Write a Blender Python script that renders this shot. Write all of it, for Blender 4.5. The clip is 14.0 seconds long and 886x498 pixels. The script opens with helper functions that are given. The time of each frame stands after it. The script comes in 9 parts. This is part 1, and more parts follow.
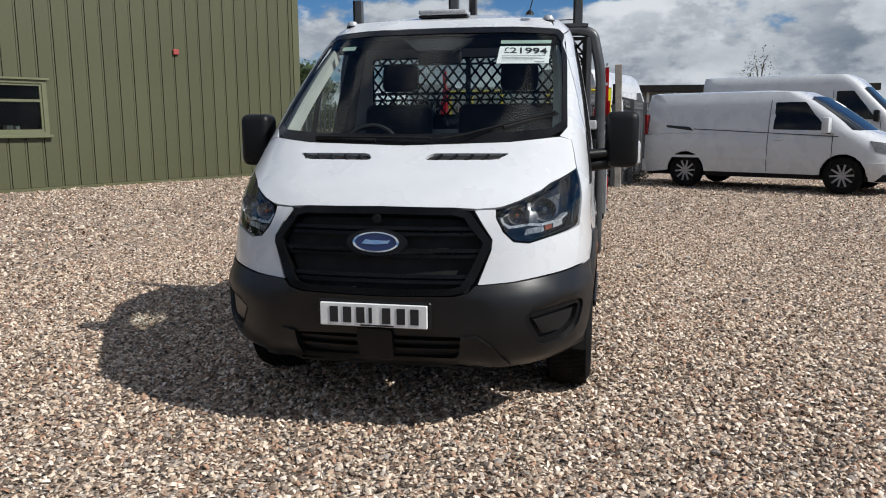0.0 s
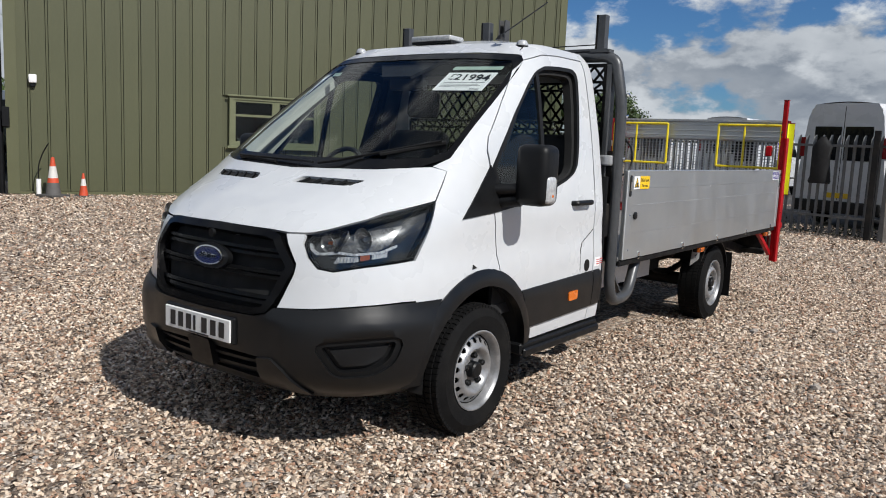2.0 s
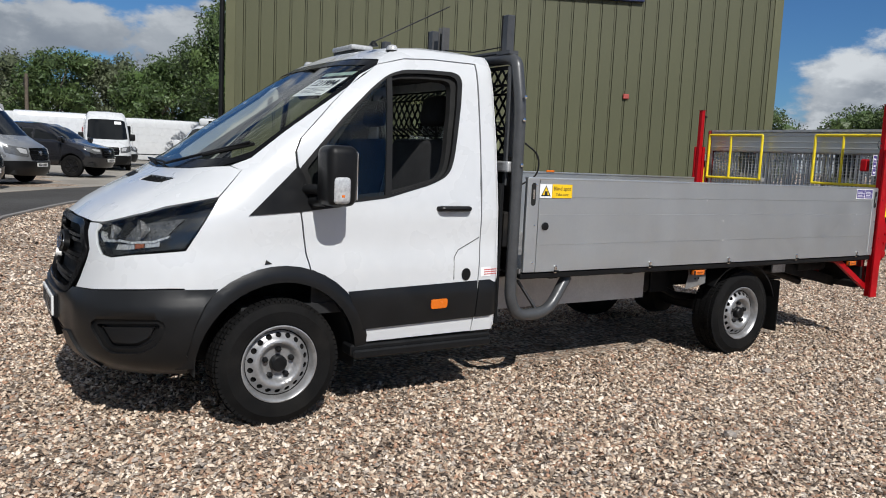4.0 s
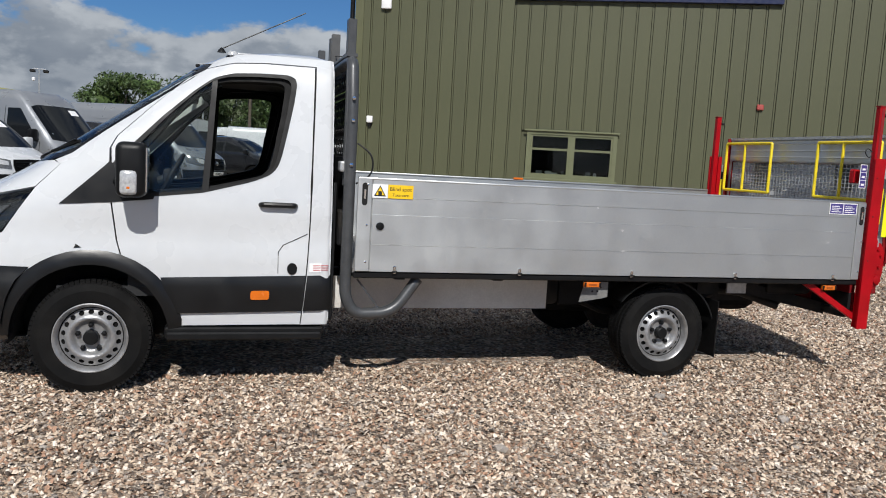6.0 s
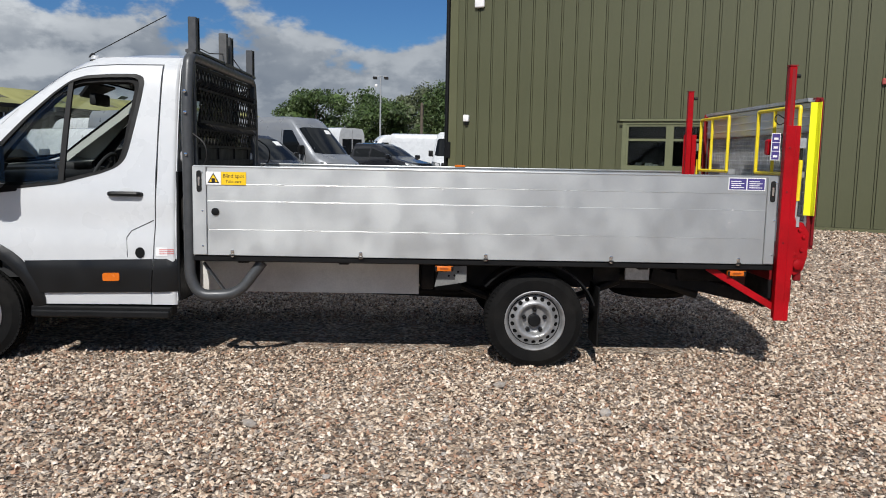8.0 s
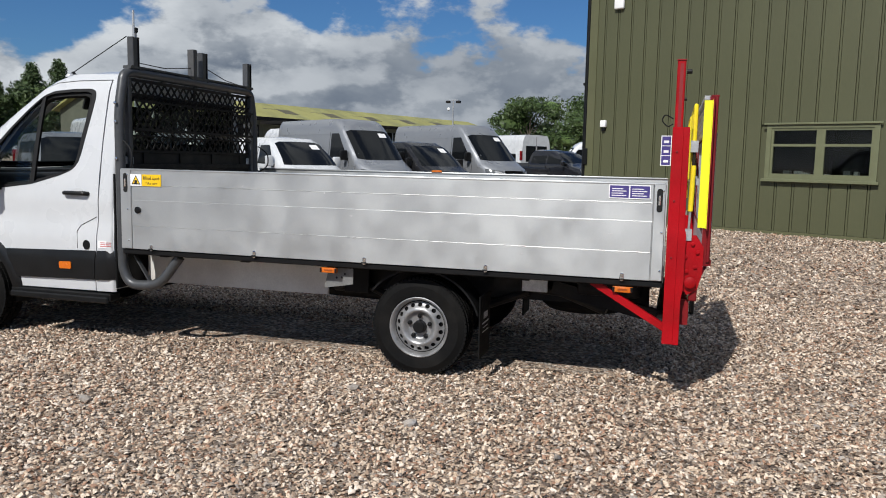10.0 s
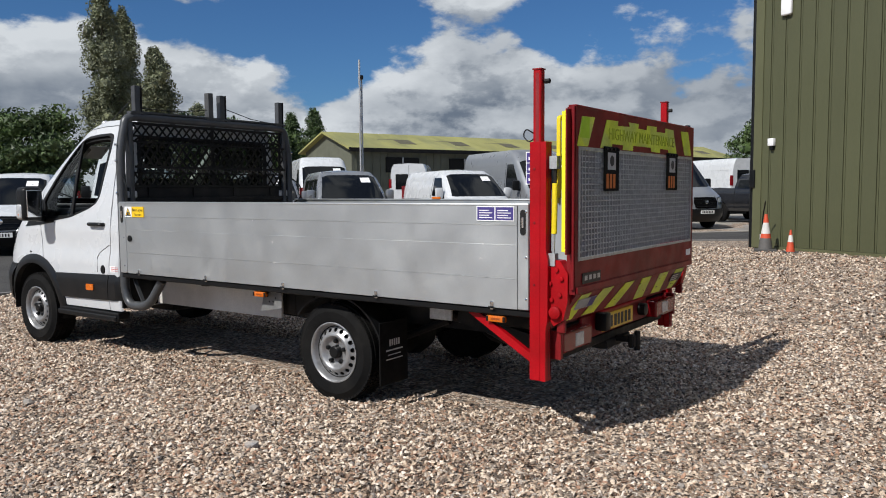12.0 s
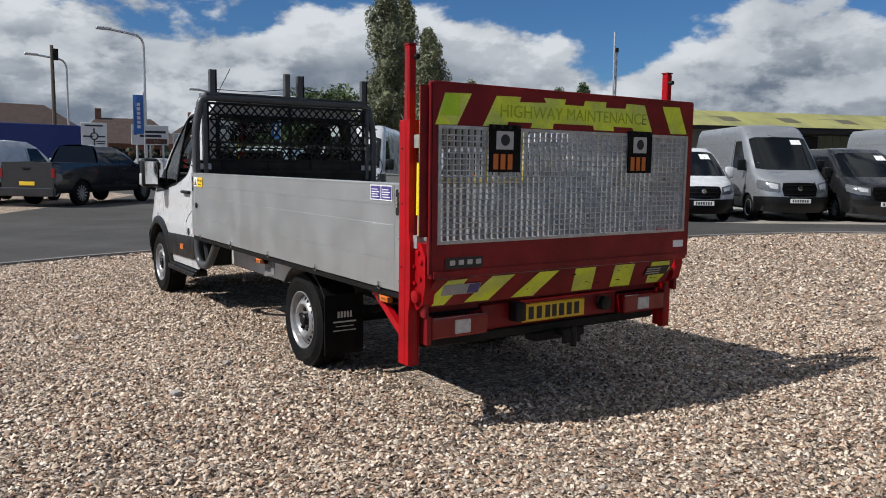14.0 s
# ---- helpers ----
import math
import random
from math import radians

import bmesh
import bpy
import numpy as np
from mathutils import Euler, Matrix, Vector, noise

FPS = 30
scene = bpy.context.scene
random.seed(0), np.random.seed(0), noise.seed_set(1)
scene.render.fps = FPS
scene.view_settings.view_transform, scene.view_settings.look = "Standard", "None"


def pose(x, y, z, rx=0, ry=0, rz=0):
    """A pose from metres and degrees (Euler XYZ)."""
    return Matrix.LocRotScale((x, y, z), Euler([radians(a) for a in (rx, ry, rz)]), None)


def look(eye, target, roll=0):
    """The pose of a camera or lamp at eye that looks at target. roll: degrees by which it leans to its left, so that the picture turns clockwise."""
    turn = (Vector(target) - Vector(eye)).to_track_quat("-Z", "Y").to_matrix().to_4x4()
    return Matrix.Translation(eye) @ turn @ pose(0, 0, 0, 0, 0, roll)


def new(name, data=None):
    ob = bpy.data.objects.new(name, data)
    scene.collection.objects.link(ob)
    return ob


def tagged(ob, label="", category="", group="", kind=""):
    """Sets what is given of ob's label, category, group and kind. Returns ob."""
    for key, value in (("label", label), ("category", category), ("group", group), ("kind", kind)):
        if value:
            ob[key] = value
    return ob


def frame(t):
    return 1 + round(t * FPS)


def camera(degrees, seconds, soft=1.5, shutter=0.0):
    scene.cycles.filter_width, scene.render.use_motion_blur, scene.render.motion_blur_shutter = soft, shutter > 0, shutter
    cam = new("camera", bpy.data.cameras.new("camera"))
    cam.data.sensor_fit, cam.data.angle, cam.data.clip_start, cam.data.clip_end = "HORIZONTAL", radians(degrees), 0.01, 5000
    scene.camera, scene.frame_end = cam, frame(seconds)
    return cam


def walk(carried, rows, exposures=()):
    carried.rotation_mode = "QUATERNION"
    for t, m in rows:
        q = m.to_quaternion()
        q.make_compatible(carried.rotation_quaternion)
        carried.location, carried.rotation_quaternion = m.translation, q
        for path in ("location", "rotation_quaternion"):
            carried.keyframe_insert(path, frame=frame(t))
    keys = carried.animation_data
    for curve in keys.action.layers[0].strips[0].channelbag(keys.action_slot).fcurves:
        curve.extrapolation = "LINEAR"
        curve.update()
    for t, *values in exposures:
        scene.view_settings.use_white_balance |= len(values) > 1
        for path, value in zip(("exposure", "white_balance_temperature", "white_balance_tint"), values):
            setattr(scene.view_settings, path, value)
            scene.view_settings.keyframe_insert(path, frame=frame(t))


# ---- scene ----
cam = camera(59.68, 14.0, soft=1.0)
PATH = [
    (0, (1.04, -4.406, 1.482), (0.635, -2.475, 1.161), -0.3),
    (0.5, (1.582, -4.221, 1.49), (0.96, -2.346, 1.18), 0.4),
    (1, (2.11, -3.972, 1.512), (1.274, -2.179, 1.216), 1.4),
    (1.5, (2.651, -3.637, 1.524), (1.624, -1.944, 1.243), 2.2),
    (2, (3.182, -3.307, 1.524), (1.997, -1.719, 1.256), 2.5),
    (2.5, (3.673, -2.886, 1.525), (2.349, -1.41, 1.26), 2.5),
    (5, (5.559, -0.418, 1.508), (3.73, 0.361, 1.289), 3.0),
    (5.5, (5.81, 0.142, 1.515), (3.936, 0.805, 1.299), 3.2),
    (6, (5.966, 0.763, 1.53), (4.055, 1.31, 1.307), 3.3),
    (6.5, (6.136, 1.355, 1.511), (4.197, 1.786, 1.278), 3.2),
    (7, (6.214, 1.978, 1.515), (4.253, 2.283, 1.269), 2.7),
    (7.5, (6.33, 2.608, 1.491), (4.352, 2.781, 1.247), 1.9),
    (8, (6.33, 3.199, 1.487), (4.344, 3.233, 1.253), 1.1),
    (8.5, (6.31, 3.79, 1.495), (4.325, 3.684, 1.278), 0.5),
    (11, (5.563, 6.719, 1.52), (3.773, 5.854, 1.305), 1.1),
    (11.5, (5.247, 7.203, 1.486), (3.529, 6.195, 1.307), 0.3),
    (12, (4.908, 7.687, 1.484), (3.274, 6.543, 1.333), -0.4),
    (12.5, (4.558, 8.119, 1.491), (3.027, 6.841, 1.347), -0.3),
    (13, (4.126, 8.535, 1.511), (2.721, 7.12, 1.35), 0.4),
    (13.5, (3.721, 8.953, 1.512), (2.459, 7.413, 1.319), 0.8),
    (14, (3.248, 9.255, 1.51), (2.136, 7.606, 1.294), 0.7),
]
walk(cam, [(t, look(eye, target, roll)) for t, eye, target, roll in PATH],
     exposures=((0.0, 0.02), (2.5, -0.08), (5.0, -0.11), (8.5, -0.13), (11.0, -0.12), (12.5, -0.05), (14.0, -0.03)))

# ---- daylight: sun from the nearside, high, with a cloudy blue sky ----
SUN_WAY = Vector((2.20, -0.42, 2.15)).normalized()
sun_data = bpy.data.lights.new("sun", "SUN")
sun_data.energy, sun_data.angle, sun_data.color = 5.0, radians(0.53), (1.0, 0.975, 0.935)
sun_lamp = new("sun", sun_data)
sun_lamp.matrix_world = look(SUN_WAY * 50, (0, 0, 0))
scene.view_settings.exposure = 0.0


def build_world():
    world = bpy.data.worlds.new("sky")
    scene.world = world
    world.use_nodes = True
    nt = world.node_tree
    nt.nodes.clear()
    n, l = nt.nodes.new, nt.links.new
    sky = n("ShaderNodeTexSky")
    sky.sky_type, sky.sun_disc = "NISHITA", False
    sky.sun_elevation = math.asin(SUN_WAY.z)
    sky.sun_rotation = math.atan2(SUN_WAY.x, SUN_WAY.y)
    sky.air_density, sky.dust_density, sky.ozone_density = 1.0, 0.2, 2.0
    where = n("ShaderNodeTexCoord")

    def noise_at(shift, scale, detail, rough):
        place = n("ShaderNodeMapping")
        place.inputs["Location"].default_value = shift
        place.inputs["Scale"].default_value = (1.0, 1.0, 1.9)
        t = n("ShaderNodeTexNoise")
        t.inputs["Scale"].default_value, t.inputs["Detail"].default_value, t.inputs["Roughness"].default_value = scale, detail, rough
        l(where.outputs["Generated"], place.inputs["Vector"])
        l(place.outputs[0], t.inputs["Vector"])
        return t.outputs["Fac"]

    def calc(op, a, b):
        m = n("ShaderNodeMath")
        m.operation = op
        for sock, v in zip(m.inputs, (a, b)):
            if isinstance(v, (int, float)):
                sock.default_value = v
            else:
                l(v, sock)
        return m.outputs[0]

    def ranged(v, lo, hi, a=0.0, b=1.0, kind="SMOOTHSTEP"):
        r = n("ShaderNodeMapRange")
        r.interpolation_type = kind
        for k, q in enumerate((lo, hi, a, b)):
            r.inputs[k + 1].default_value = q
        l(v, r.inputs[0])
        return r.outputs[0]

    split = n("ShaderNodeSeparateXYZ")
    l(where.outputs["Generated"], split.inputs[0])
    up = split.outputs[2]
    seed = (2.3, 1.7, 0.4)
    big = noise_at(seed, 4.6, 12.0, 0.56)
    above = noise_at((seed[0], seed[1], seed[2] + 0.13), 4.6, 6.0, 0.52)
    beside = noise_at((seed[0] + 0.016, seed[1] - 0.006, seed[2] + 0.030), 4.6, 12.0, 0.58)
    # heaped cloud banks low in the sky, broken up overhead, thicker to the south-west
    cover = calc("ADD", big, ranged(up, 0.08, 0.20, 0.185, -0.045))
    cover = calc("ADD", cover, ranged(split.outputs[1], -0.95, -0.45, 0.10, 0.0))
    cover = calc("ADD", cover, ranged(split.outputs[1], 0.55, 0.95, 0.0, -0.055))
    cover = calc("ADD", cover, ranged(up, 0.26, 0.45, 0.0, 0.09))
    # the bank to the west is thicker and greyer
    west = ranged(split.outputs[0], -1.0, -0.80, 1.0, 0.0)
    mask = ranged(cover, 0.505, 0.575)
    # tops and sunward billows are white, thick undersides blue-grey
    crown = ranged(calc("SUBTRACT", big, above), -0.10, 0.12)
    billow = ranged(calc("SUBTRACT", big, beside), -0.045, 0.045)
    thin = ranged(cover, 0.56, 0.74, 1.0, 0.0)
    shade = calc("ADD", calc("MULTIPLY", crown, 0.46), calc("MULTIPLY", billow, 0.34))
    shade = calc("MULTIPLY", calc("ADD", shade, calc("MULTIPLY", thin, 0.30)), calc("SUBTRACT", 1.06, calc("MULTIPLY", west, 0.42)))
    tint = n("ShaderNodeMix")
    tint.data_type, tint.clamp_factor = "RGBA", True
    tint.inputs[6].default_value, tint.inputs[7].default_value = (0.205, 0.258, 0.340, 1), (0.93, 0.985, 1.04, 1)
    l(shade, tint.inputs[0])
    deep = n("ShaderNodeMix")
    deep.data_type, deep.blend_type = "RGBA", "MULTIPLY"
    deep.inputs[0].default_value, deep.inputs[7].default_value = 1.0, (0.46, 0.80, 1.22, 1)
    l(sky.outputs[0], deep.inputs[6])
    blue = n("ShaderNodeBackground")
    blue.inputs["Strength"].default_value = 0.060
    l(deep.outputs[2], blue.inputs["Color"])
    cloud = n("ShaderNodeBackground")
    cloud.inputs["Strength"].default_value = 0.73
    l(tint.outputs[2], cloud.inputs["Color"])
    mix = n("ShaderNodeMixShader")
    l(mask, mix.inputs[0]), l(blue.outputs[0], mix.inputs[1]), l(cloud.outputs[0], mix.inputs[2])
    out = n("ShaderNodeOutputWorld")
    l(mix.outputs[0], out.inputs["Surface"])


build_world()

# ---- materials ----
MATS = {}


def mat(name, base, rough=0.5, metal=0.0, var=0.12, scale=8.0, fine=90.0, bump=0.0, bump_scale=None, coat=0.0,
        second=None, mix_scale=3.0, mix_edge=(0.45, 0.6), island=0.0, per_object=0.0, stretch=(1, 1, 1), spec=0.5, brushed=0.0):
    """A painted, metal or mineral surface: base colour with coarse and fine variation, an optional second colour in patches, and relief."""
    if name in MATS:
        return MATS[name]
    m = bpy.data.materials.new(name)
    MATS[name] = m
    m.use_nodes = True
    nt = m.node_tree
    n, l = nt.nodes.new, nt.links.new
    bsdf = nt.nodes["Principled BSDF"]
    bsdf.inputs["Metallic"].default_value = metal
    bsdf.inputs["Coat Weight"].default_value = coat
    bsdf.inputs["Coat Roughness"].default_value = 0.08
    bsdf.inputs["Specular IOR Level"].default_value = spec
    if brushed:
        along = n("ShaderNodeTangent")
        along.direction_type, along.axis = "RADIAL", "Z"
        bsdf.inputs["Anisotropic"].default_value, bsdf.inputs["Anisotropic Rotation"].default_value = brushed, 0.25
        l(along.outputs[0], bsdf.inputs["Tangent"])
    where = n("ShaderNodeTexCoord")
    place = n("ShaderNodeMapping")
    place.inputs["Scale"].default_value = stretch
    l(where.outputs["Object"], place.inputs["Vector"])

    def grain(s, detail=4.0):
        t = n("ShaderNodeTexNoise")
        t.inputs["Scale"].default_value, t.inputs["Detail"].default_value = s, detail
        l(place.outputs[0], t.inputs["Vector"])
        return t.outputs["Fac"]

    def blend(a, b, fac, kind="MIX"):
        x = n("ShaderNodeMix")
        x.data_type, x.blend_type = "RGBA", kind
        for sock, v in ((x.inputs[0], fac), (x.inputs[6], a), (x.inputs[7], b)):
            if isinstance(v, (int, float)):
                sock.default_value = v
            elif isinstance(v, tuple):
                sock.default_value = (*v, 1)
            else:
                l(v, sock)
        return x.outputs[2]

    def ranged(v, lo, hi, a=0.0, b=1.0):
        r = n("ShaderNodeMapRange")
        for k, q in enumerate((lo, hi, a, b)):
            r.inputs[k + 1].default_value = q
        l(v, r.inputs[0])
        return r.outputs[0]

    colour = tuple(base)
    if second:
        colour = blend(colour, tuple(second), ranged(grain(mix_scale, 6.0), *mix_edge))
    coarse = ranged(grain(scale), 0.3, 0.7, 1 - var, 1 + var * 0.6)
    small = ranged(grain(fine, 2.0), 0.3, 0.7, 1 - var * 0.6, 1 + var * 0.4)
    both = n("ShaderNodeMath")
    both.operation = "MULTIPLY"
    l(coarse, both.inputs[0]), l(small, both.inputs[1])
    value = both.outputs[0]
    for amount, node, sock in ((island, "ShaderNodeNewGeometry", "Random Per Island"), (per_object, "ShaderNodeObjectInfo", "Random")):
        if amount:
            k = n("ShaderNodeMath")
            k.operation = "MULTIPLY"
            l(value, k.inputs[0]), l(ranged(n(node).outputs[sock], 0, 1, 1 - amount, 1 + amount), k.inputs[1])
            value = k.outputs[0]
    hsv = n("ShaderNodeHueSaturation")
    if isinstance(colour, tuple):
        hsv.inputs["Color"].default_value = (*colour, 1)
    else:
        l(colour, hsv.inputs["Color"])
    l(value, hsv.inputs["Value"])
    l(hsv.outputs[0], bsdf.inputs["Base Color"])
    l(ranged(grain(scale * 1.7), 0.3, 0.7, max(0.02, rough - 0.08), min(1, rough + 0.08)), bsdf.inputs["Roughness"])
    if bump:
        b = n("ShaderNodeBump")
        b.inputs["Strength"].default_value, b.inputs["Distance"].default_value = bump, 0.01
        l(grain(bump_scale or fine, 5.0), b.inputs["Height"])
        l(b.outputs[0], bsdf.inputs["Normal"])
    return m


def glass(name, tint, base=0.06, rough=0.02):
    if name in MATS:
        return MATS[name]
    m = bpy.data.materials.new(name)
    MATS[name] = m
    m.use_nodes = True
    nt = m.node_tree
    nt.nodes.clear()
    n, l = nt.nodes.new, nt.links.new
    clear, shine, mix, edge, out = (n("ShaderNodeBsdf" + "Transparent"), n("ShaderNodeBsdfGlossy"), n("ShaderNodeMixShader"), n("ShaderNodeLayerWeight"), n("ShaderNodeOutputMaterial"))
    clear.inputs[0].default_value = (*tint, 1)
    shine.inputs["Roughness"].default_value = rough
    power, gain = n("ShaderNodeMath"), n("ShaderNodeMath")
    power.operation, power.inputs[1].default_value = "POWER", 5.0
    gain.operation, gain.inputs[1].default_value, gain.inputs[2].default_value = "MULTIPLY_ADD", 1 - base, base
    l(edge.outputs["Facing"], power.inputs[0]), l(power.outputs[0], gain.inputs[0])
    l(gain.outputs[0], mix.inputs[0]), l(clear.outputs[0], mix.inputs[1]), l(shine.outputs[0], mix.inputs[2])
    l(mix.outputs[0], out.inputs["Surface"])
    return m


WHITE = mat("white_paint", (0.555, 0.570, 0.585), 0.28, coat=0.6, var=0.03, scale=2, fine=14)
BLACK_PLASTIC = mat("black_plastic", (0.0065, 0.0068, 0.0074), 0.42, var=0.2, fine=350, bump=0.08, spec=0.24)
GREY_CLAD = mat("dark_grey_cladding", (0.0065, 0.0068, 0.0074), 0.36, var=0.2, scale=4, fine=420, bump=0.05, spec=0.36)
GLOSS_BLACK = mat("gloss_black", (0.0042, 0.0042, 0.0046), 0.2, var=0.1, spec=0.16)
RUBBER = mat("tyre_rubber", (0.0062, 0.0062, 0.0064), 0.8, var=0.25, scale=14, fine=160, second=(0.010, 0.0095, 0.009), bump=0.15, spec=0.12)
RAIL_BLACK = mat("black_enamel", (0.006, 0.006, 0.0065), 0.55, var=0.2, spec=0.2)
SEAL = mat("rubber_seal", (0.007, 0.007, 0.0072), 0.55, var=0.2, spec=0.3)
SEAM = mat("dark_gap", (0.006, 0.006, 0.006), 0.9, var=0.1)
STEEL = mat("silver_steel_wheel", (0.33, 0.33, 0.335), 0.36, 0.5, var=0.16, scale=16, second=(0.25, 0.25, 0.25), mix_scale=9)
ALU = mat("mill_aluminium", (0.550, 0.566, 0.566), 0.42, 0.82, var=0.025, scale=3, fine=70, second=(0.530, 0.544, 0.543), mix_scale=2.2, mix_edge=(0.3, 0.75), stretch=(1, 1.0, 0.8), bump=0.02, bump_scale=60, brushed=0.42)
GALV = mat("galvanised_steel", (0.48, 0.49, 0.50), 0.45, 0.6, var=0.2, scale=20, fine=120)
CHASSIS = mat("chassis_black", (0.007, 0.007, 0.0078), 0.6, var=0.3, second=(0.018, 0.016, 0.014), mix_scale=5, spec=0.22)
GREY_TUBE = mat("grey_painted_tube", (0.065, 0.068, 0.072), 0.38, 0.2, var=0.15, scale=12, bump=0.05)
RED = mat("red_paint", (0.37, 0.0022, 0.007), 0.42, var=0.16, scale=6, second=(0.32, 0.003, 0.006), mix_scale=4, spec=0.22)
DARK_RED = mat("weathered_red_paint", (0.165, 0.005, 0.008), 0.45, var=0.24, scale=5, second=(0.22, 0.010, 0.012), mix_scale=3, spec=0.3)
YELLOW = mat("yellow_paint", (0.80, 0.62, 0.02), 0.42, var=0.12, scale=10)
FLUO = mat("fluorescent_yellow_film", (0.66, 0.76, 0.05), 0.5, var=0.16, scale=7, second=(0.55, 0.64, 0.12), mix_scale=5)
AMBER = mat("amber_lens", (0.62, 0.14, 0.008), 0.25, var=0.1, coat=0.5)
RED_LENS = mat("red_lens", (0.19, 0.004, 0.007), 0.18, var=0.15, scale=25, coat=0.2, spec=0.35)
CLEAR_LENS = mat("clear_lens", (0.50, 0.51, 0.52), 0.18, 0.2, var=0.25, scale=30)
SILVERED = mat("silvered_plastic", (0.66, 0.66, 0.65), 0.28, 0.45, var=0.25, scale=40)
CHROME = mat("chrome", (0.75, 0.76, 0.77), 0.10, 1.0, var=0.05)
INTERIOR = mat("dark_interior_trim", (0.012, 0.0125, 0.0135), 0.7, var=0.25, fine=200, bump=0.1)
FABRIC = mat("grey_seat_fabric", (0.016, 0.0165, 0.018), 0.9, var=0.3, fine=300, bump=0.2)
PALE_TRIM = mat("pale_pillar_trim", (0.33, 0.34, 0.31), 0.7, var=0.08)
PAPER = mat("white_paper", (0.80, 0.80, 0.80), 0.6, var=0.03)
INK = mat("black_ink", (0.012, 0.012, 0.014), 0.5, var=0.1)
WARN = mat("warning_yellow_film", (0.82, 0.52, 0.01), 0.45, var=0.06)
PURPLE = mat("violet_label_film", (0.06, 0.045, 0.20), 0.4, var=0.1)
BADGE_BLUE = mat("badge_blue", (0.010, 0.018, 0.075), 0.2, var=0.08, coat=0.6)
PLATE_WHITE = mat("number_plate_white", (0.72, 0.73, 0.72), 0.3, var=0.05)
PLATE_YELLOW = mat("number_plate_yellow", (0.72, 0.47, 0.02), 0.35, var=0.07)
WINDOW = glass("tinted_window_glass", (0.78, 0.82, 0.80), base=0.045)
SHED_GLASS = glass("shed_window_glass", (0.55, 0.58, 0.56), base=0.03)
SCREEN_GLASS = glass("windscreen_glass", (0.80, 0.84, 0.83), base=0.022)
LENS_GLASS = glass("headlight_glass", (0.80, 0.82, 0.83), base=0.06)
REFLECTOR = mat("grey_reflector", (0.36, 0.36, 0.355), 0.24, 0.55, var=0.3, scale=40)
CHAMBER = mat("smoked_chamber", (0.13, 0.13, 0.13), 0.3, 0.4, var=0.35, scale=30)
OLIVE = mat("olive_green_cladding", (0.074, 0.078, 0.037), 0.55, var=0.09, scale=1.2, fine=40, second=(0.066, 0.069, 0.032), mix_scale=0.7, per_object=0.05, stretch=(1, 1, 0.25), bump=0.03)
OLIVE_TRIM = mat("olive_green_trim", (0.095, 0.098, 0.048), 0.5, var=0.08, scale=2)
WINDOW_TRIM = mat("pale_olive_window_frame", (0.130, 0.140, 0.075), 0.5, var=0.08, scale=5)
SIGN_BLUE = mat("dark_blue_sign", (0.012, 0.018, 0.06), 0.35, var=0.1)
ASPHALT = mat("asphalt", (0.045, 0.042, 0.039), 0.85, var=0.18, scale=0.7, fine=130, second=(0.054, 0.051, 0.048), mix_scale=0.35, bump=0.4, bump_scale=160)
CONCRETE = mat("concrete", (0.30, 0.275, 0.24), 0.85, var=0.15, scale=0.8, fine=60, second=(0.24, 0.22, 0.19), mix_scale=0.5, bump=0.2)

from mathutils.geometry import delaunay_2d_cdt

# ---- mesh tools ----
def link(name, bm, material, parent=None, label="", smooth=False, angle=40):
    data = bpy.data.meshes.new(name)
    bm.normal_update()
    bm.to_mesh(data)
    bm.free()
    data.materials.append(material)
    if smooth:
        data.shade_smooth()
        data.set_sharp_from_angle(angle=radians(angle))
    ob = new(name, data)
    if parent:
        ob.parent = parent
    if label:
        tagged(ob, label)
    return ob


def part(name, bm, material, parent, label="", smooth=False, angle=40):
    return link(name, bm, material, parent, label, smooth, angle)


def thing(name, label, category, m=None, group="", kind=""):
    ob = new(name)
    ob.empty_display_size = 0.2
    if m is not None:
        ob.matrix_world = m
    return tagged(ob, label, category, group, kind)


def box(bm, x0, x1, y0, y1, z0, z1, bevel=0.0, seg=1):
    m = Matrix.LocRotScale(((x0 + x1) / 2, (y0 + y1) / 2, (z0 + z1) / 2), None, (abs(x1 - x0), abs(y1 - y0), abs(z1 - z0)))
    vs = bmesh.ops.create_cube(bm, size=1, matrix=m)["verts"]
    if bevel:
        es = {e for v in vs for e in v.link_edges}
        bmesh.ops.bevel(bm, geom=list(es), offset=bevel, segments=seg, affect="EDGES", profile=0.5)
    return bm


def boxes(*dims, bevel=0.0):
    bm = bmesh.new()
    for d in dims:
        box(bm, *d, bevel=bevel)
    return bm


def bar(bm, a, b, w, h, up=(0, 0, 1)):
    """A square bar from a to b, w wide across and h along up."""
    a, b = Vector(a), Vector(b)
    way = (b - a).normalized()
    side = way.cross(Vector(up)).normalized()
    top = side.cross(way)
    ring = [[bm.verts.new(p + side * (sx * w / 2) + top * (sz * h / 2)) for sx, sz in ((-1, -1), (1, -1), (1, 1), (-1, 1))] for p in (a, b)]
    for i in range(4):
        bm.faces.new((ring[0][i], ring[0][(i + 1) % 4], ring[1][(i + 1) % 4], ring[1][i]))
    bm.faces.new(ring[0][::-1]), bm.faces.new(ring[1])
    return bm


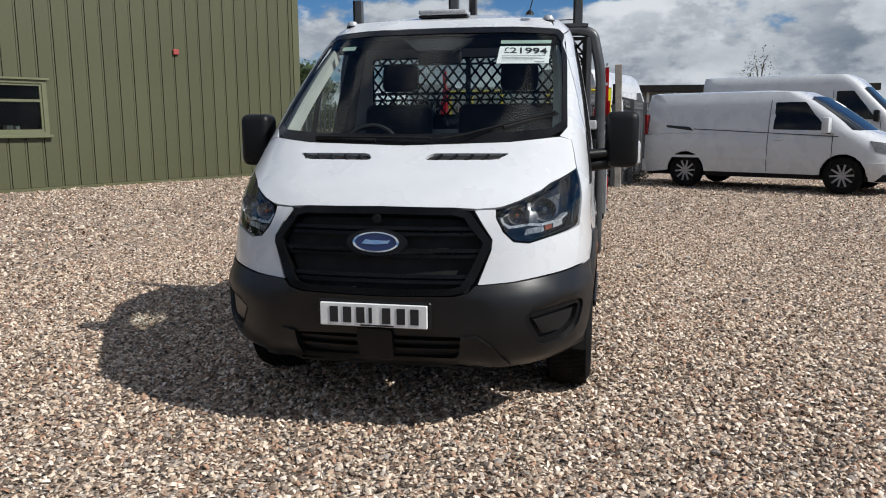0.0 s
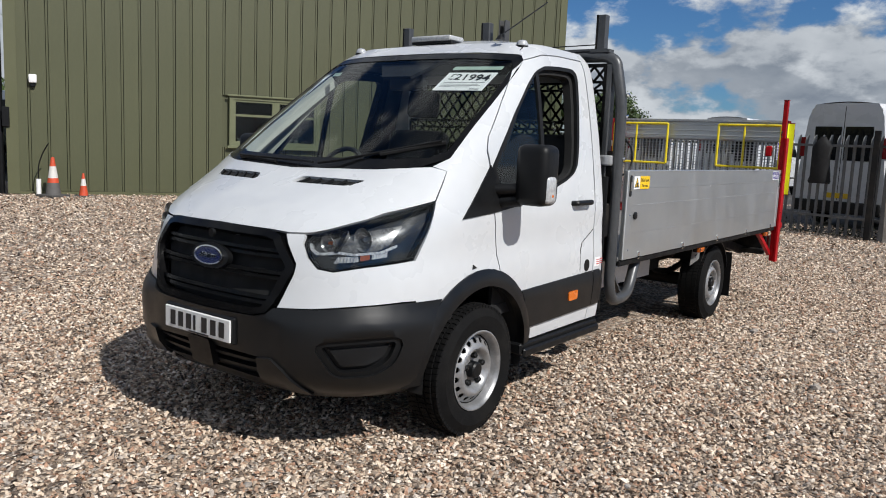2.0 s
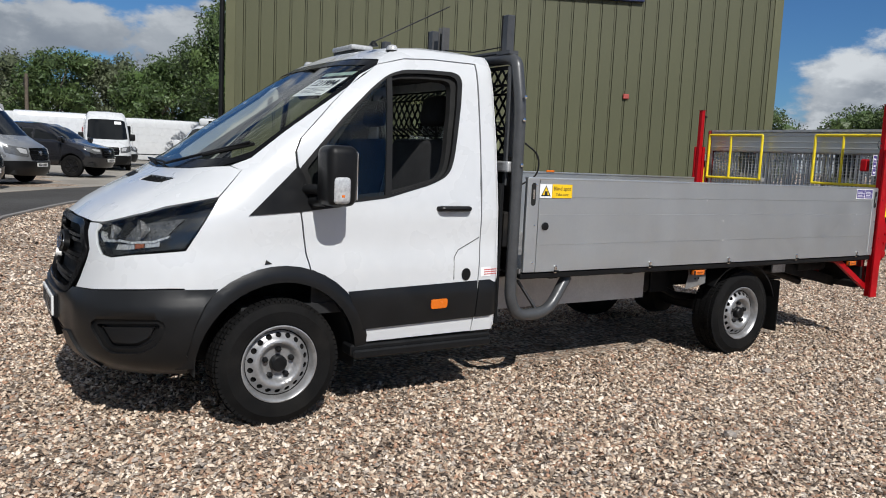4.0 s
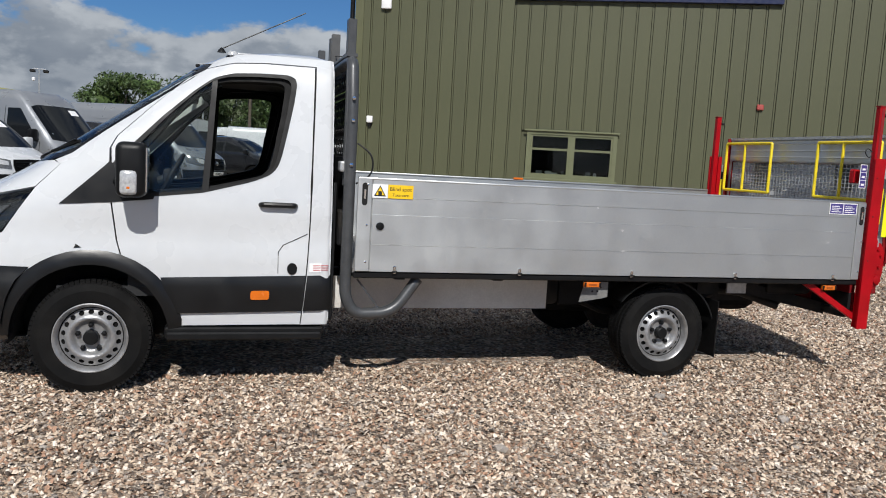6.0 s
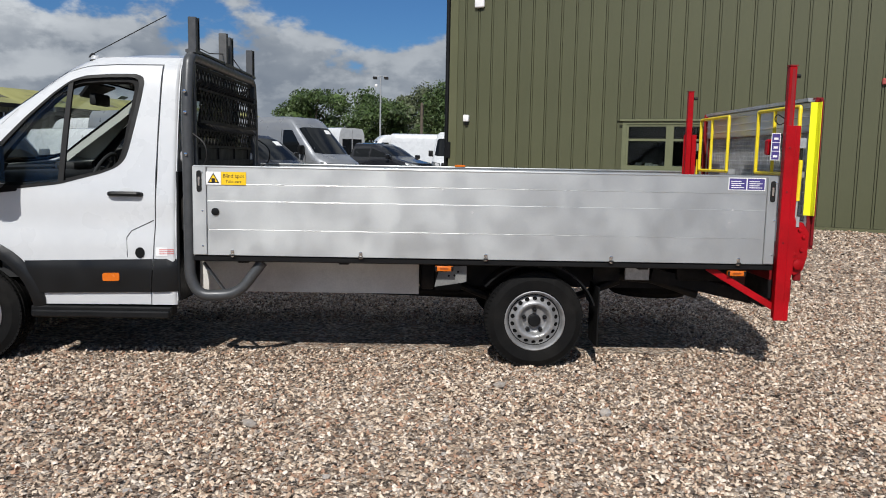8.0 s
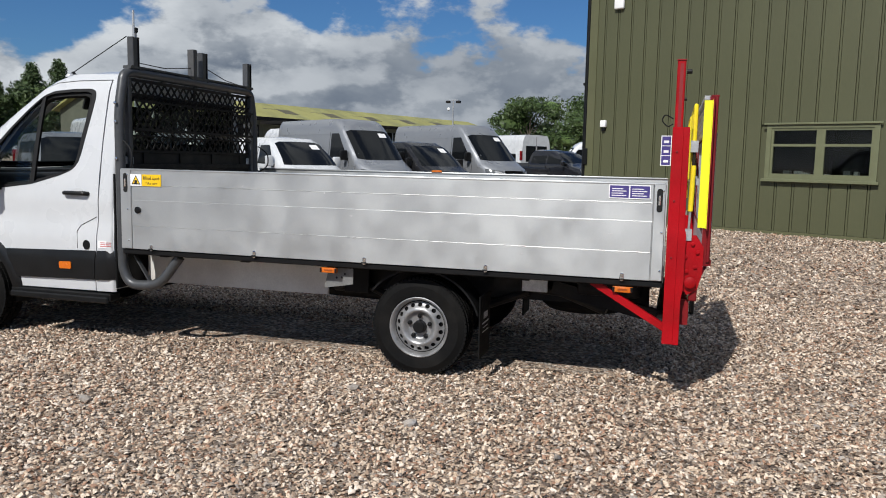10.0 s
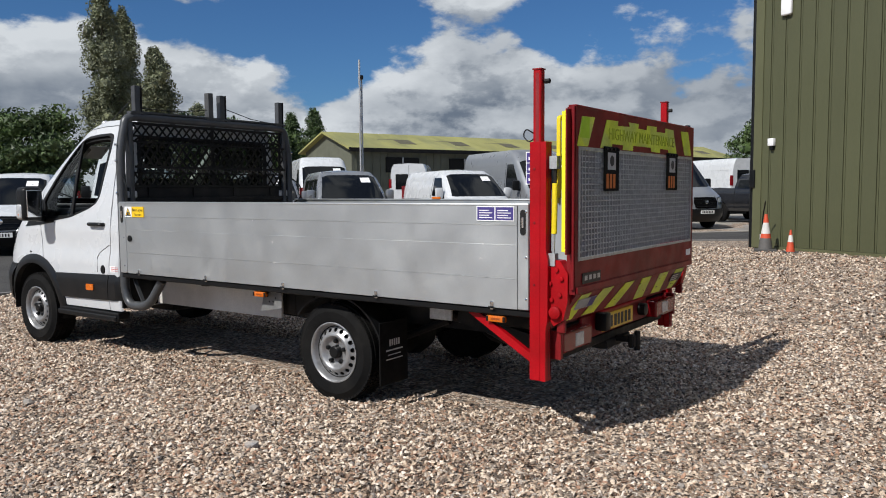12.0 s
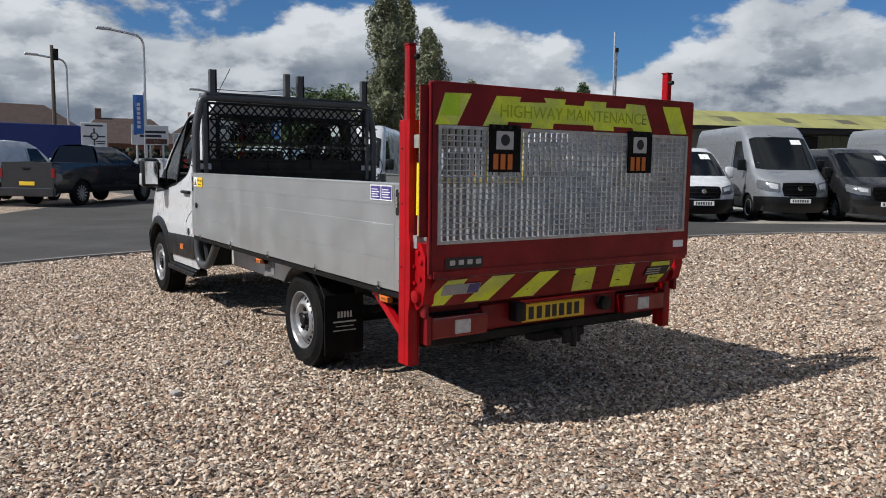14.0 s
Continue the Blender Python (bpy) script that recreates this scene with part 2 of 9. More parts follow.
def tube(bm, points, r, seg=10, radii=None):
    pts = [Vector(p) for p in points]
    rings, side = [], None
    for i, p in enumerate(pts):
        way = ((pts[min(i + 1, len(pts) - 1)] - p).normalized() + (p - pts[max(i - 1, 0)]).normalized()).normalized()
        if side is None:
            side = way.orthogonal().normalized()
        side = (side - way * side.dot(way)).normalized()
        other = way.cross(side)
        q = radii[i] if radii else r
        rings.append([bm.verts.new(p + (side * math.cos(a) + other * math.sin(a)) * q) for a in (2 * math.pi * k / seg for k in range(seg))])
    for r0, r1 in zip(rings, rings[1:]):
        for k in range(seg):
            bm.faces.new((r0[k], r0[(k + 1) % seg], r1[(k + 1) % seg], r1[k]))
    bm.faces.new(rings[0][::-1]), bm.faces.new(rings[-1])
    return bm


def curve(points, r=0.1, seg=5):
    """The polyline with its inner corners rounded."""
    pts = [Vector(p) for p in points]
    out = [pts[0]]
    for a, b, c in zip(pts, pts[1:], pts[2:]):
        k = min(r, (a - b).length * 0.49, (c - b).length * 0.49)
        p, q = b + (a - b).normalized() * k, b + (c - b).normalized() * k
        out += [p.lerp(b, s).lerp(b.lerp(q, s), s) for s in (j / seg for j in range(seg + 1))]
    return out + [pts[-1]]


def lathe(bm, profile, axis="x", seg=32, at=(0, 0, 0)):
    """Turns (distance along the axis, radius) pairs round the axis."""
    rings = []
    at = Vector(at)
    for h, r in profile:
        ring = []
        for k in range(seg):
            a = 2 * math.pi * k / seg
            c, s = r * math.cos(a), r * math.sin(a)
            ring.append(bm.verts.new(at + Vector({"x": (h, c, s), "y": (c, h, s), "z": (c, s, h)}[axis])))
        rings.append(ring)
    for r0, r1 in zip(rings, rings[1:]):
        for k in range(seg):
            bm.faces.new((r0[k], r0[(k + 1) % seg], r1[(k + 1) % seg], r1[k]))
    bm.faces.new(rings[0][::-1]), bm.faces.new(rings[-1])
    bmesh.ops.recalc_face_normals(bm, faces=bm.faces)
    return bm


def inside(poly, pts):
    poly = np.asarray(poly)
    x, y = pts[:, 0], pts[:, 1]
    hit = np.zeros(len(pts), bool)
    for (x0, y0), (x1, y1) in zip(poly, np.roll(poly, -1, 0)):
        if y0 != y1:
            hit ^= ((y0 > y) != (y1 > y)) & (x < (x1 - x0) * (y - y0) / (y1 - y0) + x0)
    return hit


def edge_gap(poly, pts):
    poly = np.asarray(poly)
    best = np.full(len(pts), 1e9)
    for a, b in zip(poly, np.roll(poly, -1, 0)):
        d = b - a
        t = np.clip(((pts - a) @ d) / max(d @ d, 1e-12), 0, 1)
        best = np.minimum(best, np.linalg.norm(pts - (a + t[:, None] * d), axis=1))
    return best


def fill(outline, holes=(), step=0.06):
    """Triangles of a plane region with holes: points, faces, and the boundary loops as point numbers."""
    loops = [list(map(tuple, outline))] + [list(map(tuple, h)) for h in holes]
    pts, edges = [], []
    for lp in loops:
        k = len(pts)
        pts += lp
        edges += [(k + i, k + (i + 1) % len(lp)) for i in range(len(lp))]
    lo, hi = np.min(loops[0], 0), np.max(loops[0], 0)
    if step:
        gx, gy = np.meshgrid(np.arange(lo[0] + step / 2, hi[0], step), np.arange(lo[1] + step / 2, hi[1], step))
        grid = np.c_[gx.ravel(), gy.ravel()]
        grid = grid[inside(loops[0], grid)] if len(grid) else grid
        for lp in loops:
            if len(grid):
                grid = grid[edge_gap(lp, grid) > step * 0.45]
        for h in loops[1:]:
            if len(grid):
                grid = grid[~inside(h, grid)]
        pts += [tuple(g) for g in grid]
    vs, fs = plane_triangles(pts, edges)
    mids = np.array([np.mean([vs[i] for i in f], 0) for f in fs])
    keep = inside(loops[0], mids)
    for h in loops[1:]:
        keep &= ~inside(h, mids)
    return vs, [f for f, k in zip(fs, keep) if k]


def plane_triangles(pts, edges):
    r = delaunay_2d_cdt([Vector(p) for p in pts], edges, [], 0, 1e-6)
    return [tuple(v) for v in r[0]], [tuple(f) for f in r[2]]


def slab(vs, fs, outer, inner=None):
    """A bmesh of the region mapped by outer(), with a rim that turns in to inner()."""
    bm = bmesh.new()
    used = sorted({i for f in fs for i in f})
    top = {i: bm.verts.new(outer(*vs[i])) for i in used}
    for f in fs:
        bm.faces.new([top[i] for i in f])
    if inner:
        rim = [e for e in bm.edges if len(e.link_faces) == 1]
        back = {}
        number = {top[i]: i for i in used}
        for e in rim:
            a, b = [l.vert for l in e.link_faces[0].loops if l.edge == e][0], None
            b = e.other_vert(a)
            for v in (a, b):
                if v not in back:
                    back[v] = bm.verts.new(inner(*vs[number[v]]))
            bm.faces.new((b, a, back[a], back[b]))
    return bm


def flat(outline, to3d, depth, holes=(), step=0):
    """A plate with thickness: outline in the plane, to3d(u, v, d) places it, d = 0 in front and -depth behind."""
    vs, fs = fill(outline, holes, step)
    bm = slab(vs, fs, lambda u, v: to3d(u, v, 0.0), lambda u, v: to3d(u, v, -depth))
    back = {}
    for f in fs:
        for i in f:
            if i not in back:
                back[i] = bm.verts.new(to3d(*vs[i], -depth))
        bm.faces.new([back[i] for i in reversed(f)])
    bmesh.ops.remove_doubles(bm, verts=bm.verts, dist=1e-5)
    bmesh.ops.recalc_face_normals(bm, faces=bm.faces)
    return bm


def rounded(pts, r, seg=4):
    """A closed outline with rounded corners."""
    pts = [Vector(p).to_2d() if len(p) > 2 else Vector(p) for p in pts]
    out = []
    n = len(pts)
    for i in range(n):
        a, b, c = pts[i - 1], pts[i], pts[(i + 1) % n]
        k = min(r, (a - b).length * 0.45, (c - b).length * 0.45)
        p, q = b + (a - b).normalized() * k, b + (c - b).normalized() * k
        out += [tuple(p.lerp(b, s).lerp(b.lerp(q, s), s)) for s in (j / seg for j in range(seg + 1))]
    return out


def rect(x0, x1, y0, y1):
    return [(x0, y0), (x1, y0), (x1, y1), (x0, y1)]


def lettering(name, text, size, material, parent, m, label="", depth=0.001, bold=0.0):
    """Raised letters of the built-in font, as a mesh."""
    cu = bpy.data.curves.new(name, "FONT")
    cu.body, cu.size, cu.extrude, cu.align_x, cu.align_y = text, size, depth, "CENTER", "CENTER"
    cu.resolution_u, cu.offset = 3, bold
    ob = new(name, cu)
    data = bpy.data.meshes.new_from_object(ob.evaluated_get(bpy.context.evaluated_depsgraph_get()))
    bpy.data.objects.remove(ob)
    data.materials.clear()
    data.materials.append(material)
    ob = new(name, data)
    ob.parent = parent
    ob.matrix_basis = m
    if label:
        tagged(ob, label)
    return ob


def bowl(at, r, deep, seg=24, steps=6):
    """An open reflector bowl that looks along -y."""
    bm = bmesh.new()
    rings = []
    for k in range(steps + 1):
        q = 1 - 0.78 * k / steps
        y = deep * (1 - q * q)
        rings.append([bm.verts.new(at + Vector((r * q * math.cos(a), y, r * q * math.sin(a)))) for a in (2 * math.pi * j / seg for j in range(seg))])
    for r0, r1 in zip(rings, rings[1:]):
        for k in range(seg):
            bm.faces.new((r0[k], r1[k], r1[(k + 1) % seg], r0[(k + 1) % seg]))
    bm.faces.new(rings[-1])
    return bm


class Shell:
    """A vehicle's skin as a stack of plan outlines: at each height a half width a, a front y, the y where the sides run straight, and a squareness n.
    A point on it is (u, z): u from 0 at the nose to 1 where the sides run straight, then metres along the side; a negative u is the other side."""

    def __init__(self, rows, rear, corner=0.06):
        self.rows = np.array(rows, float)
        self.rear, self.corner = rear, corner
        self.rise = 0.0

    def at(self, z):
        zs = self.rows[:, 0]
        got = 0
        for d in (-0.02, -0.01, 0.0, 0.01, 0.02):
            got = got + np.array([np.interp(z + d, zs, self.rows[:, k]) for k in range(1, 5)])
        return got / 5

    def raw(self, u, z):
        a, yf, yb, n = self.at(z)
        s, w = (1 if u >= 0 else -1), abs(u)
        b = yb - yf
        if w <= 1:
            f = w * math.pi / 2
            x, y = a * math.sin(f) ** (2 / n), yb - b * max(math.cos(f), 0.0) ** (2 / n)
        else:
            x, y = a, yb + (w - 1)
        over = y - (self.rear - self.corner)
        if over > 0:
            over = min(over, self.corner)
            x -= self.corner - math.sqrt(max(self.corner ** 2 - over ** 2, 0))
        return Vector((s * x, min(y, self.rear), z + self.rise * max(0.0, z - 1.4)))

    def point(self, u, z, off=0.0):
        p = self.raw(u, z)
        if off:
            e = 0.004
            du = self.raw(u + e, z) - self.raw(u - e, z)
            dz = self.raw(u, z + e) - self.raw(u, z - e)
            n = du.cross(dz)
            if n.length > 1e-9:
                p = p + n.normalized() * off
        return p

    def side(self, y, z, s=1):
        a, yf, yb, n = self.at(z)
        if y >= yb:
            return s * (1 + y - yb)
        q = min(max((yb - y) / (yb - yf), 0.0), 1.0)
        return s * math.acos(q ** (n / 2)) / (math.pi / 2)

    def front(self, x, z):
        a, yf, yb, n = self.at(z)
        q = min(abs(x) / a, 1.0)
        return math.copysign(math.asin(q ** (n / 2)) / (math.pi / 2), x)

    def trace(self, pts, s=1, step=0.05, closed=True):
        """Points ('s', y, z) on the side or ('f', x, z) on the front as a dense outline in (u, z)."""
        out = []
        n = len(pts)
        for i in range(n if closed else n - 1):
            k, p, q = pts[i]
            k2, p2, q2 = pts[(i + 1) % n]
            if k == k2:
                m = max(1, int(math.hypot(p2 - p, q2 - q) / step))
                for j in range(m):
                    t = j / m
                    pp, qq = p + (p2 - p) * t, q + (q2 - q) * t
                    out.append((self.side(pp, qq, s) if k == "s" else self.front(pp * s, qq), qq))
            else:
                u1 = self.side(p, q, s) if k == "s" else self.front(p * s, q)
                u2 = self.side(p2, q2, s) if k2 == "s" else self.front(p2 * s, q2)
                m = max(1, int(math.hypot((u2 - u1) * 1.4, q2 - q) / step))
                for j in range(m):
                    t = j / m
                    out.append((u1 + (u2 - u1) * t, q + (q2 - q) * t))
        if not closed:
            k, p, q = pts[-1]
            out.append((self.side(p, q, s) if k == "s" else self.front(p * s, q), q))
        return out

    def panel(self, outline, holes=(), off=0.0, thick=0.02, step=0.06):
        vs, fs = fill(outline, holes, step)
        lift = off if callable(off) else (lambda u, z: off)
        bm = slab(vs, fs, lambda u, z: self.point(u, z, lift(u, z)), (lambda u, z: self.point(u, z, lift(u, z) - thick)) if thick else None)
        return bm

# ---- ground: a gravel yard that rises a little towards the shed ----
WALL_AT, WALL_WAY, WALL_OUT = Vector((-12.55, 3.64, 0)), Vector((0.4447, 0.8957, 0)), Vector((0.8957, -0.4447, 0))
WALL_LONG, PITCH = 12.75, 12.75 / 38


def smooth_step(a, b, v):
    t = min(max((v - a) / (b - a), 0), 1)
    return t * t * (3 - 2 * t)


def ground_z(x, y):
    d = (Vector((x, y, 0)) - WALL_AT).dot(WALL_OUT)
    by_wall = 0.2 * (1 - smooth_step(0.8, 9.5, d)) if d > 0.8 else 0.2
    by_wall *= smooth_step(-8, 2, y)
    across = 0.15 * smooth_step(10, 16, -y) * smooth_step(-9, -4, x)
    return max(across, by_wall, 0.12 * smooth_step(5, 14, -x), 0.12 * smooth_step(6, 12, y))


def gravel_material():
    m = bpy.data.materials.new("gravel")
    m.use_nodes = True
    nt = m.node_tree
    n, l = nt.nodes.new, nt.links.new
    bsdf = nt.nodes["Principled BSDF"]
    bsdf.inputs["Roughness"].default_value = 0.9
    where = n("ShaderNodeTexCoord")
    cells = n("ShaderNodeTexVoronoi")
    cells.inputs["Scale"].default_value = 42
    ramp = n("ShaderNodeValToRGB")
    ramp.color_ramp.interpolation = "CONSTANT"
    for k, (p, c) in enumerate(STONE_COLOURS):
        e = ramp.color_ramp.elements[k] if k < 2 else ramp.color_ramp.elements.new(p)
        e.position, e.color = p, (*c, 1)
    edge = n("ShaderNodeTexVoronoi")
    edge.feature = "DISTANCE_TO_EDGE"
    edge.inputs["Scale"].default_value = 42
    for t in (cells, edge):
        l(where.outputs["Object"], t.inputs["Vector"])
    sep = n("ShaderNodeSeparateColor")
    l(cells.outputs["Color"], sep.inputs[0])
    l(sep.outputs[0], ramp.inputs[0])
    broad = n("ShaderNodeTexNoise")
    broad.inputs["Scale"].default_value, broad.inputs["Detail"].default_value, broad.inputs["Roughness"].default_value = 0.8, 12, 0.72
    l(where.outputs["Object"], broad.inputs["Vector"])
    # Darker cell rims put the shade between stones into the colour.
    gap_shade = n("ShaderNodeMapRange")
    gap_shade.inputs[2].default_value, gap_shade.inputs[3].default_value = 0.35, 0.55
    l(edge.outputs["Distance"], gap_shade.inputs[0])
    spread = n("ShaderNodeMapRange")
    spread.inputs[1].default_value, spread.inputs[2].default_value, spread.inputs[3].default_value, spread.inputs[4].default_value = 0.3, 0.7, 0.74, 1.18
    l(broad.outputs["Fac"], spread.inputs[0])
    clump = n("ShaderNodeTexVoronoi")
    clump.inputs["Scale"].default_value = 15
    l(where.outputs["Object"], clump.inputs["Vector"])
    tone = n("ShaderNodeSeparateColor")
    l(clump.outputs["Color"], tone.inputs[0])
    uneven = n("ShaderNodeMapRange")
    uneven.inputs[3].default_value, uneven.inputs[4].default_value = 0.72, 1.28
    l(tone.outputs[1], uneven.inputs[0])
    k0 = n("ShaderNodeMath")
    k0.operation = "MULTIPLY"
    l(gap_shade.outputs[0], k0.inputs[0]), l(uneven.outputs[0], k0.inputs[1])
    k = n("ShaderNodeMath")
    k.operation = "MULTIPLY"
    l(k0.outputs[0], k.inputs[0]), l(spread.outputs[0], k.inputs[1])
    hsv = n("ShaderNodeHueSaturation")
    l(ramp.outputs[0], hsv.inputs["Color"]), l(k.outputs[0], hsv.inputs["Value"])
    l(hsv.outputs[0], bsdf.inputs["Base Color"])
    b = n("ShaderNodeBump")
    b.inputs["Strength"].default_value, b.inputs["Distance"].default_value = 1.0, 0.02
    l(edge.outputs["Distance"], b.inputs["Height"])
    l(b.outputs[0], bsdf.inputs["Normal"])
    return m


STONE_COLOURS = ((0.0, (0.096, 0.070, 0.053)), (1.0, (0.79, 0.70, 0.605)), (0.10, (0.374, 0.270, 0.193)), (0.22, (0.524, 0.405, 0.298)), (0.33, (0.229, 0.174, 0.131)),
                 (0.43, (0.604, 0.478, 0.364)), (0.55, (0.376, 0.224, 0.147)), (0.64, (0.360, 0.306, 0.259)), (0.73, (0.682, 0.562, 0.443)), (0.83, (0.287, 0.187, 0.125)), (0.90, (0.742, 0.638, 0.532)))
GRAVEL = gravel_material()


def build_ground():
    near = list(np.arange(-26, 26.1, 0.5))
    steps = [-700, -400, -220, -120, -70, -45, -34] + near + [34, 45, 70, 120, 220, 400, 700]
    bm = bmesh.new()
    rows = [[bm.verts.new((x, y, ground_z(x, y) + (0.012 * noise.noise((x * 0.8, y * 0.8, 0)) if abs(x) < 26 and abs(y) < 26 else 0))) for x in steps] for y in steps]
    for r0, r1 in zip(rows, rows[1:]):
        for i in range(len(steps) - 1):
            bm.faces.new((r0[i], r0[i + 1], r1[i + 1], r1[i]))
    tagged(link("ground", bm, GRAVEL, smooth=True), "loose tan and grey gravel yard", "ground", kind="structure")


build_ground()


def wall_point(s, z, out=0.0):
    return WALL_AT + WALL_WAY * s + WALL_OUT * out + Vector((0, 0, z))


def build_shed():
    """The olive-green clad shed beside the yard, with its window and fittings."""
    shed = thing("green_shed", "olive-green ribbed metal-clad shed with one window", "building")
    shed.matrix_world = Matrix(((WALL_WAY.x, -WALL_OUT.x, 0, WALL_AT.x), (WALL_WAY.y, -WALL_OUT.y, 0, WALL_AT.y), (0, 0, 1, 0), (0, 0, 0, 1)))
    top, deep, hole = 6.6, 18.0, (4.24, 6.12, 1.34, 2.30)
    # local: x along the wall, y into the shed, z up
    bm = bmesh.new()
    vs, fs = fill(rect(0.0, WALL_LONG, 0.0, top), [rect(*hole)], 0)
    bm = slab(vs, fs, lambda u, v: Vector((u, 0.05, v)), lambda u, v: Vector((u, 0.22, v)))
    part("front_wall", bm, OLIVE, shed)
    part("side_wall", boxes((0, 0.17, 0.23, deep, 0, top)), OLIVE, shed)
    part("side_wall", boxes((WALL_LONG - 0.17, WALL_LONG, 0.23, deep, 0, top)), OLIVE, shed)
    part("back_wall", boxes((0.18, WALL_LONG - 0.18, deep - 0.17, deep, 0, top)), OLIVE, shed)
    part("floor_slab", boxes((0.18, WALL_LONG - 0.18, 0.23, deep - 0.18, 0.20, 0.24)), CONCRETE, shed)
    bm = bmesh.new()
    a = [bm.verts.new(p) for p in ((-0.2, -0.25, top), (WALL_LONG + 0.2, -0.25, top), (WALL_LONG + 0.2, deep / 2, top + 1.6), (-0.2, deep / 2, top + 1.6), (-0.2, deep + 0.25, top), (WALL_LONG + 0.2, deep + 0.25, top))]
    bm.faces.new(a[:4]), bm.faces.new((a[3], a[2], a[5], a[4])), bm.faces.new((a[0], a[3], a[4])), bm.faces.new((a[1], a[5], a[2])), bm.faces.new((a[0], a[4], a[5], a[1]))
    part("roof", bm, OLIVE_TRIM, shed)
    # boards with a narrow deep joint and a shallow step
    def board_mesh(z0, z1):
        prof = [(0.0, 0.046), (0.009, 0.046), (0.011, 0.008), (0.044, 0.008), (0.046, 0.036), (0.056, 0.036), (0.058, 0.0), (PITCH, 0.0), (PITCH, 0.046)]
        b = bmesh.new()
        lo, hi = ([b.verts.new((x, y, z)) for x, y in prof] for z in (z0, z1))
        for i in range(len(prof)):
            j = (i + 1) % len(prof)
            b.faces.new((lo[i], lo[j], hi[j], hi[i]))
        b.faces.new(lo[::-1]), b.faces.new(hi)
        bmesh.ops.recalc_face_normals(b, faces=b.faces)
        d = bpy.data.meshes.new("board")
        b.to_mesh(d), b.free()
        d.materials.append(OLIVE)
        return d
    full, low, high = board_mesh(0.27, top), board_mesh(0.27, 1.27), board_mesh(2.37, top)
    for i in range(38):
        x = i * PITCH
        mid = x + PITCH / 2
        for d in ((low, high) if 4.18 < mid < 6.18 else (full,)):
            ob = new("board", d)
            ob.parent, ob.location = shed, (x, 0, 0)
    part("corner_flashing", boxes((-0.035, 0.17, -0.02, 0.0, 0.22, top), (-0.035, -0.002, 0.0, 0.24, 0.22, top)), OLIVE_TRIM, shed, "pale green folded corner flashing")
    part("corner_flashing", boxes((WALL_LONG - 0.17, WALL_LONG + 0.035, -0.02, 0.0, 0.22, top), (WALL_LONG + 0.002, WALL_LONG + 0.035, 0.0, 0.24, 0.22, top)), OLIVE_TRIM, shed)
    part("base_flashing", boxes((0.17, WALL_LONG - 0.17, -0.03, 0.045, 0.16, 0.265)), OLIVE_TRIM, shed)
    # window: outer trim, two casements with a top light each
    win = part("window", flat(rect(4.17, 6.19, 1.27, 2.37), lambda u, v, d: Vector((u, -0.05 - d, v)), 0.10, [rect(4.26, 6.10, 1.36, 2.29)]), WINDOW_TRIM, shed, "pale green framed window with four panes")
    part("sill", boxes((4.12, 6.24, -0.10, -0.052, 1.245, 1.30), bevel=0.005), WINDOW_TRIM, win)
    part("head_flashing", boxes((4.12, 6.24, -0.09, -0.052, 2.355, 2.395), bevel=0.005), WINDOW_TRIM, win)
    part("mullion", boxes((5.145, 5.215, -0.035, 0.05, 1.36, 2.29)), WINDOW_TRIM, win)
    for x0, x1 in ((4.26, 5.145), (5.215, 6.10)):
        part("casement_frame", flat(rect(x0, x1, 1.36, 2.29), lambda u, v, d: Vector((u, -0.03 - d, v)), 0.07, [rect(x0 + 0.045, x1 - 0.045, 1.405, 1.935), rect(x0 + 0.045, x1 - 0.045, 1.985, 2.245)]), WINDOW_TRIM, win)
        for z0, z1 in ((1.405, 1.935), (1.985, 2.245)):
            part("pane", boxes((x0 + 0.041, x1 - 0.041, 0.0, 0.008, z0 - 0.004, z1 + 0.004)), SHED_GLASS, win)
    # what stands inside by the window
    part("inner_sill", boxes((4.24, 6.12, 0.225, 0.62, 1.30, 1.335)), WINDOW_TRIM, shed)
    rng = random.Random(5)
    for i in range(9):
        x = 4.4 + i * 0.19 + rng.uniform(-0.03, 0.03)
        h = rng.uniform(0.05, 0.16)
        part("stored_box", boxes((x, x + rng.uniform(0.06, 0.14), 0.3, 0.45, 1.337, 1.337 + h), bevel=0.006), PAPER if i % 3 else GALV, shed)
    part("fascia_sign", boxes((3.72, 9.39, -0.10, -0.004, 5.24, 6.3), bevel=0.01), SIGN_BLUE, shed, "dark blue fascia sign board")
    part("alarm_box", boxes((9.06, 9.20, -0.06, -0.002, 3.03, 3.15), bevel=0.015), mat("faded_red_plastic", (0.34, 0.06, 0.05), 0.5), shed, "small faded red alarm box")
    bm = box(bmesh.new(), 0.60, 0.84, -0.09, -0.002, 4.98, 5.32, 0.03, 3)
    part("siren_box", bm, PAPER, shed, "white siren box", True)
    part("wall_lamp", box(bmesh.new(), 0.37, 0.51, -0.10, -0.002, 2.36, 2.52, 0.02, 2), PAPER, shed, "small white sensor box", True)
    part("wall_lamp_bracket", boxes((0.40, 0.48, -0.07, -0.002, 2.28, 2.358), bevel=0.01), BLACK_PLASTIC, shed)
    part("cable_box", boxes((-0.10, 0.03, -0.06, -0.022, 1.50, 1.88), bevel=0.01), BLACK_PLASTIC, shed, "black junction box")
    part("down_pipe", tube(bmesh.new(), [(-0.14, 0.10, 0.2), (-0.14, 0.10, top)], 0.055, 12), BLACK_PLASTIC, shed, "black down pipe", True)


build_shed()

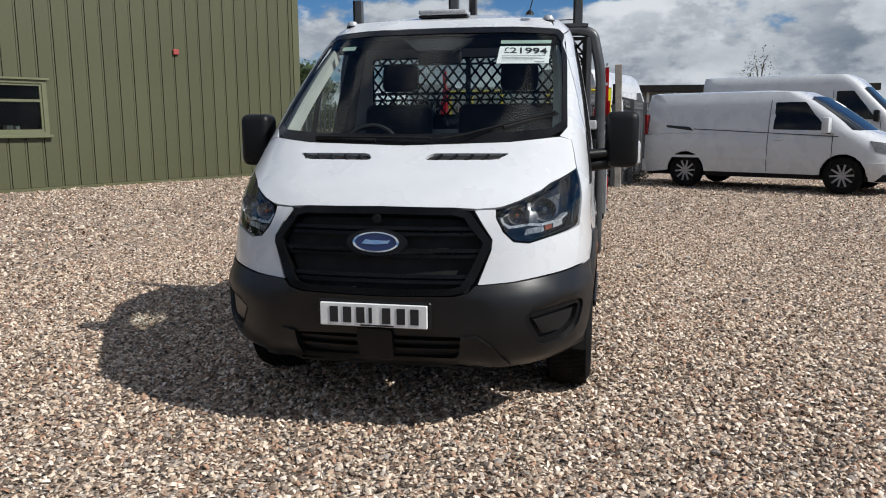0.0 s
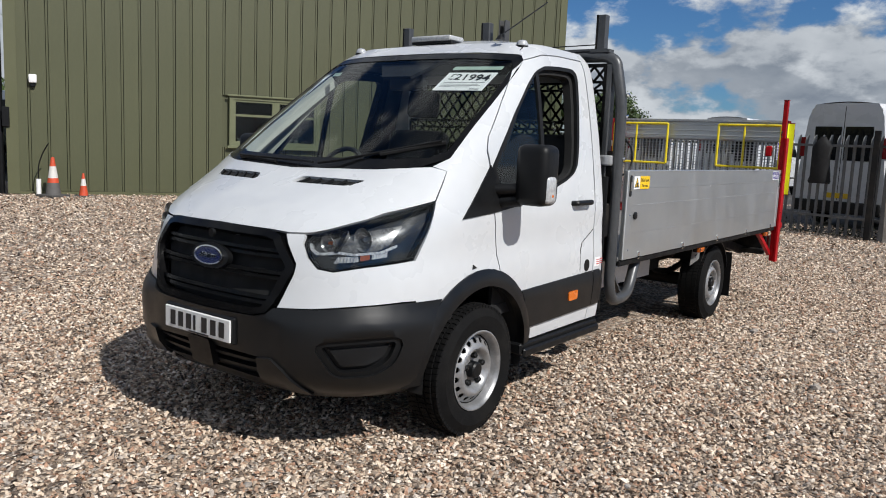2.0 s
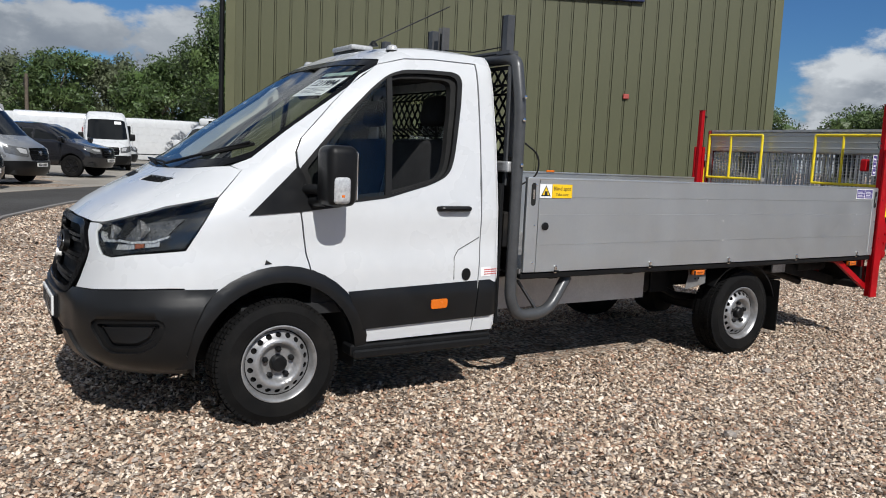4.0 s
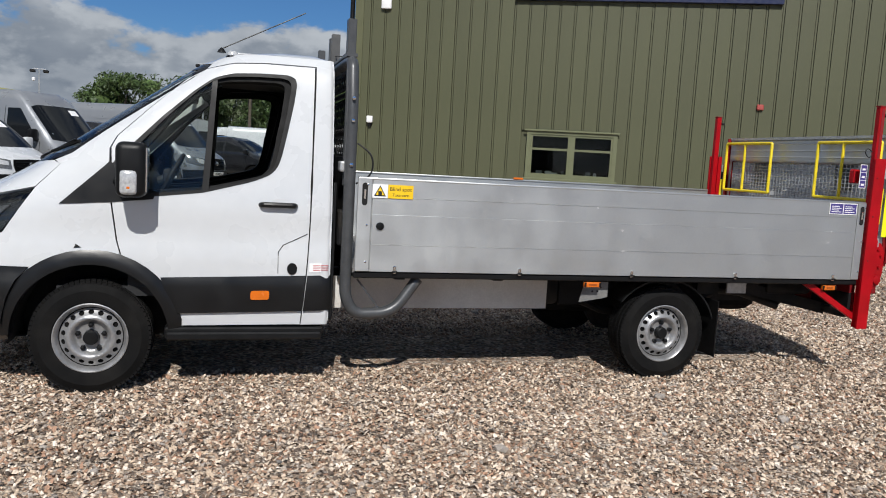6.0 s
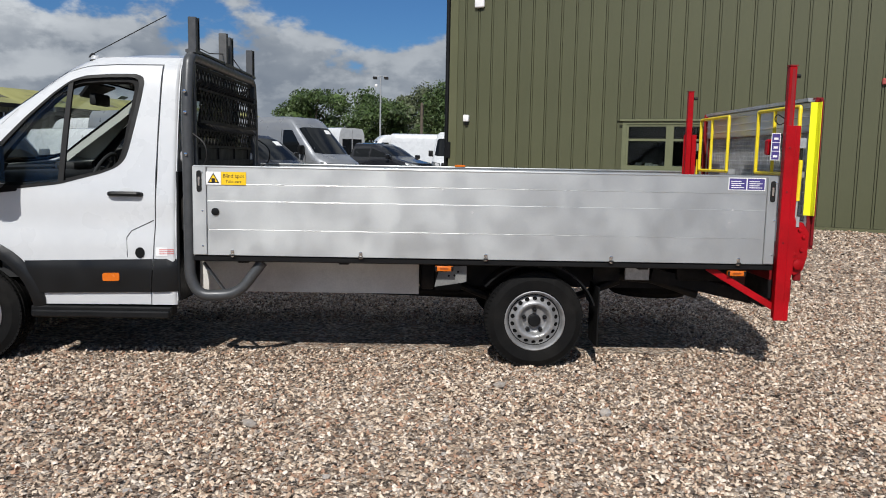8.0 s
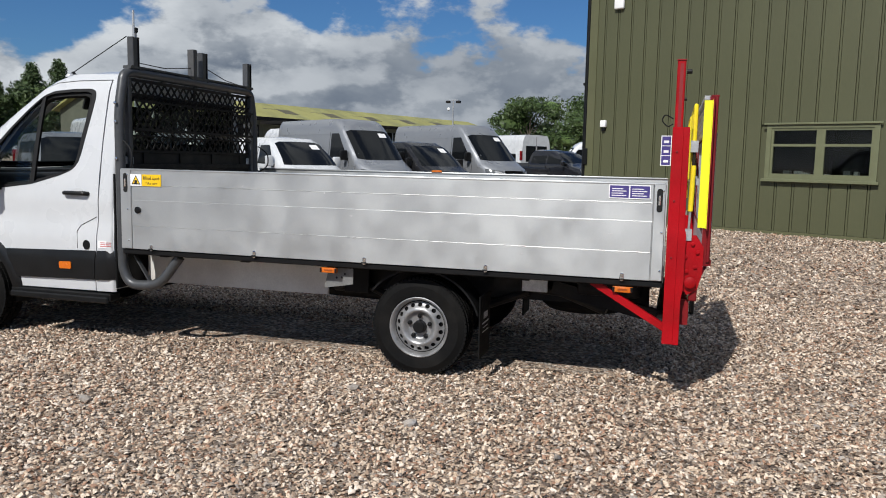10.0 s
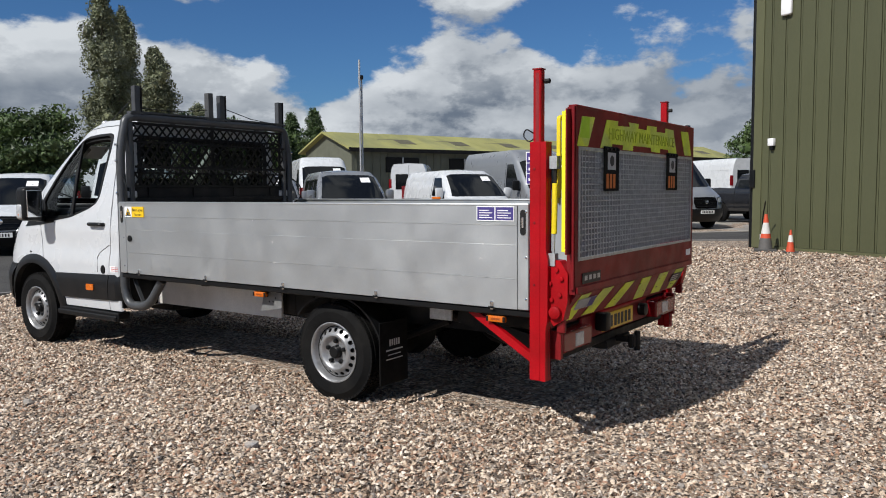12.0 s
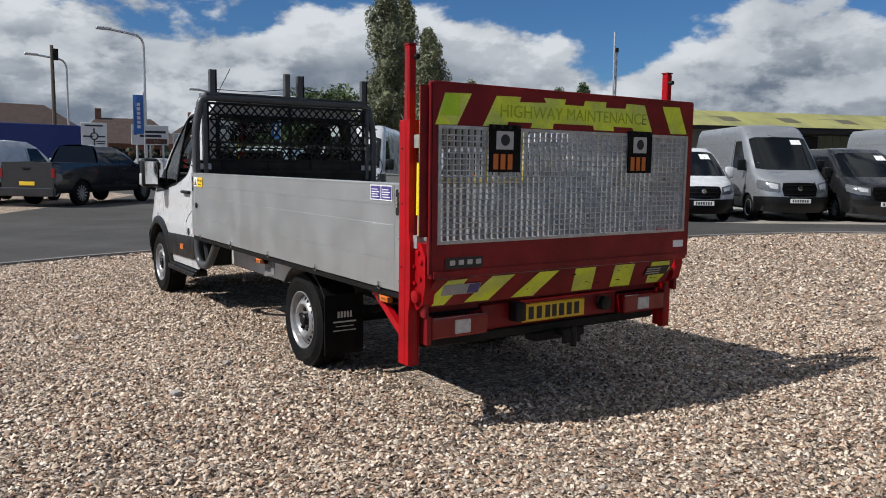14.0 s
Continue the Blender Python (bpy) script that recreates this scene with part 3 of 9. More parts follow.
# ---- the dropside truck: nose towards -y, origin on the ground under the front axle ----
truck = thing("dropside_truck", "white dropside truck with aluminium sides and red tail lift on gravel", "truck")
CAB = Shell([
    # z, half width, front, straight from, squareness
    (0.28, 0.90, -0.90, -0.05, 2.7), (0.36, 0.955, -0.965, -0.10, 2.8), (0.50, 0.975, -1.005, -0.10, 2.8), (0.62, 0.982, -1.01, -0.10, 2.8), (0.74, 0.982, -0.995, -0.10, 2.8),
    (0.80, 0.983, -0.980, -0.10, 2.75), (0.88, 0.982, -0.970, -0.10, 2.72), (0.94, 0.969, -0.961, -0.10, 2.7), (1.04, 0.964, -0.940, -0.08, 2.7), (1.09, 0.966, -0.915, -0.06, 2.65), (1.14, 0.968, -0.860, -0.04, 2.6), (1.20, 0.960, -0.765, -0.01, 2.6),
    (1.25, 0.955, -0.672, 0.02, 2.6), (1.30, 0.948, -0.575, 0.08, 2.75), (1.36, 0.940, -0.455, 0.18, 3.2), (1.40, 0.934, -0.395, 0.25, 3.4), (1.60, 0.902, -0.10, 0.42, 3.5),
    (1.80, 0.862, 0.20, 0.64, 3.6), (1.95, 0.828, 0.425, 0.82, 3.7), (2.02, 0.806, 0.53, 0.90, 3.7), (2.06, 0.786, 0.60, 0.94, 3.6), (2.10, 0.752, 0.68, 0.98, 3.4), (2.13, 0.70, 0.76, 1.02, 3.2)], 1.435, 0.03)


CAB.rise = 0.045


def cab_part(name, pts, material, parent=truck, s=1, holes=(), off=0.0, thick=0.02, step=0.06, label="", closed=None, smooth=True):
    o = closed if closed is not None else CAB.trace(pts, s)
    return part(name, CAB.panel(o, holes, off, thick, step), material, parent, label, smooth, 35)


# outlines on the skin: 's' takes (y, z) on the side, 'f' takes (x, z) on the front
LAMP = [("f", 0.556, 1.045), ("f", 0.575, 1.085), ("f", 0.64, 1.112), ("f", 0.74, 1.157), ("s", -0.56, 1.187), ("s", -0.32, 1.246), ("s", -0.40, 1.12), ("s", -0.495, 0.985), ("f", 0.80, 0.955), ("f", 0.70, 0.930), ("f", 0.635, 0.940), ("f", 0.59, 0.985)]
GRILLE = [("f", 0.0, 1.088), ("f", 0.36, 1.084), ("f", 0.43, 1.066), ("f", 0.525, 0.945), ("f", 0.528, 0.915), ("f", 0.46, 0.76), ("f", 0.425, 0.715), ("f", 0.36, 0.698), ("f", 0.0, 0.690),
          ("f", -0.36, 0.698), ("f", -0.425, 0.715), ("f", -0.46, 0.76), ("f", -0.528, 0.915), ("f", -0.525, 0.945), ("f", -0.43, 1.066), ("f", -0.36, 1.084)]
SCREEN_SIDE = [("f", 0.835, 1.455), ("f", 0.822, 1.60), ("f", 0.803, 1.80), ("f", 0.782, 1.94), ("f", 0.765, 2.00), ("f", 0.735, 2.032)]
DOOR = [("s", 0.094, 1.50), ("s", 0.13, 1.57), ("s", 0.33, 1.765), ("s", 0.52, 1.935), ("s", 0.64, 2.005), ("s", 0.80, 2.048), ("s", 1.0, 2.063), ("s", 1.315, 2.066), ("s", 1.305, 1.6), ("s", 1.295, 1.0),
        ("s", 1.283, 0.77), ("s", 1.255, 0.425), ("s", 0.478, 0.418), ("s", 0.455, 0.52), ("s", 0.39, 0.655), ("s", 0.30, 0.765), ("s", 0.172, 0.84), ("s", 0.14, 0.95), ("s", 0.108, 1.175)]
PANE = [("s", 0.19, 1.232), ("s", 0.36, 1.235), ("s", 0.647, 1.270), ("s", 0.93, 1.346), ("s", 1.02, 1.383), ("s", 1.068, 1.43), ("s", 1.095, 1.51), ("s", 1.155, 1.80), ("s", 1.175, 1.935), ("s", 1.165, 1.972), ("s", 1.12, 1.988),
        ("s", 0.95, 1.985), ("s", 0.78, 1.972), ("s", 0.68, 1.94), ("s", 0.58, 1.865), ("s", 0.40, 1.70), ("s", 0.24, 1.53), ("s", 0.12, 1.40)]


PANE = [("s", y, z) for y, z in rounded([(y, z) for _, y, z in PANE], 0.035)]


def grow(pts, d):
    """An outline moved out by d."""
    p = np.array(pts)
    area = np.sum(p[:, 0] * np.roll(p[:, 1], -1) - p[:, 1] * np.roll(p[:, 0], -1))
    t = np.roll(p, -1, 0) - np.roll(p, 1, 0)
    t /= np.maximum(np.linalg.norm(t, axis=1), 1e-9)[:, None]
    nrm = np.c_[t[:, 1], -t[:, 0]] * (1 if area > 0 else -1)
    return [tuple(v) for v in p + nrm * d]


def arch_arc(r, a0, a1, n=16, z0=0.355):
    return [("s", -r * math.cos(radians(a0 + (a1 - a0) * k / n)), z0 + r * math.sin(radians(a0 + (a1 - a0) * k / n))) for k in range(n + 1)]


def rolled(u, z):
    """The lower door moulding stands proud and rolls back along its top."""
    return 0.016 - 0.013 * smooth_step(0.685, 0.755, z)


def arched(u, z):
    """The wheel-arch lip stands proud and rolls back at its outer edge."""
    p = CAB.raw(u, z)
    return 0.026 - 0.018 * smooth_step(0.485, 0.54, math.hypot(p.y, z - 0.355))


def bumped(u, z):
    """The bumper: a recessed middle, proud corner pods, a rolled top and a tucked lower edge."""
    x = abs(CAB.raw(u, z).x)
    middle = 1 - smooth_step(0.45, 0.57, x)
    return 0.036 - 0.030 * smooth_step(0.645, 0.77, z) ** 1.5 - 0.016 * middle * (1 - smooth_step(0.64, 0.70, z)) - 0.05 * (1 - smooth_step(0.29, 0.45, z))


def build_cab():
    # windscreen glass with its black band, and the panels round it
    screen = [("f", 0.0, 1.372), ("f", 0.55, 1.388), ("f", 0.75, 1.408)] + SCREEN_SIDE + [("f", 0.45, 2.046), ("f", 0.0, 2.050)]
    screen = screen + [("f", -x, z) for _, x, z in screen[-2:0:-1]]
    o = CAB.trace(screen)
    clear = [("f", 0.0, 1.425), ("f", 0.55, 1.435), ("f", 0.755, 1.452), ("f", 0.805, 1.49), ("f", 0.793, 1.65), ("f", 0.775, 1.82), ("f", 0.752, 1.955), ("f", 0.715, 1.998), ("f", 0.45, 2.012), ("f", 0.0, 2.016)]
    clear = CAB.trace(clear + [("f", -x, z) for _, x, z in clear[-2:0:-1]])
    ws = part("windscreen", CAB.panel(clear, (), -0.004, 0, 0.08), SCREEN_GLASS, truck, "large raked windscreen", True)
    part("windscreen_band", CAB.panel(o, [clear], 0.0, 0.01, 0.06), GLOSS_BLACK, ws, "black printed edge band", True)
    # bonnet
    bon = [("f", 0.0, 1.098), ("f", 0.36, 1.094), ("f", 0.46, 1.088), ("f", 0.545, 1.092), ("f", 0.575, 1.096), ("f", 0.64, 1.117), ("f", 0.74, 1.162), ("s", -0.56, 1.192), ("s", -0.3205, 1.251), ("s", -0.2450, 1.3325), ("s", -0.1905, 1.392), ("f", 0.80, 1.408), ("f", 0.75, 1.404), ("f", 0.55, 1.384), ("f", 0.0, 1.368)]
    o = CAB.trace(bon, closed=False)
    o = o + [(-u, z) for u, z in o[-2:0:-1]]
    vents = []
    for s in (1, -1):
        vents.append(rounded([(CAB.front(s * x, z), z) for x, z in ((0.135, 1.299), (0.50, 1.300), (0.57, 1.330), (0.165, 1.331))], 0.02))
    bonnet = part("bonnet", CAB.panel(o, vents, 0.0, 0.02, 0.05), WHITE, truck, "white bonnet", True, 35)
    for s, v in zip((1, -1), vents):
        p = part("bonnet_vent", CAB.panel(v, (), -0.016, 0, 0), SEAM, bonnet, "black bonnet vent")
        for k in range(5):
            bm = bmesh.new()
            x = s * (0.19 + 0.08 * k)
            bar(bm, CAB.point(CAB.front(x, 1.302), 1.302, -0.006), CAB.point(CAB.front(x + s * 0.03, 1.328), 1.328, -0.006), 0.012, 0.012)
            part("vent_rib", bm, BLACK_PLASTIC, p)
    # dark under-skin that shows in the gaps
    under = [("f", 0, 0.36), ("f", 0.5, 0.36), ("s", -0.45, 0.36), ("s", -0.44, 0.6), ("s", -0.32, 0.76), ("s", -0.2, 0.85), ("s", 0.0, 0.895), ("s", 0.2, 0.85), ("s", 0.2, 1.15), ("s", -0.15, 1.17), ("s", -0.21, 1.37), ("f", 0.75, 1.38), ("f", 0.55, 1.355), ("f", 0.0, 1.345)]
    o = CAB.trace(under, closed=False)
    openings = [grow(CAB.trace(LAMP, 1), -0.004), grow(CAB.trace(LAMP, -1), -0.004), grow(CAB.trace(GRILLE), -0.02)]
    part("inner_body", CAB.panel(o + [(-u, z) for u, z in o[-2:0:-1]], openings, -0.032, 0, 0.08), SEAM, truck, "", True)
    # nose panels beside the grille, headlights, wings, doors
    grille_o = CAB.trace(GRILLE)
    for s in (1, -1):
        lamp_o = CAB.trace(LAMP, s)
        nose = [("f", 0.452, 1.080), ("f", 0.545, 1.083), ("f", 0.548, 1.045), ("f", 0.582, 0.98), ("f", 0.63, 0.932), ("f", 0.70, 0.921), ("f", 0.80, 0.945), ("s", -0.490, 0.974), ("s", -0.548, 0.865), ("s", -0.576, 0.785), ("f", 0.80, 0.772), ("f", 0.64, 0.752), ("f", 0.478, 0.742), ("f", 0.535, 0.90), ("f", 0.538, 0.948)]
        cab_part("nose_panel", nose, WHITE, s=s, label="white panel below headlight")
        head = part("headlight", CAB.panel(lamp_o, (), -0.075, 0, 0.05), mat("lamp_housing", (0.022, 0.024, 0.026), 0.22, var=0.3, scale=12), truck, "clear headlight in a dark housing", True)
        part("lens", CAB.panel(lamp_o, (), -0.003, 0, 0.05), LENS_GLASS, head, "clear curved lens", True)
        on = lambda pts, r=0.006: rounded([(CAB.front(s * x, z), z) for x, z in pts], r)
        part("bezel_rim", CAB.panel(lamp_o, [grow(lamp_o, -0.006)], -0.008, 0.02, 0), GLOSS_BLACK, head, "", True)
        part("chamber", CAB.panel(on(((0.585, 1.035), (0.600, 1.082), (0.685, 1.112), (0.688, 1.020), (0.640, 1.008), (0.605, 1.012)), 0.012), (), -0.060, 0.01, 0.02), CHAMBER, head, "smoked indicator chamber", True)
        part("chamber", CAB.panel(on(((0.700, 1.018), (0.700, 1.118), (0.790, 1.150), (0.862, 1.165), (0.868, 1.060), (0.835, 1.022), (0.760, 1.012)), 0.012), (), -0.060, 0.01, 0.02), CHAMBER, head, "smoked main beam chamber", True)
        for cx, cz, r, bulb in ((0.772, 1.078, 0.056, CLEAR_LENS), (0.645, 1.056, 0.040, AMBER)):
            q = CAB.point(CAB.front(s * cx, cz), cz, -0.020)
            part("reflector_bowl", bowl(q, r, 0.050), REFLECTOR, head, "chrome reflector bowl", True)
            part("lamp_bulb", lathe(bmesh.new(), [(0.05, r * 0.22), (0.022, r * 0.22), (0.012, r * 0.15), (0.010, 0.001)], "y", 10, q), bulb, head, "", True)
        ledge = on(((0.572, 1.050), (0.584, 1.018), (0.612, 0.996), (0.655, 0.998), (0.700, 1.006), (0.760, 0.999), (0.845, 1.010), (0.880, 1.040), (0.878, 1.052), (0.842, 1.022), (0.760, 1.010), (0.700, 1.018), (0.650, 1.010), (0.618, 1.008), (0.592, 1.026), (0.582, 1.052)), 0.003)
        part("bright_ledge", CAB.panel(ledge, (), -0.018, 0.03, 0), SILVERED, head, "thin bright ledge under the bowls", True)
        part("divider", CAB.panel(on(((0.686, 1.012), (0.702, 1.012), (0.704, 1.118), (0.688, 1.112)), 0.002), (), -0.014, 0.05, 0), GLOSS_BLACK, head, "", True)
        side = on(((0.690, 0.962), (0.700, 0.990), (0.775, 1.000), (0.780, 0.974)), 0.004)
        part("running_light", CAB.panel(side, (), -0.026, 0.01, 0.02), CLEAR_LENS, head, "ribbed clear running light", True)
        part("marker_reflector", CAB.panel(on(((0.785, 0.976), (0.782, 1.000), (0.812, 1.006), (0.815, 0.984)), 0.003), (), -0.024, 0.01, 0.02), mat("dull_orange_reflector", (0.30, 0.08, 0.03), 0.3), head, "", True)
        part("marker_reflector", CAB.panel(on(((0.820, 0.984), (0.818, 1.008), (0.860, 1.022), (0.862, 0.994)), 0.003), (), -0.024, 0.01, 0.02), SILVERED, head, "", True)
        for k in range(6):
            x = 0.705 + 0.012 * k
            part("lens_rib", bar(bmesh.new(), CAB.point(CAB.front(s * x, 0.968), 0.968, -0.022), CAB.point(CAB.front(s * x, 0.992), 0.992, -0.022), 0.003, 0.004), SILVERED, head)
        # wing, windscreen pillar, roof rail and rear pillar in one pressing round the door
        wing = [("s", -0.576, 0.785), ("s", -0.548, 0.865), ("s", -0.490, 0.974), ("s", -0.395, 1.125), ("s", -0.318, 1.246), ("s", -0.242, 1.33), ("s", -0.188, 1.392), ("f", 0.80, 1.412)] + SCREEN_SIDE[0:] + [("f", 0.70, 2.05), ("s", 0.82, 2.118), ("s", 1.0, 2.12), ("s", 1.402, 2.12), ("s", 1.402, 1.5), ("s", 1.402, 0.428), ("s", 0.488, 0.418)] + arch_arc(0.515, 165, 20, 14)[0:] + [("s", -0.50, 0.785)]
        wing_o = CAB.trace(wing, s)
        door_o = CAB.trace(DOOR, s)
        part("cab_side", CAB.panel(wing_o, [grow(door_o, 0.004)], 0.0, 0.02, 0.06), WHITE, truck, "white wing and pillar pressing", True, 35)
        bm = bmesh.new()
        strip = [[bm.verts.new(CAB.raw(CAB.side(yy, zz, s), zz)) for yy in (1.402, 1.408, 1.416, 1.423, 1.429, 1.433)] for zz in np.linspace(0.428, 2.12, 30)]
        for r0, r1 in zip(strip, strip[1:]):
            for k in range(5):
                bm.faces.new((r0[k], r0[k + 1], r1[k + 1], r1[k]) if s > 0 else (r0[k], r1[k], r1[k + 1], r0[k + 1]))
        part("rear_corner", bm, WHITE, truck, "", True, 80)
        pane_o = CAB.trace(PANE, s)
        door = part("door", CAB.panel(grow(door_o, -0.004), [grow(pane_o, 0.012)], 0.0, 0.025, 0.06), WHITE, truck, "white cab door, closed", True, 35)
        part("door_seam", CAB.panel(grow(door_o, 0.02), [grow(pane_o, 0.015)], -0.03, 0, 0.1), SEAM, door, "", True)
        part("window_seal", CAB.panel(grow(pane_o, 0.013), [grow(pane_o, -0.010)], 0.002, 0.02, 0), SEAL, door, "black rubber window seal", True)
        part("window_frame", CAB.panel(grow(pane_o, 0.010), [grow(pane_o, -0.034)], -0.022, 0.05, 0), SEAM, door, "black inner window frame", True)
        light = CAB.trace([("s", 0.19, 1.232), ("s", 0.36, 1.235), ("s", 0.645, 1.270), ("s", 0.688, 1.940), ("s", 0.58, 1.865), ("s", 0.40, 1.70), ("s", 0.24, 1.53), ("s", 0.12, 1.40)], s)
        part("door_glass", CAB.panel(light if s > 0 else pane_o, (), -0.008, 0, 0.1), WINDOW, door, "fixed quarter light, the main window wound down" if s > 0 else "tinted door window", True)
        div = CAB.trace([("s", 0.625, 1.268), ("s", 0.665, 1.272), ("s", 0.705, 1.955), ("s", 0.672, 1.935)], s)
        part("window_divider", CAB.panel(div, (), 0.0, 0.02, 0), SEAL, door, "", True)
        sail = CAB.trace([("s", -0.178, 1.158), ("s", 0.10, 1.178), ("s", 0.345, 1.205), ("s", 0.355, 1.235), ("s", 0.19, 1.235), ("s", 0.12, 1.395), ("s", 0.10, 1.425)], s)
        part("mirror_sail", CAB.panel(sail, (), 0.006, 0.02, 0.06), BLACK_PLASTIC, truck, "black triangular mirror base", True)
        # lower mouldings
        strip_o = CAB.trace([("s", 0.395, 0.728), ("s", 1.276, 0.752), ("s", 1.262, 0.522), ("s", 0.475, 0.505), ("s", 0.45, 0.56)], s)
        mould = part("door_moulding", CAB.panel(strip_o, (), rolled, 0.02, 0.03), GREY_CLAD, door, "dark grey lower moulding", True)
        strip_o = CAB.trace([("s", 1.288, 0.752), ("s", 1.432, 0.757), ("s", 1.432, 0.527), ("s", 1.268, 0.522)], s)
        part("pillar_moulding", CAB.panel(strip_o, (), rolled, 0.02, 0.03), GREY_CLAD, truck, "", True)
        am = CAB.trace([("s", 0.935, 0.596), ("s", 1.05, 0.599), ("s", 1.05, 0.655), ("s", 0.935, 0.652)], s)
        part("side_marker", CAB.panel(rounded(am, 0.015), (), 0.024, 0.02, 0), AMBER, mould, "amber side marker lens", True)
        # handle, with a greyer oval that paints the shade of its recess
        y, z = 1.085, 1.197
        bm = tube(bmesh.new(), curve([CAB.point(CAB.side(yy, z, s), z, o) for yy, o in ((0.985, -0.004), (0.992, 0.032), (1.19, 0.034), (1.20, -0.004))], 0.02), 0.017, 8)
        part("door_handle", bm, BLACK_PLASTIC, door, "black door handle", True)
        cup = [(CAB.side(1.085 + 0.055 * math.cos(a), z, s), z + 0.006 + 0.04 * math.sin(a)) for a in (2 * math.pi * k / 20 for k in range(20))]
        part("handle_recess", CAB.panel(cup, (), 0.003, 0.01, 0), mat("recess_shade_grey", (0.5, 0.51, 0.52), 0.35, var=0.03), door, "", True)
        cap = [(CAB.side(1.19, 0.79, s) + 0.032 * math.cos(a), 0.795 + 0.038 * math.sin(a)) for a in (2 * math.pi * k / 20 for k in range(20))]
        if s == 1:
            part("lock_cover", CAB.panel(cap, (), 0.006, 0.01, 0), BLACK_PLASTIC, door, "round black lock cover", True)
            lab = CAB.trace([("s", 1.30, 0.775), ("s", 1.445, 0.777), ("s", 1.445, 0.835), ("s", 1.30, 0.833)], s)
            notice = part("fuel_notice", CAB.panel(lab, (), 0.003, 0.003, 0), PAPER, truck, "small white notice with red lines", True)
            for k in range(3):
                lab = CAB.trace([("s", 1.325, 0.787 + 0.014 * k), ("s", 1.42, 0.789 + 0.014 * k), ("s", 1.42, 0.794 + 0.014 * k), ("s", 1.325, 0.792 + 0.014 * k)], s)
                part("text_bar", CAB.panel(lab, (), 0.005, 0.002, 0), mat("red_ink", (0.5, 0.05, 0.05), 0.6), notice)
            flap = [CAB.point(CAB.side(yy, zz, s), zz, 0.0015) for yy, zz in ((1.102, 0.765), (1.10, 0.90), (1.13, 0.945), (1.283, 1.02))]
            part("flap_seam", tube(bmesh.new(), flap, 0.0025, 6), SEAM, door)
        mark = CAB.trace([("s", -0.095, 0.898), ("s", -0.055, 0.902), ("s", -0.085, 0.922)], s, 0.2)
        part("wing_mark", CAB.panel(mark, (), 0.003, 0.004, 0), SEAM, truck, "tiny black mark above the arch")
        # wheel-arch cladding and the step
        ring = CAB.trace(arch_arc(0.535, 0, 168, 20) + [("s", 0.52, 0.41), ("s", 0.445, 0.41)] + arch_arc(0.448, 166, 2, 20), s)
        part("arch_cladding", CAB.panel(ring, (), arched, 0.05, 0.03), GREY_CLAD, truck, "dark grey wheel-arch cladding", True)
        bm = boxes((s * 0.86, s * 0.985, 0.42, 1.40, 0.345, 0.412), (s * 0.986, s * 1.008, 0.43, 1.39, 0.335, 0.385), bevel=0.010)
        part("side_step", bm, BLACK_PLASTIC, truck, "black side step under door")
        # liner of the arch
        bm = bmesh.new()
        ra = [(-0.455 * math.cos(radians(a)), 0.355 + 0.455 * math.sin(radians(a))) for a in range(-5, 191, 13)]
        lo = [bm.verts.new((s * 0.60, yy, zz)) for yy, zz in ra]
        hi = [bm.verts.new((s * 0.965, yy, zz)) for yy, zz in ra]
        for i in range(len(ra) - 1):
            bm.faces.new((lo[i], lo[i + 1], hi[i + 1], hi[i]))
        bm.faces.new(lo)
        part("arch_liner", bm, SEAM, truck, "", True)
    # grille: surround, mesh back, three bars, badge
    inner = grow(grille_o, -0.028)
    gr = part("grille", CAB.panel(grow(grille_o, 0.002), [inner], 0.014, 0.05, 0.05), GLOSS_BLACK, truck, "black grille with three bars", True)
    part("grille_back", CAB.panel(inner, (), -0.045, 0, 0.06), SEAM, gr, "", True)
    for z0, z1, w in ((0.992, 1.008, 0.458), (0.890, 0.908, 0.492), (0.772, 0.790, 0.456)):
        ol = [(CAB.front(-w, z0), z0), (CAB.front(-w, z1), z1)] + [(CAB.front(-w + 2 * w * k / 16, z1), z1) for k in range(1, 17)] + [(CAB.front(w - 2 * w * k / 16, z0), z0) for k in range(0, 16)]
        part("grille_bar", CAB.panel(ol, (), -0.006, 0.03, 0), GLOSS_BLACK, gr, "", True)
        ol = [(u, z - 0.026) for u, z in ol]
        part("grille_bar", CAB.panel(ol, (), -0.014, 0.02, 0), GLOSS_BLACK, gr, "", True)
    oval = lambda r, e: [(CAB.front(r * 0.112 * math.cos(a), 0.93), 0.933 + e * 0.047 * math.sin(a)) for a in (2 * math.pi * k / 32 for k in range(32))]
    bd = part("badge", CAB.panel([(CAB.front(1.30 * 0.112 * math.cos(a), 0.93), 0.932 + 0.062 * math.sin(a)) for a in (2 * math.pi * k / 32 for k in range(32))], (), 0.010, 0.03, 0), BLACK_PLASTIC, gr, "oval badge on a black mount", True)
    part("badge_rim", CAB.panel(oval(1, 1), [oval(0.9, 0.86)], 0.020, 0.012, 0), CHROME, bd, "chrome rim", True)
    part("badge_face", CAB.panel(oval(0.9, 0.86), (), 0.017, 0.01, 0), BADGE_BLUE, bd, "dark blue oval", True)
    part("badge_stroke", CAB.panel([(CAB.front(x, 0.93), z) for x, z in ((-0.07, 0.925), (-0.05, 0.944), (0.05, 0.940), (0.07, 0.944), (0.06, 0.928), (0.0, 0.922))], (), 0.019, 0.002, 0), CHROME, bd)
    q = CAB.point(0.0, 1.03, 0.0)
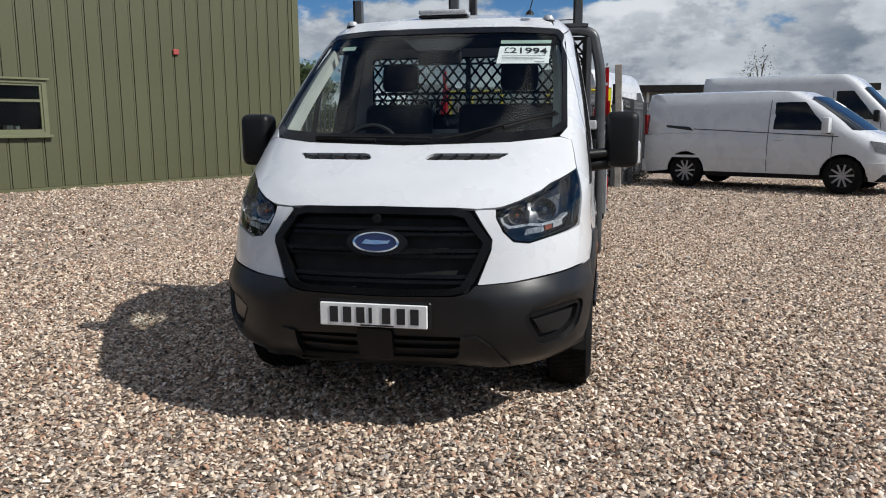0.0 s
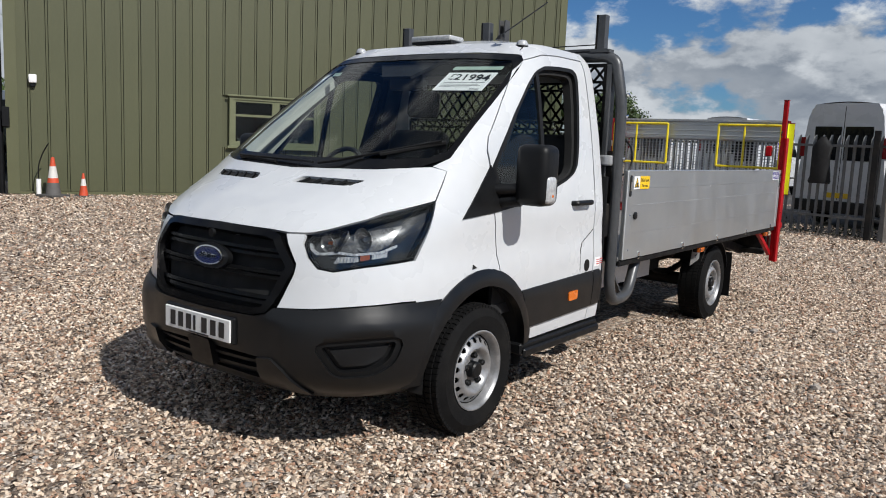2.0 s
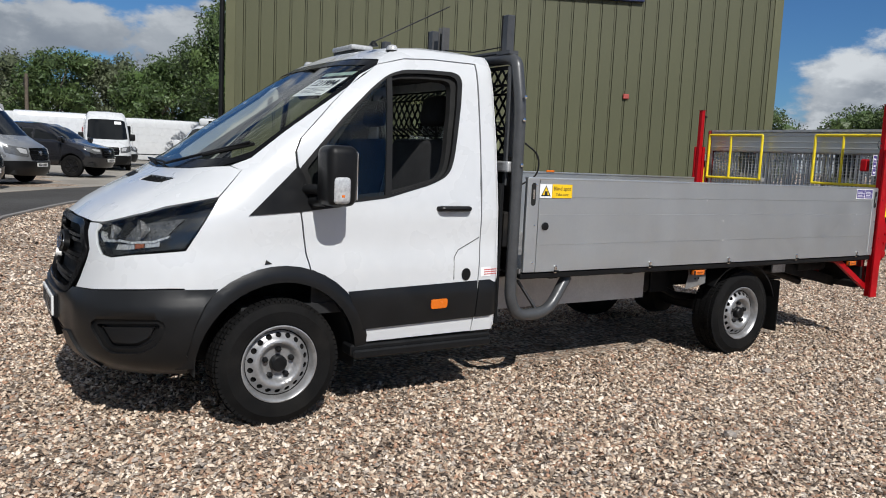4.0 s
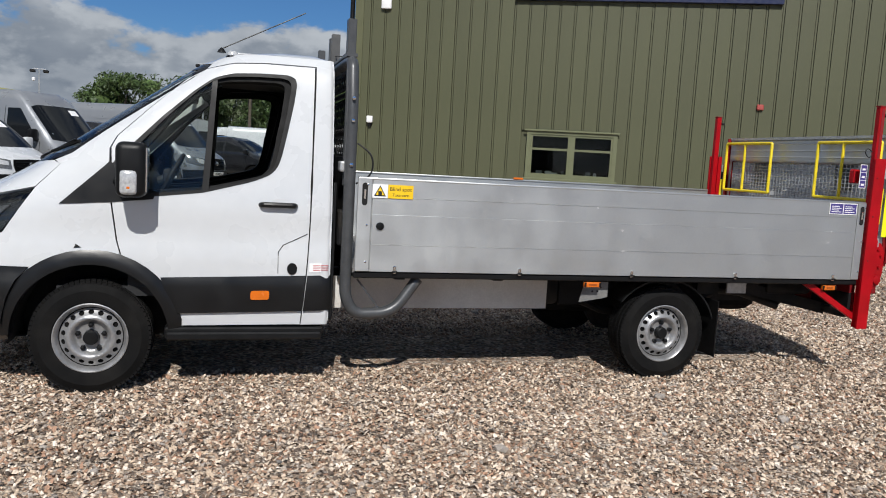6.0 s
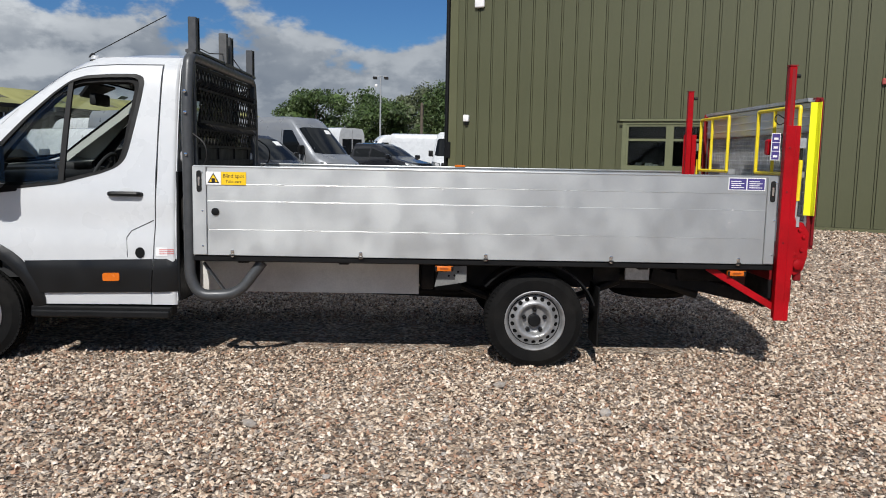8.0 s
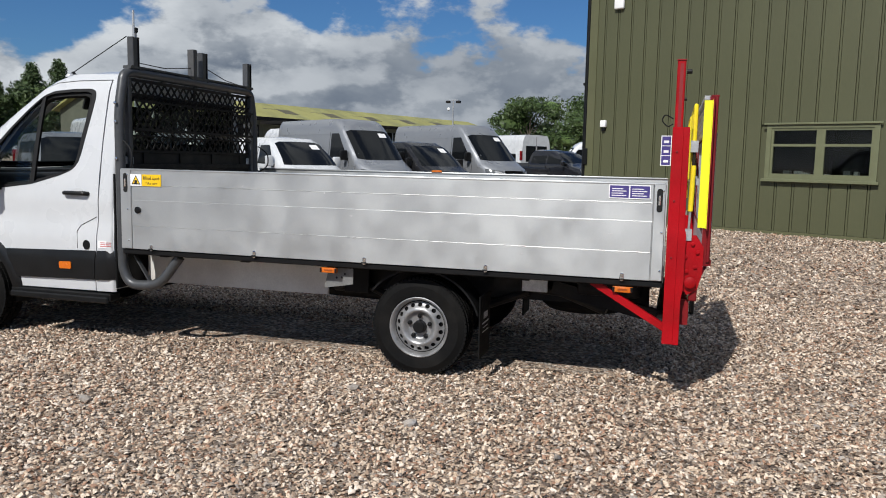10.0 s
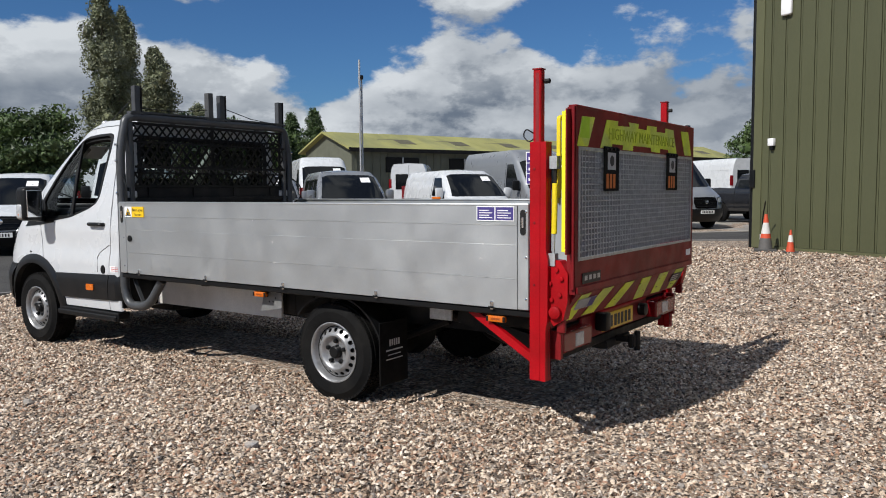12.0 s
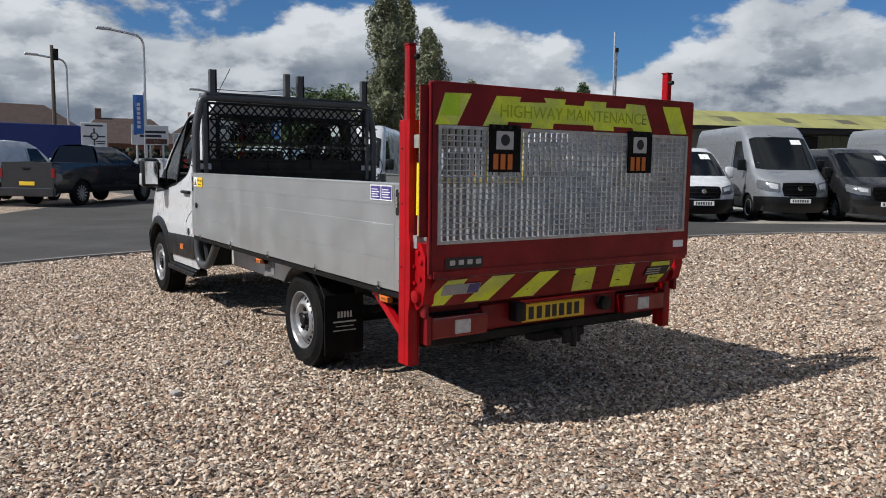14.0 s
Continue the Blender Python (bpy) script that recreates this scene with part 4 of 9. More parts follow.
    part("camera_eye", lathe(bmesh.new(), [(-0.02, 0.020), (-0.005, 0.020), (0.0, 0.014), (0.001, 0.001)][::-1], "y", 16, q + Vector((0.0, 0.0, 0.014))), BLACK_PLASTIC, gr, "", True)
    # bumper with fog-light recesses, lower intake and number plate
    top = [("f", 0.0, 0.684), ("f", 0.37, 0.690), ("f", 0.435, 0.706), ("f", 0.466, 0.738), ("f", 0.64, 0.746), ("f", 0.80, 0.765), ("s", -0.58, 0.778), ("s", -0.34, 0.779)]
    low = [("s", -0.405, 0.70), ("s", -0.45, 0.60), ("s", -0.485, 0.45), ("s", -0.47, 0.31), ("f", 0.75, 0.300), ("f", 0.4, 0.305), ("f", 0.0, 0.31)]
    o = CAB.trace(top + low, closed=False)
    bump_o = o + [(-u, z) for u, z in o[-2:0:-1]]
    fogs = []
    for s in (1, -1):
        f = rounded([(CAB.front(s * 0.685, 0.585), 0.588), (CAB.side(-0.60, 0.606, s), 0.612), (CAB.side(-0.63, 0.52, s), 0.52), (CAB.side(-0.70, 0.47, s), 0.475), (CAB.front(s * 0.745, 0.466), 0.466)], 0.03)
        fogs.append(grow(f, 0.022))
    intake = rounded([(CAB.front(x, z), z) for x, z in ((-0.42, 0.495), (0.42, 0.505), (0.38, 0.385), (-0.38, 0.38))], 0.02)
    bumper = part("front_bumper", CAB.panel(bump_o, fogs + [intake], bumped, 0.05, 0.032), GREY_CLAD, truck, "unpainted dark grey front bumper", True, 50)
    for s, f in zip((1, -1), fogs):
        rec = part("fog_recess", CAB.panel(f, [grow(f, -0.024)], lambda u, z: bumped(u, z) - 0.014, 0.04, 0.05), BLACK_PLASTIC, bumper, "moulded fog-light blank", True)
        part("fog_blank", CAB.panel(grow(f, -0.020), (), lambda u, z: bumped(u, z) - 0.044, 0.02, 0.05), BLACK_PLASTIC, rec, "", True)
        part("fog_ridge", CAB.panel(grow(f, -0.046), (), lambda u, z: bumped(u, z) - 0.026, 0.03, 0.05), GREY_CLAD, rec, "", True)
        fin = [("f", 0.40, 0.505), ("f", 0.47, 0.51), ("f", 0.53, 0.47), ("f", 0.62, 0.34), ("f", 0.42, 0.335), ("f", 0.385, 0.37)]
        cab_part("bumper_fin", fin, GREY_CLAD, bumper, s, off=lambda u, z: bumped(u, z) + 0.016, thick=0.03, step=0.03)
    part("intake_back", CAB.panel(grow(intake, 0.01), (), -0.04, 0, 0.06), SEAM, bumper, "", True)
    for z in (0.42, 0.463):
        ol = [(CAB.front(-0.40 + 0.8 * k / 10, z), z) for k in range(11)] + [(CAB.front(0.40 - 0.8 * k / 10, z), z + 0.014) for k in range(11)]
        part("intake_bar", CAB.panel(ol, (), 0.0, 0.03, 0), BLACK_PLASTIC, bumper, "", True)
    ol = [(CAB.front(x, z), z) for x, z in ((-0.085, 0.395), (0.085, 0.395), (0.085, 0.535), (-0.085, 0.535))]
    part("sensor_cover", CAB.panel(rounded(ol, 0.015), (), 0.030, 0.04, 0), BLACK_PLASTIC, bumper, "", True)
    # Unseen plate added to keep sun from leaking into the shadow below the bumper.
    part("undertray", flat([(-0.42, -0.88), (0.42, -0.88), (0.62, -0.74), (0.74, -0.56), (0.78, -0.40), (-0.78, -0.40), (-0.74, -0.56), (-0.62, -0.74)], lambda u, v, d: Vector((u, v, 0.325 + d)), 0.01), CHASSIS, truck, "black plate added under the nose to block stray sun")
    plate = part("number_plate", box(bmesh.new(), -0.26, 0.26, -1.048, -1.036, 0.545, 0.656, 0.004), PLATE_WHITE, truck, "white front number plate")
    for k, x in enumerate((-0.19, -0.125, -0.06, -0.012, 0.065, 0.135, 0.20)):
        w = 0.02 if k != 3 else 0.008
        part("plate_bar", boxes((x - w, x + w, -1.0505, -1.0485, 0.563, 0.638)), INK, plate)
    part("plate_bar", boxes((-0.06, 0.10, -1.0505, -1.0485, 0.549, 0.556)), INK, plate)
    part("plate_holder", box(bmesh.new(), -0.275, 0.275, -1.036, -0.99, 0.535, 0.668, 0.008), BLACK_PLASTIC, truck)
    # roof skin
    bm = bmesh.new()
    rows = []
    edge = [CAB.raw(u, 2.115) for u in [k / 24 for k in range(25)] + [1 + 0.415 * k / 10 for k in range(1, 11)]]
    for p in edge:
        c = 0.082 * smooth_step(0.62, 1.15, p.y) * (1 - 0.55 * smooth_step(1.33, 1.46, p.y))
        rows.append([bm.verts.new((p.x * k / 8, p.y, p.z + c * (1 - abs(k / 8) ** 2.4))) for k in range(-8, 9)])
    for r0, r1 in zip(rows, rows[1:]):
        for k in range(16):
            if len({v.co.to_tuple(5) for v in (r0[k], r0[k + 1], r1[k + 1], r1[k])}) > 2:
                bm.faces.new((r0[k], r1[k], r1[k + 1], r0[k + 1]))
    bmesh.ops.remove_doubles(bm, verts=bm.verts, dist=1e-4)
    bmesh.ops.recalc_face_normals(bm, faces=bm.faces)
    roof = part("roof", bm, WHITE, truck, "white cab roof", True, 60)
    head = [("f", 0.0, 2.056), ("f", 0.45, 2.052), ("f", 0.73, 2.038), ("f", 0.70, 2.055), ("s", 0.82, 2.122), ("f", 0.55, 2.122), ("f", 0.0, 2.122)]
    o = CAB.trace(head, closed=False)
    part("roof_header", CAB.panel(o + [(-u, z) for u, z in o[-2:0:-1]], (), 0.0, 0.0, 0.05), WHITE, truck, "", True)
    # rear wall with its window
    outline = [(CAB.raw(CAB.side(1.415, z), z).x - 0.012, CAB.raw(0, z).z) for z in (0.45, 0.8, 1.2, 1.6, 1.9, 2.04, 2.09, 2.12)]
    outline = outline + [(0.0, 2.187)] + [(-x, z) for x, z in outline[::-1]]
    pane = rounded(rect(-0.73, 0.73, 1.44, 1.97), 0.06)
    part("rear_wall", flat(outline, lambda u, v, d: Vector((u, 1.437 + d, v)), 0.03, [pane], 0.2), WHITE, truck, "white rear wall of the cab")
    part("rear_window", flat(pane, lambda u, v, d: Vector((u, 1.425 + d, v)), 0.006), WINDOW, truck, "tinted rear window")
    part("rear_window_seal", flat(grow(pane, 0.03), lambda u, v, d: Vector((u, 1.443 + d, v)), 0.012, [grow(pane, -0.01)]), SEAL, truck)
    part("rear_shield", boxes((-0.97, 0.97, 1.443, 1.46, 0.46, 1.36), bevel=0.004), BLACK_PLASTIC, truck, "black panel behind the cab")
    return bumper, roof


BUMPER, ROOF = build_cab()


# ---- wheels ----
def build_wheel(x_face, y, s, r=0.352, width=0.232):
    """A steel wheel with its tyre; the outer face looks along s times x."""
    wheel = new("wheel")
    wheel.parent = truck
    wheel.matrix_basis = Matrix.Translation((s * x_face, y, 0.347)) @ (Matrix.Diagonal((s, 1, 1, 1)) if s > 0 else Matrix.Rotation(math.pi, 4, "Z"))
    w = width
    # local: x = 0 at the tyre's outer wall, towards -x inside
    prof = [(-w + 0.02, 0.20), (-w, 0.24), (-w - 0.004, 0.29), (-w + 0.02, 0.335), (-w + 0.04, r - 0.008), (-w / 2, r - 0.003), (-0.04, r - 0.008), (-0.02, 0.335), (0.004, 0.292), (0.002, 0.272), (0.0, 0.25), (-0.006, 0.222), (-0.016, 0.212), (-0.05, 0.205)]
    tyre = part("tyre", lathe(bmesh.new(), prof, "x", 64), RUBBER, wheel, "black tyre with tread blocks", True, 30)
    bm = bmesh.new()
    rng = random.Random(3)
    for k in range(70):
        a = 2 * math.pi * k / 70
        for x0, x1, tw in ((-0.044, -0.018, 0.0), (-0.085, -0.050, 0.3), (-0.137, -0.095, 0.6), (-0.182, -0.147, 0.9), (-w + 0.018, -0.19, 0.1)):
            b = a + tw * 0.06
            rr = r + (0.003 if -0.19 < x0 < -0.045 else -0.004)
            q = [bm.verts.new((x, rad * math.cos(b + da), rad * math.sin(b + da))) for rad in (r - 0.02, rr) for x in (x0, x1) for da in (-0.036, 0.036)]
            for f in ((0, 1, 3, 2), (4, 6, 7, 5), (0, 4, 5, 1), (2, 3, 7, 6), (0, 2, 6, 4), (1, 5, 7, 3)):
                bm.faces.new([q[i] for i in f])
    bmesh.ops.recalc_face_normals(bm, faces=bm.faces)
    part("tread", bm, RUBBER, tyre)
    rim = part("rim", lathe(bmesh.new(), [(-0.14, 0.14), (-0.14, 0.198), (-0.03, 0.200), (-0.012, 0.214), (-0.004, 0.216), (-0.002, 0.210), (-0.010, 0.200), (-0.022, 0.193), (-0.05, 0.186), (-0.055, 0.180)], "x", 64), STEEL, wheel, "silver steel rim", True, 35)
    ring = [(0.187 * math.cos(2 * math.pi * k / 64), 0.187 * math.sin(2 * math.pi * k / 64)) for k in range(64)]
    holes = []
    for k in range(18):
        a = 2 * math.pi * (k + 0.5) / 18
        c, sn = math.cos(a), math.sin(a)
        holes.append([(c * (0.158 + 0.0140 * math.cos(b)) - sn * 0.0170 * math.sin(b), sn * (0.158 + 0.0140 * math.cos(b)) + c * 0.0170 * math.sin(b)) for b in (2 * math.pi * j / 10 for j in range(10))])
    def dish(u, v, d=0.0):
        q = math.hypot(u, v)
        depth = np.interp(q, [0, 0.05, 0.088, 0.098, 0.118, 0.132, 0.142, 0.150, 0.176, 0.19], [-0.050, -0.050, -0.046, -0.030, -0.010, -0.011, -0.020, -0.029, -0.048, -0.056])
        return Vector((float(depth) + d, u, v))
    vs, fs = fill(ring, holes, 0.010)
    part("disc", slab(vs, fs, dish, lambda u, v: dish(u, v, -0.007)), STEEL, rim, "", True, 40)
    part("backing", lathe(bmesh.new(), [(-0.10, 0.19), (-0.095, 0.001)], "x", 32), CHASSIS, rim)
    part("hub_cap", lathe(bmesh.new(), [(-0.052, 0.046), (-0.014, 0.044), (-0.006, 0.036), (-0.004, 0.001)], "x", 28), BLACK_PLASTIC, wheel, "black hub cap", True)
    for k in range(5):
        a = 2 * math.pi * (k + 0.25) / 5
        part("wheel_nut", lathe(bmesh.new(), [(-0.050, 0.016), (-0.024, 0.016), (-0.018, 0.011), (-0.016, 0.001)], "x", 6, (0, 0.078 * math.cos(a), 0.078 * math.sin(a))), BLACK_PLASTIC, wheel)
    return wheel


build_wheel(0.985, 0.0, 1), build_wheel(0.945, 3.954, 1)
build_wheel(0.985, 0.0, -1), build_wheel(0.945, 3.954, -1)


# ---- cab fittings ----
def build_fittings():
    for s in (1, -1):
        mir = part("door_mirror", box(bmesh.new(), s * 1.035, s * 1.225, 0.155, 0.325, 1.225, 1.545, 0.045, 4), BLACK_PLASTIC, truck, "tall black door mirror", True)
        bm = bmesh.new()
        tube(bm, [(s * 0.93, 0.17, 1.235), (s * 1.06, 0.21, 1.25)], 0.035, 10)
        tube(bm, [(s * 0.94, 0.14, 1.30), (s * 1.06, 0.20, 1.31)], 0.03, 10)
        part("mirror_arm", bm, BLACK_PLASTIC, mir, "", True)
        part("mirror_glass", boxes((s * 1.065, s * 1.20, 0.318, 0.331, 1.26, 1.515), bevel=0.004), CHROME, mir, "mirror glass")
        part("mirror_indicator", box(bmesh.new(), s * 1.176, s * 1.236, 0.182, 0.280, 1.240, 1.385, 0.024, 3), CLEAR_LENS, mir, "clear indicator lens with amber bulb", True)
        part("indicator_bulb", box(bmesh.new(), s * 1.233, s * 1.2375, 0.222, 0.240, 1.275, 1.290, 0.002), AMBER, mir)
        # roof marker domes
        x = 0.655 if s > 0 else -0.67
        part("marker_dome", lathe(bmesh.new(), [(0.0, 0.036), (0.014, 0.035), (0.030, 0.024), (0.036, 0.001)], "z", 16, (x, 0.79, 2.136)), CLEAR_LENS, ROOF, "small clear roof marker", True)
        part("marker_base", lathe(bmesh.new(), [(0.0, 0.042), (0.012, 0.04), (0.014, 0.001)], "z", 16, (x, 0.79, 2.122)), BLACK_PLASTIC, ROOF)
    # wipers
    for a, b, c in (((0.15, 1.383), (0.12, 1.388), (-0.50, 1.397)), ((0.19, 1.383), (0.30, 1.40), (0.76, 1.52))):
        w = [CAB.point(CAB.front(x, z), z, 0.022) for x, z in (a, b, c)]
        wip = part("wiper", tube(bmesh.new(), w, 0.008, 6), BLACK_PLASTIC, truck, "black wiper arm", True)
        k = [CAB.point(CAB.front(x, z), z, 0.008) for x, z in ((b[0] * 0.55 + c[0] * 0.45, b[1] * 0.55 + c[1] * 0.45 - 0.004), (c[0] * 1.02, c[1] + 0.002))]
        part("blade", tube(bmesh.new(), k, 0.010, 6), SEAL, wip, "", True)
    # roof beacon on its bracket, and the whip aerial
    bc = part("beacon_bar", box(bmesh.new(), -0.205, 0.120, 0.77, 0.93, 2.192, 2.226, 0.012, 3), mat("pale_beacon_lens", (0.40, 0.41, 0.42), 0.25, var=0.2, scale=60), ROOF, "flat pale beacon bar", True)
    part("beacon_base", box(bmesh.new(), -0.205, 0.125, 0.78, 0.92, 2.176, 2.190, 0.004), BLACK_PLASTIC, bc)
    part("beacon_foot", boxes((-0.10, 0.04, 0.82, 0.88, 2.12, 2.177)), BLACK_PLASTIC, bc)
    ae = part("aerial_base", lathe(bmesh.new(), [(0.0, 0.03), (0.015, 0.022), (0.03, 0.008), (0.034, 0.001)], "z", 14, (0.54, 0.72, 2.165)), BLACK_PLASTIC, ROOF, "black whip aerial", True)
    part("aerial", tube(bmesh.new(), [(0.54, 0.72, 2.19), (0.54, 1.26, 2.475)], 0.004, 6), BLACK_PLASTIC, ae)
    # price notice behind the windscreen, read from outside
    def on_screen(u0, z0, w, h):
        p = CAB.point(CAB.front(u0, z0), z0, -0.026)
        ex = (CAB.point(CAB.front(u0 + 0.1, z0), z0, -0.014) - CAB.point(CAB.front(u0 - 0.1, z0), z0, -0.014)).normalized()
        ez = (CAB.point(CAB.front(u0, z0 + 0.05), z0 + 0.05, -0.014) - CAB.point(CAB.front(u0, z0 - 0.05), z0 - 0.05, -0.014)).normalized()
        en = ex.cross(ez).normalized()
        return Matrix((( ex.x, ez.x, en.x, p.x), (ex.y, ez.y, en.y, p.y), (ex.z, ez.z, en.z, p.z), (0, 0, 0, 1)))
    m = on_screen(0.545, 1.885, 0, 0)
    bm = boxes((-0.155, 0.155, -0.095, 0.105, -0.002, 0.0))
    bm.transform(m)
    note = part("price_notice", bm, PAPER, truck, "white price notice inside the windscreen")
    lettering("price", "\u00a321994", 0.092, INK, note, m @ pose(0.0, 0.045, 0.0020), "\u00a321994 in black", 0.001, 0.0010)
    bars = [(-0.13, 0.13, -0.012 - 0.0, -0.006), (-0.13, 0.10, -0.030, -0.025), (-0.13, 0.12, -0.045, -0.040), (-0.13, 0.06, -0.060, -0.055), (0.07, 0.13, -0.085, -0.075)]
    for x0, x1, y0, y1 in bars:
        bm = boxes((x0, x1, y0, y1, 0.0003, 0.001))
        bm.transform(m)
        part("text_bar", bm, mat("grey_ink", (0.30, 0.30, 0.31), 0.7), note)
    m2 = on_screen(0.545, 1.972, 0, 0)
    bm = boxes((-0.155, 0.155, -0.022, 0.018, -0.002, 0.0))
    bm.transform(m2)
    part("notice_header", bm, mat("pale_green_card", (0.34, 0.44, 0.38), 0.6), note, "pale green header strip")
    m3 = on_screen(-0.60, 1.955, 0, 0)
    bm = boxes((-0.05, 0.05, -0.022, 0.022, -0.002, 0.0))
    bm.transform(m3)
    part("screen_sticker", bm, mat("pale_green_card", (0.34, 0.44, 0.38), 0.6), truck, "small pale sticker on windscreen")
    # inside: floor, dashboard, wheel, seats, mirror
    part("cab_floor", boxes((-0.92, 0.92, -0.2, 1.41, 0.60, 0.66)), INTERIOR, truck)
    bm = box(bmesh.new(), -0.84, 0.84, -0.16, 0.26, 0.9, 1.335, 0.08, 3)
    dash = part("dashboard", bm, INTERIOR, truck, "black dashboard", True)
    part("dash_top", box(bmesh.new(), -0.78, 0.78, -0.30, 0.0, 1.30, 1.365, 0.03, 2), INTERIOR, dash, "", True)
    part("instrument_hood", box(bmesh.new(), -0.62, -0.25, 0.02, 0.20, 1.32, 1.40, 0.03, 2), INTERIOR, dash, "", True)
    ring = [Vector((-0.44 + 0.19 * math.cos(a), 0.36 + 0.19 * math.sin(a) * 0.45, 1.30 + 0.19 * math.sin(a) * 0.89)) for a in (2 * math.pi * k / 28 for k in range(29))]
    st = part("steering_wheel", tube(bmesh.new(), ring, 0.016, 8), INTERIOR, truck, "black steering wheel", True)
    part("steering_hub", box(bmesh.new(), -0.51, -0.37, 0.30, 0.36, 1.25, 1.36, 0.02, 2), INTERIOR, st, "", True)
    part("steering_column", tube(bmesh.new(), [(-0.44, 0.15, 1.2), (-0.44, 0.33, 1.29)], 0.035, 10), INTERIOR, st)
    for x, w in ((-0.46, 0.50), (0.42, 0.86)):
        seat = part("seat", box(bmesh.new(), x - w / 2, x + w / 2, 0.55, 1.08, 0.95, 1.10, 0.05, 3), FABRIC, truck, "dark grey cloth seat", True)
        part("seat_base", boxes((x - w / 2 + 0.03, x + w / 2 - 0.03, 0.60, 1.05, 0.66, 0.95)), INTERIOR, seat)
        bm = box(bmesh.new(), x - w / 2, x + w / 2, 0.0, 0.14, 0.0, 0.59, 0.05, 3)
        bm.transform(pose(0, 1.02, 1.06, -14))
        part("backrest", bm, FABRIC, seat, "", True)
        bm = box(bmesh.new(), x - 0.135, x + 0.135, 0.0, 0.10, 0.0, 0.20, 0.045, 3)
        bm.transform(pose(0, 1.19, 1.72, -10))
        part("headrest", bm, FABRIC, seat, "", True)
    part("rear_mirror", box(bmesh.new(), -0.15, 0.13, 0.50, 0.56, 1.85, 1.945, 0.02, 2), INTERIOR, truck, "black interior mirror housing", True)
    part("sensor_cowl", flat([(-0.26, 2.02), (0.22, 2.02), (0.10, 1.93), (-0.13, 1.93)], lambda u, v, d: CAB.point(CAB.front(u, v), v, -0.03 + d), 0.02, (), 0.08), INTERIOR, truck, "black sensor cowl behind the glass")
    part("headlining", boxes((-0.74, 0.74, 0.72, 1.40, 2.03, 2.05)), mat("dark_headlining", (0.03, 0.03, 0.031), 0.9), truck)
    for s in (1, -1):
        o = CAB.trace([("f", 0.80, 1.47), ("f", 0.785, 1.65), ("f", 0.765, 1.82), ("f", 0.735, 1.96), ("s", 0.60, 1.90), ("s", 0.42, 1.74), ("s", 0.25, 1.56), ("s", 0.10, 1.42)], s)
        part("pillar_trim", CAB.panel(o, (), -0.035, 0.075, 0.08), PALE_TRIM, truck, "pale windscreen pillar lining", True)
        card = CAB.trace([("s", 0.20, 0.60), ("s", 1.27, 0.60), ("s", 1.27, 1.36), ("s", 1.0, 1.33), ("s", 0.65, 1.24), ("s", 0.20, 1.205)], s)
        part("door_card", CAB.panel(card, (), -0.07, 0.02, 0.1), INTERIOR, truck, "", True)
        o = CAB.trace([("s", 1.20, 1.40), ("s", 1.42, 1.40), ("s", 1.42, 2.05), ("s", 1.22, 2.04)], s)
        part("rear_pillar_trim", CAB.panel(o, (), -0.06, 0, 0.1), INTERIOR, truck, "", True)


build_fittings()


# ---- chassis, bed and sides ----
BED0, BED1, BED_X = 1.575, 5.59, 1.05


